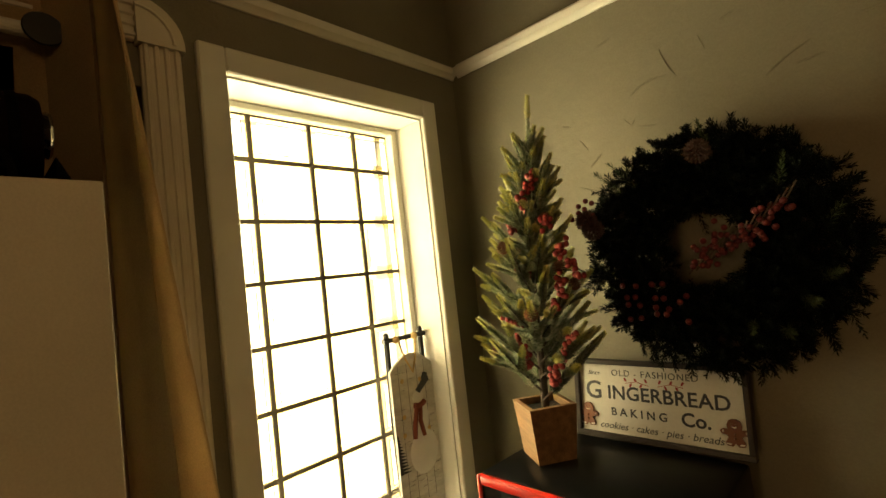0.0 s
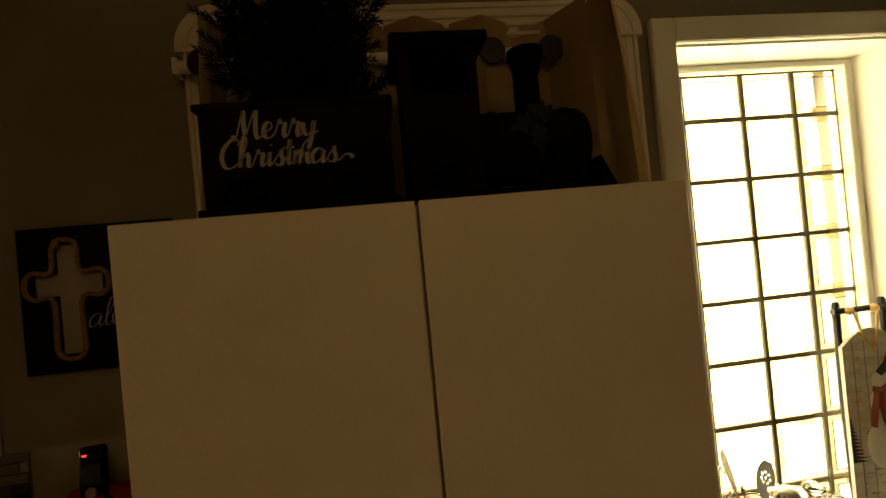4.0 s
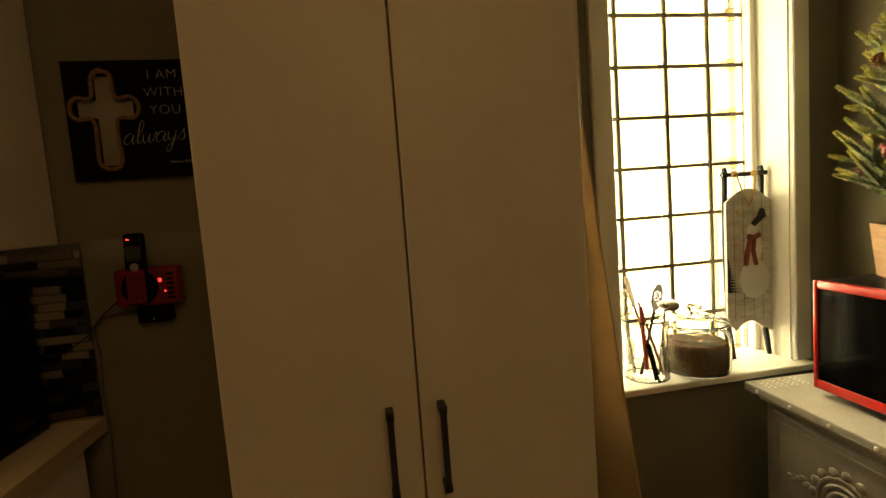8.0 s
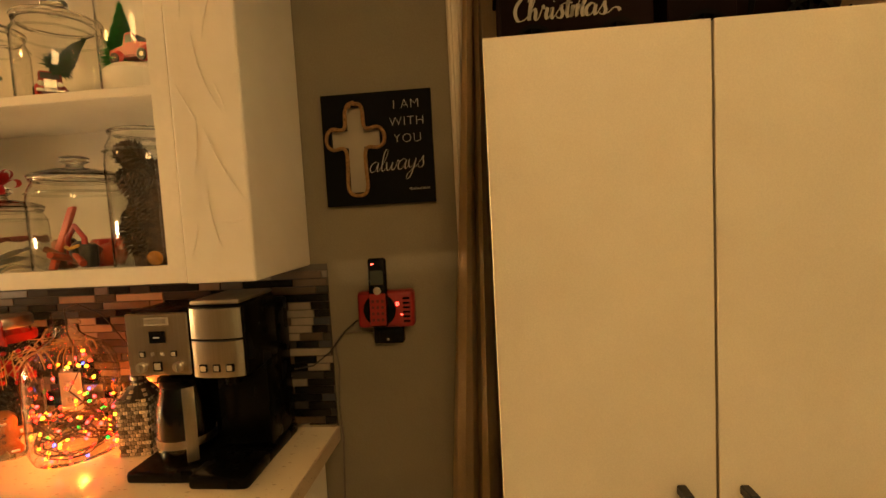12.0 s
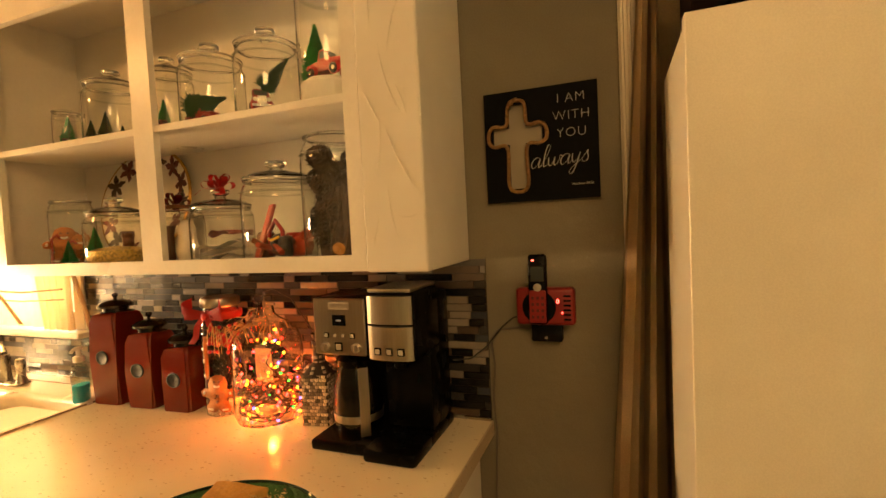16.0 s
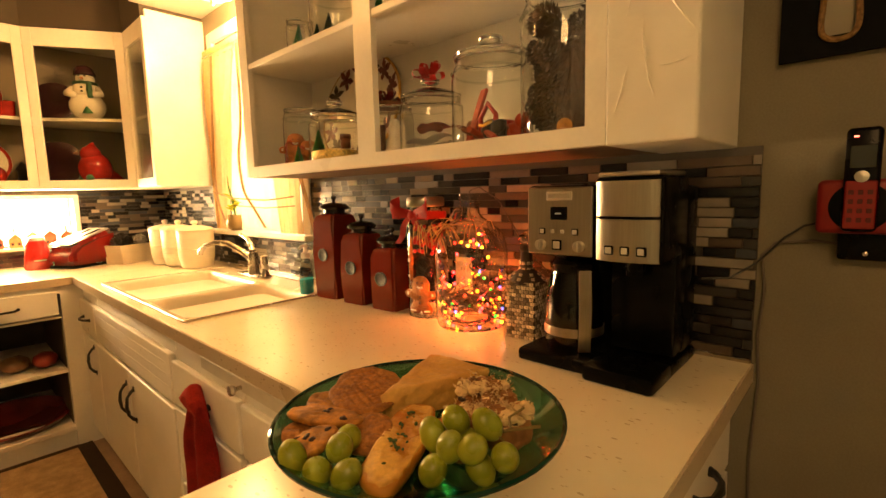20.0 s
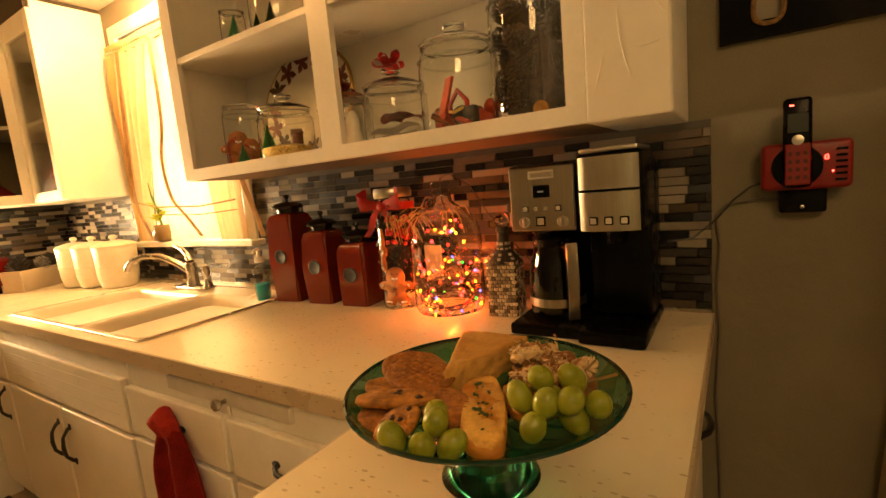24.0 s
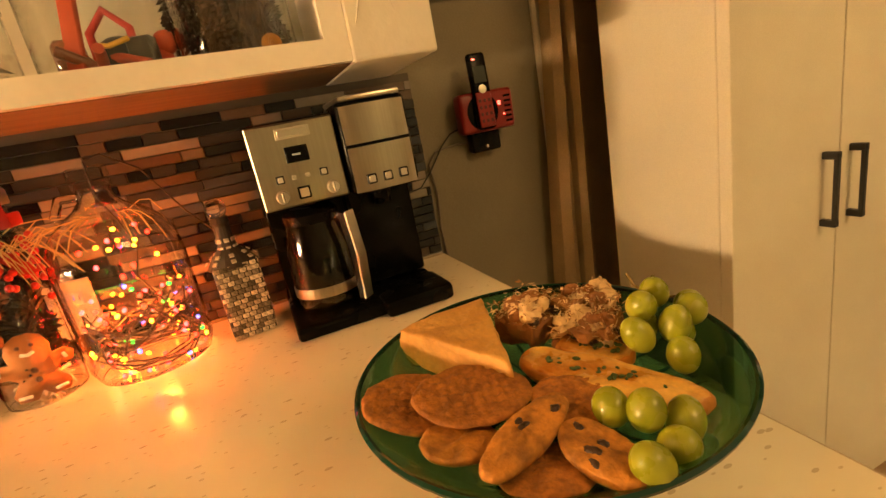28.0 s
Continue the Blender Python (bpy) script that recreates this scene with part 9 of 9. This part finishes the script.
for k in range(6):
    a = k * math.pi / 6
    wk.tube([(-0.03 + 0.0, -0.05, 0.17), (-0.03 + 0.026 * math.cos(a), -0.05 + 0.026 * math.sin(a), 0.225), (-0.03 + 0.026 * math.cos(a), -0.05 + 0.026 * math.sin(a), 0.25), (-0.03, -0.05, 0.285), (-0.03 - 0.026 * math.cos(a), -0.05 - 0.026 * math.sin(a), 0.25), (-0.03 - 0.026 * math.cos(a), -0.05 - 0.026 * math.sin(a), 0.225), (-0.03, -0.05, 0.17)], 0.0012, 5)
w_ = thing("whisk", "steel balloon whisk standing in the crock", "kitchen tool")
part("wires", wk, NICKEL, w_)
part("handle", B(um).tube([(-0.02, -0.03, 0.0), (-0.03, -0.05, 0.17)], 0.006, 8), NICKEL, w_, smooth=True)


# ---- cake stand with food on the peninsula ----
GREEN_GLASS = glass("green_glass", (0.25, 0.47, 0.34), 0.02, 1.45)
GREEN_SOLID = glass("green_glass_solid", (0.035, 0.36, 0.22), 0.02, 1.46, thin=False)
SC, PC = (0.792, -0.213), (0.813, -0.208)
st = thing("cake_stand", "emerald green glass cake stand with leaf relief", "cake stand", (SC[0], SC[1], CT))
RZ = 0.125
prof = [(0.012, 0.092), (0.060, 0.093), (0.105, 0.099), (0.143, 0.112), (0.163, RZ), (0.1680, RZ + 0.001), (0.1685, RZ - 0.002), (0.163, RZ - 0.006), (0.144, 0.106), (0.106, 0.093), (0.060, 0.087), (0.012, 0.084)]
part("dish", B().lathe(prof, 72, cap=False), GREEN_GLASS, st, smooth=True)
part("rim", B().lathe([(0.1660, RZ - 0.003), (0.1690, RZ - 0.002), (0.1695, RZ + 0.0005), (0.1670, RZ + 0.0022), (0.1645, RZ + 0.0008)], 72, cap=False), mat("green_glass_rim", (0.006, 0.035, 0.022), 0.06, rough_vary=0.02), st, "dark green glass rim", True)
part("foot", B().lathe([(0.060, 0.0005), (0.062, 0.004), (0.052, 0.014), (0.036, 0.036), (0.022, 0.056), (0.018, 0.070), (0.024, 0.082), (0.036, 0.086)], 40), GREEN_SOLID, st, smooth=True)
ribs = B()
for i in range(20):
    a = i * 2 * math.pi / 20
    ribs.tube([(r * math.cos(a + s * 0.10), r * math.sin(a + s * 0.10), z) for r, z, s in ((0.03, 0.0930, 0), (0.07, 0.0945, 0.3), (0.105, 0.0995, 0.8), (0.135, 0.1085, 1.5))], [0.0006, 0.0014, 0.0014, 0.0006], 5)
part("leaf_relief", ribs, bpy.data.materials["green_glass_rim"], st)

PZ = CT + 0.0935
COOKIE = mat("cookie_brown", (0.36, 0.135, 0.018), 0.75, vary=0.22, scale=60, grain=0.40, grain_scale=170, bump=1.0, bump_scale=110)
COOKIE_D = mat("cookie_golden", (0.43, 0.18, 0.024), 0.7, vary=0.35, scale=60, grain=0.35, grain_scale=150, bump=1.0, bump_scale=90)
CHIP = mat("chocolate", (0.035, 0.016, 0.009), 0.4)


def cookie(x, y, z, rx, ry, th, turn, slope=0.0, toward=0.0, ma=None, chips=0, seed=0, hatch=False):
    """A thin baked cookie raised by slope degrees on the side that toward names."""
    rnd = random.Random(seed)
    a = radians(toward)
    m = Matrix.Translation((PC[0] + x, PC[1] + y, PZ + z)) @ Matrix.Rotation(radians(slope), 4, Vector((math.sin(a), -math.cos(a), 0))) @ Matrix.Rotation(radians(turn), 4, "Z")
    c = thing("cookie", "golden brown fork-marked cookie on the green dish" if hatch else "golden brown chocolate chip cookie on the green dish" if chips else "plain golden brown cookie on the green dish", "cookie", m=m, group="cookies on the dish")
    n = 26 if hatch else 16
    prof_ = [(0.001, -th / 2), (0.70, -th / 2), (0.94, -th * 0.32), (1.0, 0.0), (0.985, th * 0.22)] + [(r_, th * (0.50 - 0.20 * r_ ** 5)) for r_ in np.linspace(0.95, 0.002, n)]
    b = B().lathe(prof_, 80 if hatch else 60)
    for v in b.bm.verts:
        p3 = Vector((v.co.x * rx * 100 + seed * 7.7, v.co.y * ry * 100, seed * 3.1))
        k = 1 + 0.06 * noise.noise(Vector((v.co.x * 1.6 + seed, v.co.y * 1.6, 0))) + 0.025 * noise.noise(p3 * 1.1 + Vector((5, 0, 0)))
        lift = 0.0014 * noise.noise(p3 * 0.45) + 0.0010 * noise.noise(p3 * 1.2) + 0.0006 * noise.noise(p3 * 2.6)
        lift -= 0.0012 * max(0.0, 0.14 - abs(noise.noise(p3 * 0.6 + Vector((0, 9, 0))))) / 0.14
        if hatch:
            inside = max(0.0, 1 - (v.co.x ** 2 + v.co.y ** 2) / 0.72)
            lift -= 0.0030 * inside ** 0.5 * (max(0.0, math.cos(v.co.x * rx / 0.0014)) + max(0.0, math.cos(v.co.y * ry / 0.0016))) * 0.6
        v.co = Vector((v.co.x * rx * k, v.co.y * ry * k, v.co.z + (lift if v.co.z > 0 else 0.3 * lift)))
    part("biscuit", b, ma or COOKIE, c, smooth="all")
    for i in range(chips):
        a, r = rnd.uniform(0, 6.28), rnd.uniform(0.1, 0.8)
        ch = B().ball((0, 0, 0), rnd.uniform(0.0028, 0.0048), 9, 7, (1.2, 0.8, 0.55))
        off = Vector((rx * r * math.cos(a), ry * r * math.sin(a), th * 0.47))
        for v in ch.bm.verts:
            v.co = v.co * (1 + 0.5 * noise.noise(v.co * 260 + off * 70)) + off
        part("chip", ch, CHIP, c)
    return c


cookie(-0.037, -0.118, 0.024, 0.052, 0.047, 0.009, 68, 12, -98, COOKIE, 0, 1, True)
cookie(0.000, -0.083, 0.0375, 0.048, 0.043, 0.009, 75, 5, -110, COOKIE, 0, 2, True)
cookie(0.034, -0.112, 0.027, 0.031, 0.027, 0.009, 75, 10, -65, COOKIE_D, 0, 3)
cookie(0.066, -0.073, 0.036, 0.049, 0.0175, 0.010, 114, 4, 190, COOKIE_D, 4, 4)
cookie(0.048, -0.016, 0.028, 0.036, 0.028, 0.010, 40, 8, 200, COOKIE, 0, 5)
cookie(0.104, -0.041, 0.031, 0.036, 0.0205, 0.011, 8, 4, 180, COOKIE_D, 5, 6)
cookie(0.086, -0.074, 0.0215, 0.034, 0.031, 0.009, 60, 10, -35, COOKIE, 0, 7)

# wedge of tan fudge
WEDGE = mat("fudge_tan", (0.72, 0.42, 0.11), 0.6, vary=0.0, tint=(0.50, 0.25, 0.055), scale=16, grain=0.16, grain_scale=130, bump=1.0, bump_scale=70)
fw = thing("fudge_wedge", "thick crumbly wedge of tan fudge on the green dish", "fudge", m=pose(PC[0], PC[1], PZ))
wo = [Vector(p) for p in ((-0.140, -0.100), (0.004, -0.044), (-0.146, 0.004))]
NU, NZ = 20, 12
loop = []
for q in range(3):
    a, e = wo[q], wo[(q + 1) % 3]
    loop += [a + (e - a) * (k / NU) for k in range(NU)]
mid = (wo[0] + wo[1] + wo[2]) / 3
rows = [(1.0, 0.010 + 0.036 * k / NZ) for k in range(NZ + 1)] + [(0.985, 0.0480)] + [(f, 0.0492) for f in (0.95, 0.85, 0.70, 0.54, 0.36, 0.18, 0.02)]
b = B()
vs = [(mid.x + (p.x - mid.x) * f, mid.y + (p.y - mid.y) * f, z) for f, z in rows for p in loop]
n_ = len(loop)
b.add(vs, [(r * n_ + i, r * n_ + (i + 1) % n_, (r + 1) * n_ + (i + 1) % n_, (r + 1) * n_ + i) for r in range(len(rows) - 1) for i in range(n_)] + [tuple(range(n_))[::-1]])
for v in b.bm.verts:
    rag = Vector([noise.noise(v.co * 60 + Vector(o)) for o in ((0, 0, 0), (9, 0, 0), (0, 9, 0))]) * 0.0036
    fine = Vector([noise.noise(v.co * 190 + Vector(o)) for o in ((3, 0, 0), (7, 0, 0), (0, 5, 0))]) * 0.0016
    up = 0.0025 * noise.noise(Vector((v.co.x, v.co.y, 0)) * 38) if v.co.z > 0.047 else 0.0
    v.co += (rag + fine) * (1.0 if v.co.z < 0.047 else 0.45) + Vector((0, 0, up))
part("body", b, WEDGE, fw, smooth="all")

# herbed bread slices
CRUST = mat("toast_crust", (0.50, 0.20, 0.022), 0.5, vary=0.30, scale=30, bump=0.5, bump_scale=90)
SPREAD = mat("toast_spread", (0.40, 0.135, 0.016), 0.28, vary=0.0, tint=(0.84, 0.52, 0.12), scale=30, grain=0.15, grain_scale=200, bump=0.8, bump_scale=60)
HERB = mat("herb_green", (0.05, 0.09, 0.02), 0.8)
random.seed(14)
for i, (x, y, z, L, w_, turn, tl) in enumerate(((0.034, 0.022, 0.021, 0.158, 0.054, 28, -4), (-0.010, 0.046, 0.019, 0.072, 0.034, 34, 3))):
    t_ = thing("herb_bread", "slice of golden herbed toast with melted topping", "bread", m=pose(PC[0] + x, PC[1] + y, PZ + z, tl, 3, turn), group="bread on the dish")
    wide = lambda a: (L / 2 * math.copysign(abs(math.cos(a)) ** 0.8, math.cos(a)) * (1 + 0.04 * math.sin(3 * a + i)), w_ / 2 * math.copysign(abs(math.sin(a)) ** 0.75, math.sin(a)) * (1.0 + 0.07 * math.cos(2 * a) + 0.04 * math.sin(5 * a)))
    b = B()
    ring_ = [wide(a) for a in np.linspace(0, 2 * math.pi, 57)[:-1]]
    hull = [(0.60, -0.010), (0.80, -0.009), (0.94, -0.006), (1.0, -0.001), (0.99, 0.0045), (0.95, 0.0078), (0.88, 0.0082)]
    b.add([(p[0] * f, p[1] * f, z_) for f, z_ in hull for p in ring_], [(r * 56 + k, r * 56 + (k + 1) % 56, (r + 1) * 56 + (k + 1) % 56, (r + 1) * 56 + k) for r in range(6) for k in range(56)] + [tuple(range(56))[::-1], tuple(6 * 56 + k for k in range(56))])
    for v in b.bm.verts:
        v.co += Vector((noise.noise(v.co * 60), noise.noise(v.co * 60 + Vector((4, 0, 0))), noise.noise(v.co * 70))) * 0.0016
    part("crust", b, CRUST, t_, smooth="all")
    b = B()
    fs_ = [0.93, 0.90, 0.84, 0.74, 0.62, 0.50, 0.36, 0.22, 0.08]
    b.add([(p[0] * f * (1 + 0.035 * math.sin(k * 1.3) * (f > 0.8)), p[1] * f * (1 + 0.05 * math.sin(k * 0.9) * (f > 0.8)), 0.0075 if f > 0.92 else 0.0096 + 0.0024 * noise.noise(Vector((p[0] * f * 70, p[1] * f * 80, i)))) for f in fs_ for k, p in enumerate(ring_)],
          [(r * 56 + k, r * 56 + (k + 1) % 56, (r + 1) * 56 + (k + 1) % 56, (r + 1) * 56 + k) for r in range(8) for k in range(56)] + [tuple(8 * 56 + k for k in range(56))])
    part("topping", b, SPREAD, t_, "glossy melted golden topping", "all")
    hb2 = B()
    for k in range(26):
        u, v = random.uniform(0.12, 0.88), random.uniform(0.25, 0.75)
        if k < 10:
            u, v = 0.62 + random.gauss(0, 0.035), 0.5 + random.gauss(0, 0.08)
        hb2.ball(((u - 0.5) * L * 0.88, (v - 0.5) * w_ * 0.75, 0.0112), random.uniform(0.0014, 0.0034), 6, 4, (1.2, 0.7, 0.5), pose(0, 0, 0, 0, 0, k * 37))
    tagged(part("herbs", hb2, HERB, t_, "chopped green herbs"), kind="stuff")

# coconut macaroon bars
BARB = mat("bar_base_brown", (0.26, 0.11, 0.032), 0.7, vary=0.4, scale=30, bump=1.0, bump_scale=50)
COCO = mat("coconut_flakes", (0.68, 0.49, 0.25), 0.8, vary=0.15, scale=40)
COCO_T = mat("coconut_toasted", (0.30, 0.14, 0.045), 0.8, vary=0.3, scale=40)
for i, (x, y, z, sx, sy, turn) in enumerate(((-0.096, 0.034, 0.026, 0.030, 0.029, 20), (-0.060, 0.082, 0.026, 0.031, 0.027, 70), (-0.030, 0.060, 0.016, 0.03, 0.022, 40))):
    c = thing("coconut_bar", "crumbly coconut and chocolate bar on the dish", "dessert bar", m=pose(PC[0] + x, PC[1] + y, PZ + z, 4, -5, turn), group="coconut bars on the dish")
    b = B().box(-sx, sx, -sy, sy, -0.016, 0.016, 0.008, 2)
    bmesh.ops.subdivide_edges(b.bm, edges=b.bm.edges[:], cuts=3, use_grid_fill=True)
    for v in b.bm.verts:
        v.co += Vector((noise.noise(v.co * 55 + Vector((i, 0, 0))), noise.noise(v.co * 55 + Vector((0, 5, i))), noise.noise(v.co * 50))) * 0.006
    part("base", b, BARB, c)
    rnd = random.Random(40 + i)
    for nm, ma, n_ in (("coconut", COCO, 380), ("toasted_coconut", COCO_T, 160)):
        vs, fs = [], []
        for k in range(n_):
            p = Vector((rnd.uniform(-sx, sx) * 1.05, rnd.uniform(-sy, sy) * 1.05, 0.017 + rnd.uniform(-0.010, 0.012)))
            d = Vector((rnd.gauss(0, 1), rnd.gauss(0, 1), rnd.gauss(0, 0.6))).normalized() * rnd.uniform(0.002, 0.006)
            p.z += 0.010 * max(0, noise.noise(p * 60 + Vector((i, 0, 0))))
            s = d.cross(Vector((rnd.random(), rnd.random(), rnd.random()))).normalized() * 0.0010
            k0 = len(vs)
            vs += [p - d, p + s + Vector((0, 0, 0.001)), p + d, p - s]
            fs += [(k0, k0 + 1, k0 + 2), (k0, k0 + 2, k0 + 3)]
        raw(nm, vs, fs, ma, c)
    ch = B()
    for k in range(7):
        ch.ball((rnd.uniform(-sx, sx), rnd.uniform(-sy, sy), 0.012), 0.007, 8, 6, (1, 1, 0.7))
    part("chocolate", ch, CHIP, c)
    for k in range(30):
        lump = B().ball((0, 0, 0), rnd.uniform(0.006, 0.011), 10, 8, (1.1, 0.9, 0.8))
        off = Vector((rnd.uniform(-sx, sx) * 0.85, rnd.uniform(-sy, sy) * 0.85, 0.014 + rnd.uniform(-0.006, 0.010)))
        for v in lump.bm.verts:
            v.co = v.co * (1 + 0.7 * noise.noise(v.co * 170 + off * 90)) + off
        part("crumb", lump, (COCO, COCO_T, COCO, BARB)[k % 4], c)

# grapes
GRAPE = mat("green_grape", (0.22, 0.255, 0.012), 0.28, vary=0.12, scale=30, transmission=0.0, tint=(0.35, 0.37, 0.03))
gp = GRAPE.node_tree.nodes["Principled BSDF"]
gp.inputs["Subsurface Weight"].default_value = 0.35
gp.inputs["Subsurface Radius"].default_value = (0.012, 0.012, 0.004)
gp.inputs["Subsurface Scale"].default_value = 0.6
STEMM = mat("grape_stem", (0.16, 0.11, 0.03), 0.7)
first = None
spots = [(0.015, 0.084, 0.063), (0.002, 0.113, 0.063), (0.029, 0.065, 0.047), (0.039, 0.097, 0.050), (0.035, 0.121, 0.055), (0.014, 0.142, 0.045), (0.054, 0.088, 0.030), (0.022, 0.119, 0.030), (0.006, 0.092, 0.036), (0.132, -0.027, 0.035), (0.124, 0.003, 0.028), (0.078, -0.010, 0.037), (0.098, 0.003, 0.040), (0.108, 0.027, 0.027)]
for i, (x, y, z) in enumerate(spots):
    m = pose(PC[0] + x, PC[1] + y, PZ + z, 25 * math.sin(i * 2.1) + 15, 30 * math.cos(i * 1.7), i * 47) @ Matrix.Diagonal((1, 1, 1.0 + 0.12 * math.sin(i), 1))
    if first is None:
        first = thing("grape", "plump green grape on the green dish", "grape", m=m, group="green grapes")
        part("berry", B().ball((0, 0, 0), 0.0132, 24, 16, (1, 1, 1.24)), GRAPE, first, smooth="all")
        part("blossom_end", B().ball((0, 0, -0.0163), 0.0012, 8, 5, (1, 1, 0.5)), STEMM, first)
    else:
        copy_thing(first, m)
stem = solid("vine_twig", B().tube([(0.02, 0.085, 0.030), (0.0, 0.10, 0.045), (-0.02, 0.125, 0.052), (-0.035, 0.150, 0.058)], [0.0016, 0.0016, 0.0018, 0.002], 6).tube([(-0.02, 0.125, 0.052), (-0.028, 0.118, 0.060), (-0.045, 0.125, 0.066)], 0.0014, 6).tube([(0.0, 0.10, 0.045), (0.0, 0.12, 0.055), (0.002, 0.14, 0.05)], 0.0013, 6), STEMM, "brown branching twig of the grape bunch", "twig", True, m=pose(PC[0], PC[1], PZ))


# ---- mosaic backsplash, piece by piece ----
def tile_material(name, kind):
    m = mat(name, {"white": (0.215, 0.19, 0.155), "grey": (0.036, 0.034, 0.032), "dark": (0.007, 0.007, 0.008), "stone": (0.075, 0.052, 0.033), "blue": (0.045, 0.052, 0.066)}[kind], 0.22 if kind != "stone" else 0.5, vary=0.12, scale=16, grain=0.12 if kind == "stone" else 0.05, grain_scale=90, bump=0.15, bump_scale=60, spread=0.22)
    return m


TILES = {k: tile_material("tile_" + k, k) for k in ("white", "grey", "dark", "stone", "blue")}
PICK = ["white"] * 6 + ["grey"] * 6 + ["dark"] * 12 + ["stone"] * 4 + ["blue"] * 3
GRT = mat("tile_grout", (0.07, 0.062, 0.05), 0.85, vary=0.1, scale=20)
ROWH = 0.0218
LENGTHS = (0.045, 0.065, 0.09, 0.115, 0.145)
meshes = {}


def tile_mesh(L, kind):
    key = (L, kind)
    if key not in meshes:
        b = B()
        a, e, h, d = 0.0, L - 0.0022, ROWH - 0.0022, 0.0008
        b.add([(0.0005, a, 0), (0.0005, e, 0), (0.0005, e, h), (0.0005, a, h), (0.0052, a, 0), (0.0052, e, 0), (0.0052, e, h), (0.0052, a, h), (0.0062, a + d, d), (0.0062, e - d, d), (0.0062, e - d, h - d), (0.0062, a + d, h - d)],
              [(0, 1, 5, 4), (1, 2, 6, 5), (2, 3, 7, 6), (3, 0, 4, 7), (4, 5, 9, 8), (5, 6, 10, 9), (6, 7, 11, 10), (7, 4, 8, 11), (8, 9, 10, 11)])
        bmesh.ops.recalc_face_normals(b.bm, faces=b.bm.faces)
        me = bpy.data.meshes.new("tile")
        b.bm.to_mesh(me)
        b.bm.free()
        me.materials.append(TILES[kind])
        meshes[key] = me
    return meshes[key]


def tile_run(owner, place, length, z0, z1, near, seed):
    """Rows of tiles along a wall; those for which near() holds are objects, the rest one joined mesh a colour."""
    rnd = random.Random(seed)
    far = {k: ([], []) for k in TILES}
    n = int((z1 - z0) / ROWH + 0.01)
    for r in range(n):
        s = -rnd.uniform(0, 0.06)
        last = None
        while s < length - 0.004:
            L = rnd.choice(LENGTHS)
            kind = rnd.choice([p for p in PICK if p != last])
            last = kind
            a, e = max(s, 0), min(s + L, length)
            if e - a > 0.008:
                m = place(a, z0 + r * ROWH + 0.001)
                if near(a, r):
                    ob = new("tile", tile_mesh(L, kind))
                    ob.parent = owner
                    ob.matrix_basis = m @ Matrix.Diagonal((1, (e - a) / L, 1, 1))
                else:
                    v, f = far[kind]
                    k = len(v)
                    w_, h = e - a - 0.0022, ROWH - 0.0022
                    v += [m @ Vector(p) for p in ((0.0005, 0, 0), (0.0005, w_, 0), (0.0005, w_, h), (0.0005, 0, h), (0.006, 0, 0), (0.006, w_, 0), (0.006, w_, h), (0.006, 0, h))]
                    f += [(k + 4, k + 5, k + 6, k + 7), (k, k + 1, k + 5, k + 4), (k + 1, k + 2, k + 6, k + 5), (k + 2, k + 3, k + 7, k + 6), (k + 3, k, k + 4, k + 7)]
            s += L
    for kind, (v, f) in far.items():
        if v:
            ob = raw("tiles", v, f, TILES[kind], owner)
            tagged(ob, kind="stuff")


bs = tagged(new("trim_backsplash_west"), "linear mosaic tile backsplash in grey, black and stone", kind="structure")
part("grout", B().box(0.0004, 0.0032, -1.69, 0.0, CT, 1.376).box(0.0004, 0.0032, SW + 0.001, -2.70, CT, 1.376).box(0.0004, 0.0032, -2.70, -1.69, CT, SKS - 0.025), GRT, bs)
on_w = lambda off: (lambda a, z: pose(0.002, off + a, z))
tile_run(bs, on_w(-1.69), 1.69, CT + 0.008, 1.376, lambda a, r: a > 0.45, 71)
tile_run(bs, on_w(-2.70), 1.01, CT + 0.008, SKS - 0.025, lambda a, r: False, 72)
tile_run(bs, on_w(SW + 0.004), SW * -1 - 2.70 - 0.004, CT + 0.008, 1.376, lambda a, r: False, 73)
bs2 = tagged(new("trim_backsplash_south"), "linear mosaic tile backsplash on the far wall", kind="structure")
part("grout", B().box(0.006, NI0 - 0.03, SW + 0.0004, SW + 0.0032, CT, 1.376).box(NI0 - 0.03, 1.65, SW + 0.0004, SW + 0.0032, CT, NIB - 0.03), GRT, bs2)
on_s = lambda off: (lambda a, z: pose(off - a, SW + 0.002, z, 0, 0, 90))
tile_run(bs2, on_s(NI0 - 0.032), NI0 - 0.04, CT + 0.008, 1.376, lambda a, r: False, 74)
tile_run(bs2, on_s(1.65), 1.65 - NI0, CT + 0.008, NIB - 0.03, lambda a, r: False, 75)
# rug between the counters
# the border's dark strip beside the cabinets doubles as painted toe-kick shadow
setting("trim_rug_border", B().box(0.705, 1.95, -2.895, -1.14, 0.0005, 0.007, 0.002), RUG_EDGE_SHADE, "dark brown woven rug border that also paints toe-kick shadow")
setting("trim_rug", B().box(0.775, 1.88, -2.845, -1.2, 0.0072, 0.012, 0.002), RUG, "tan woven kitchen rug")
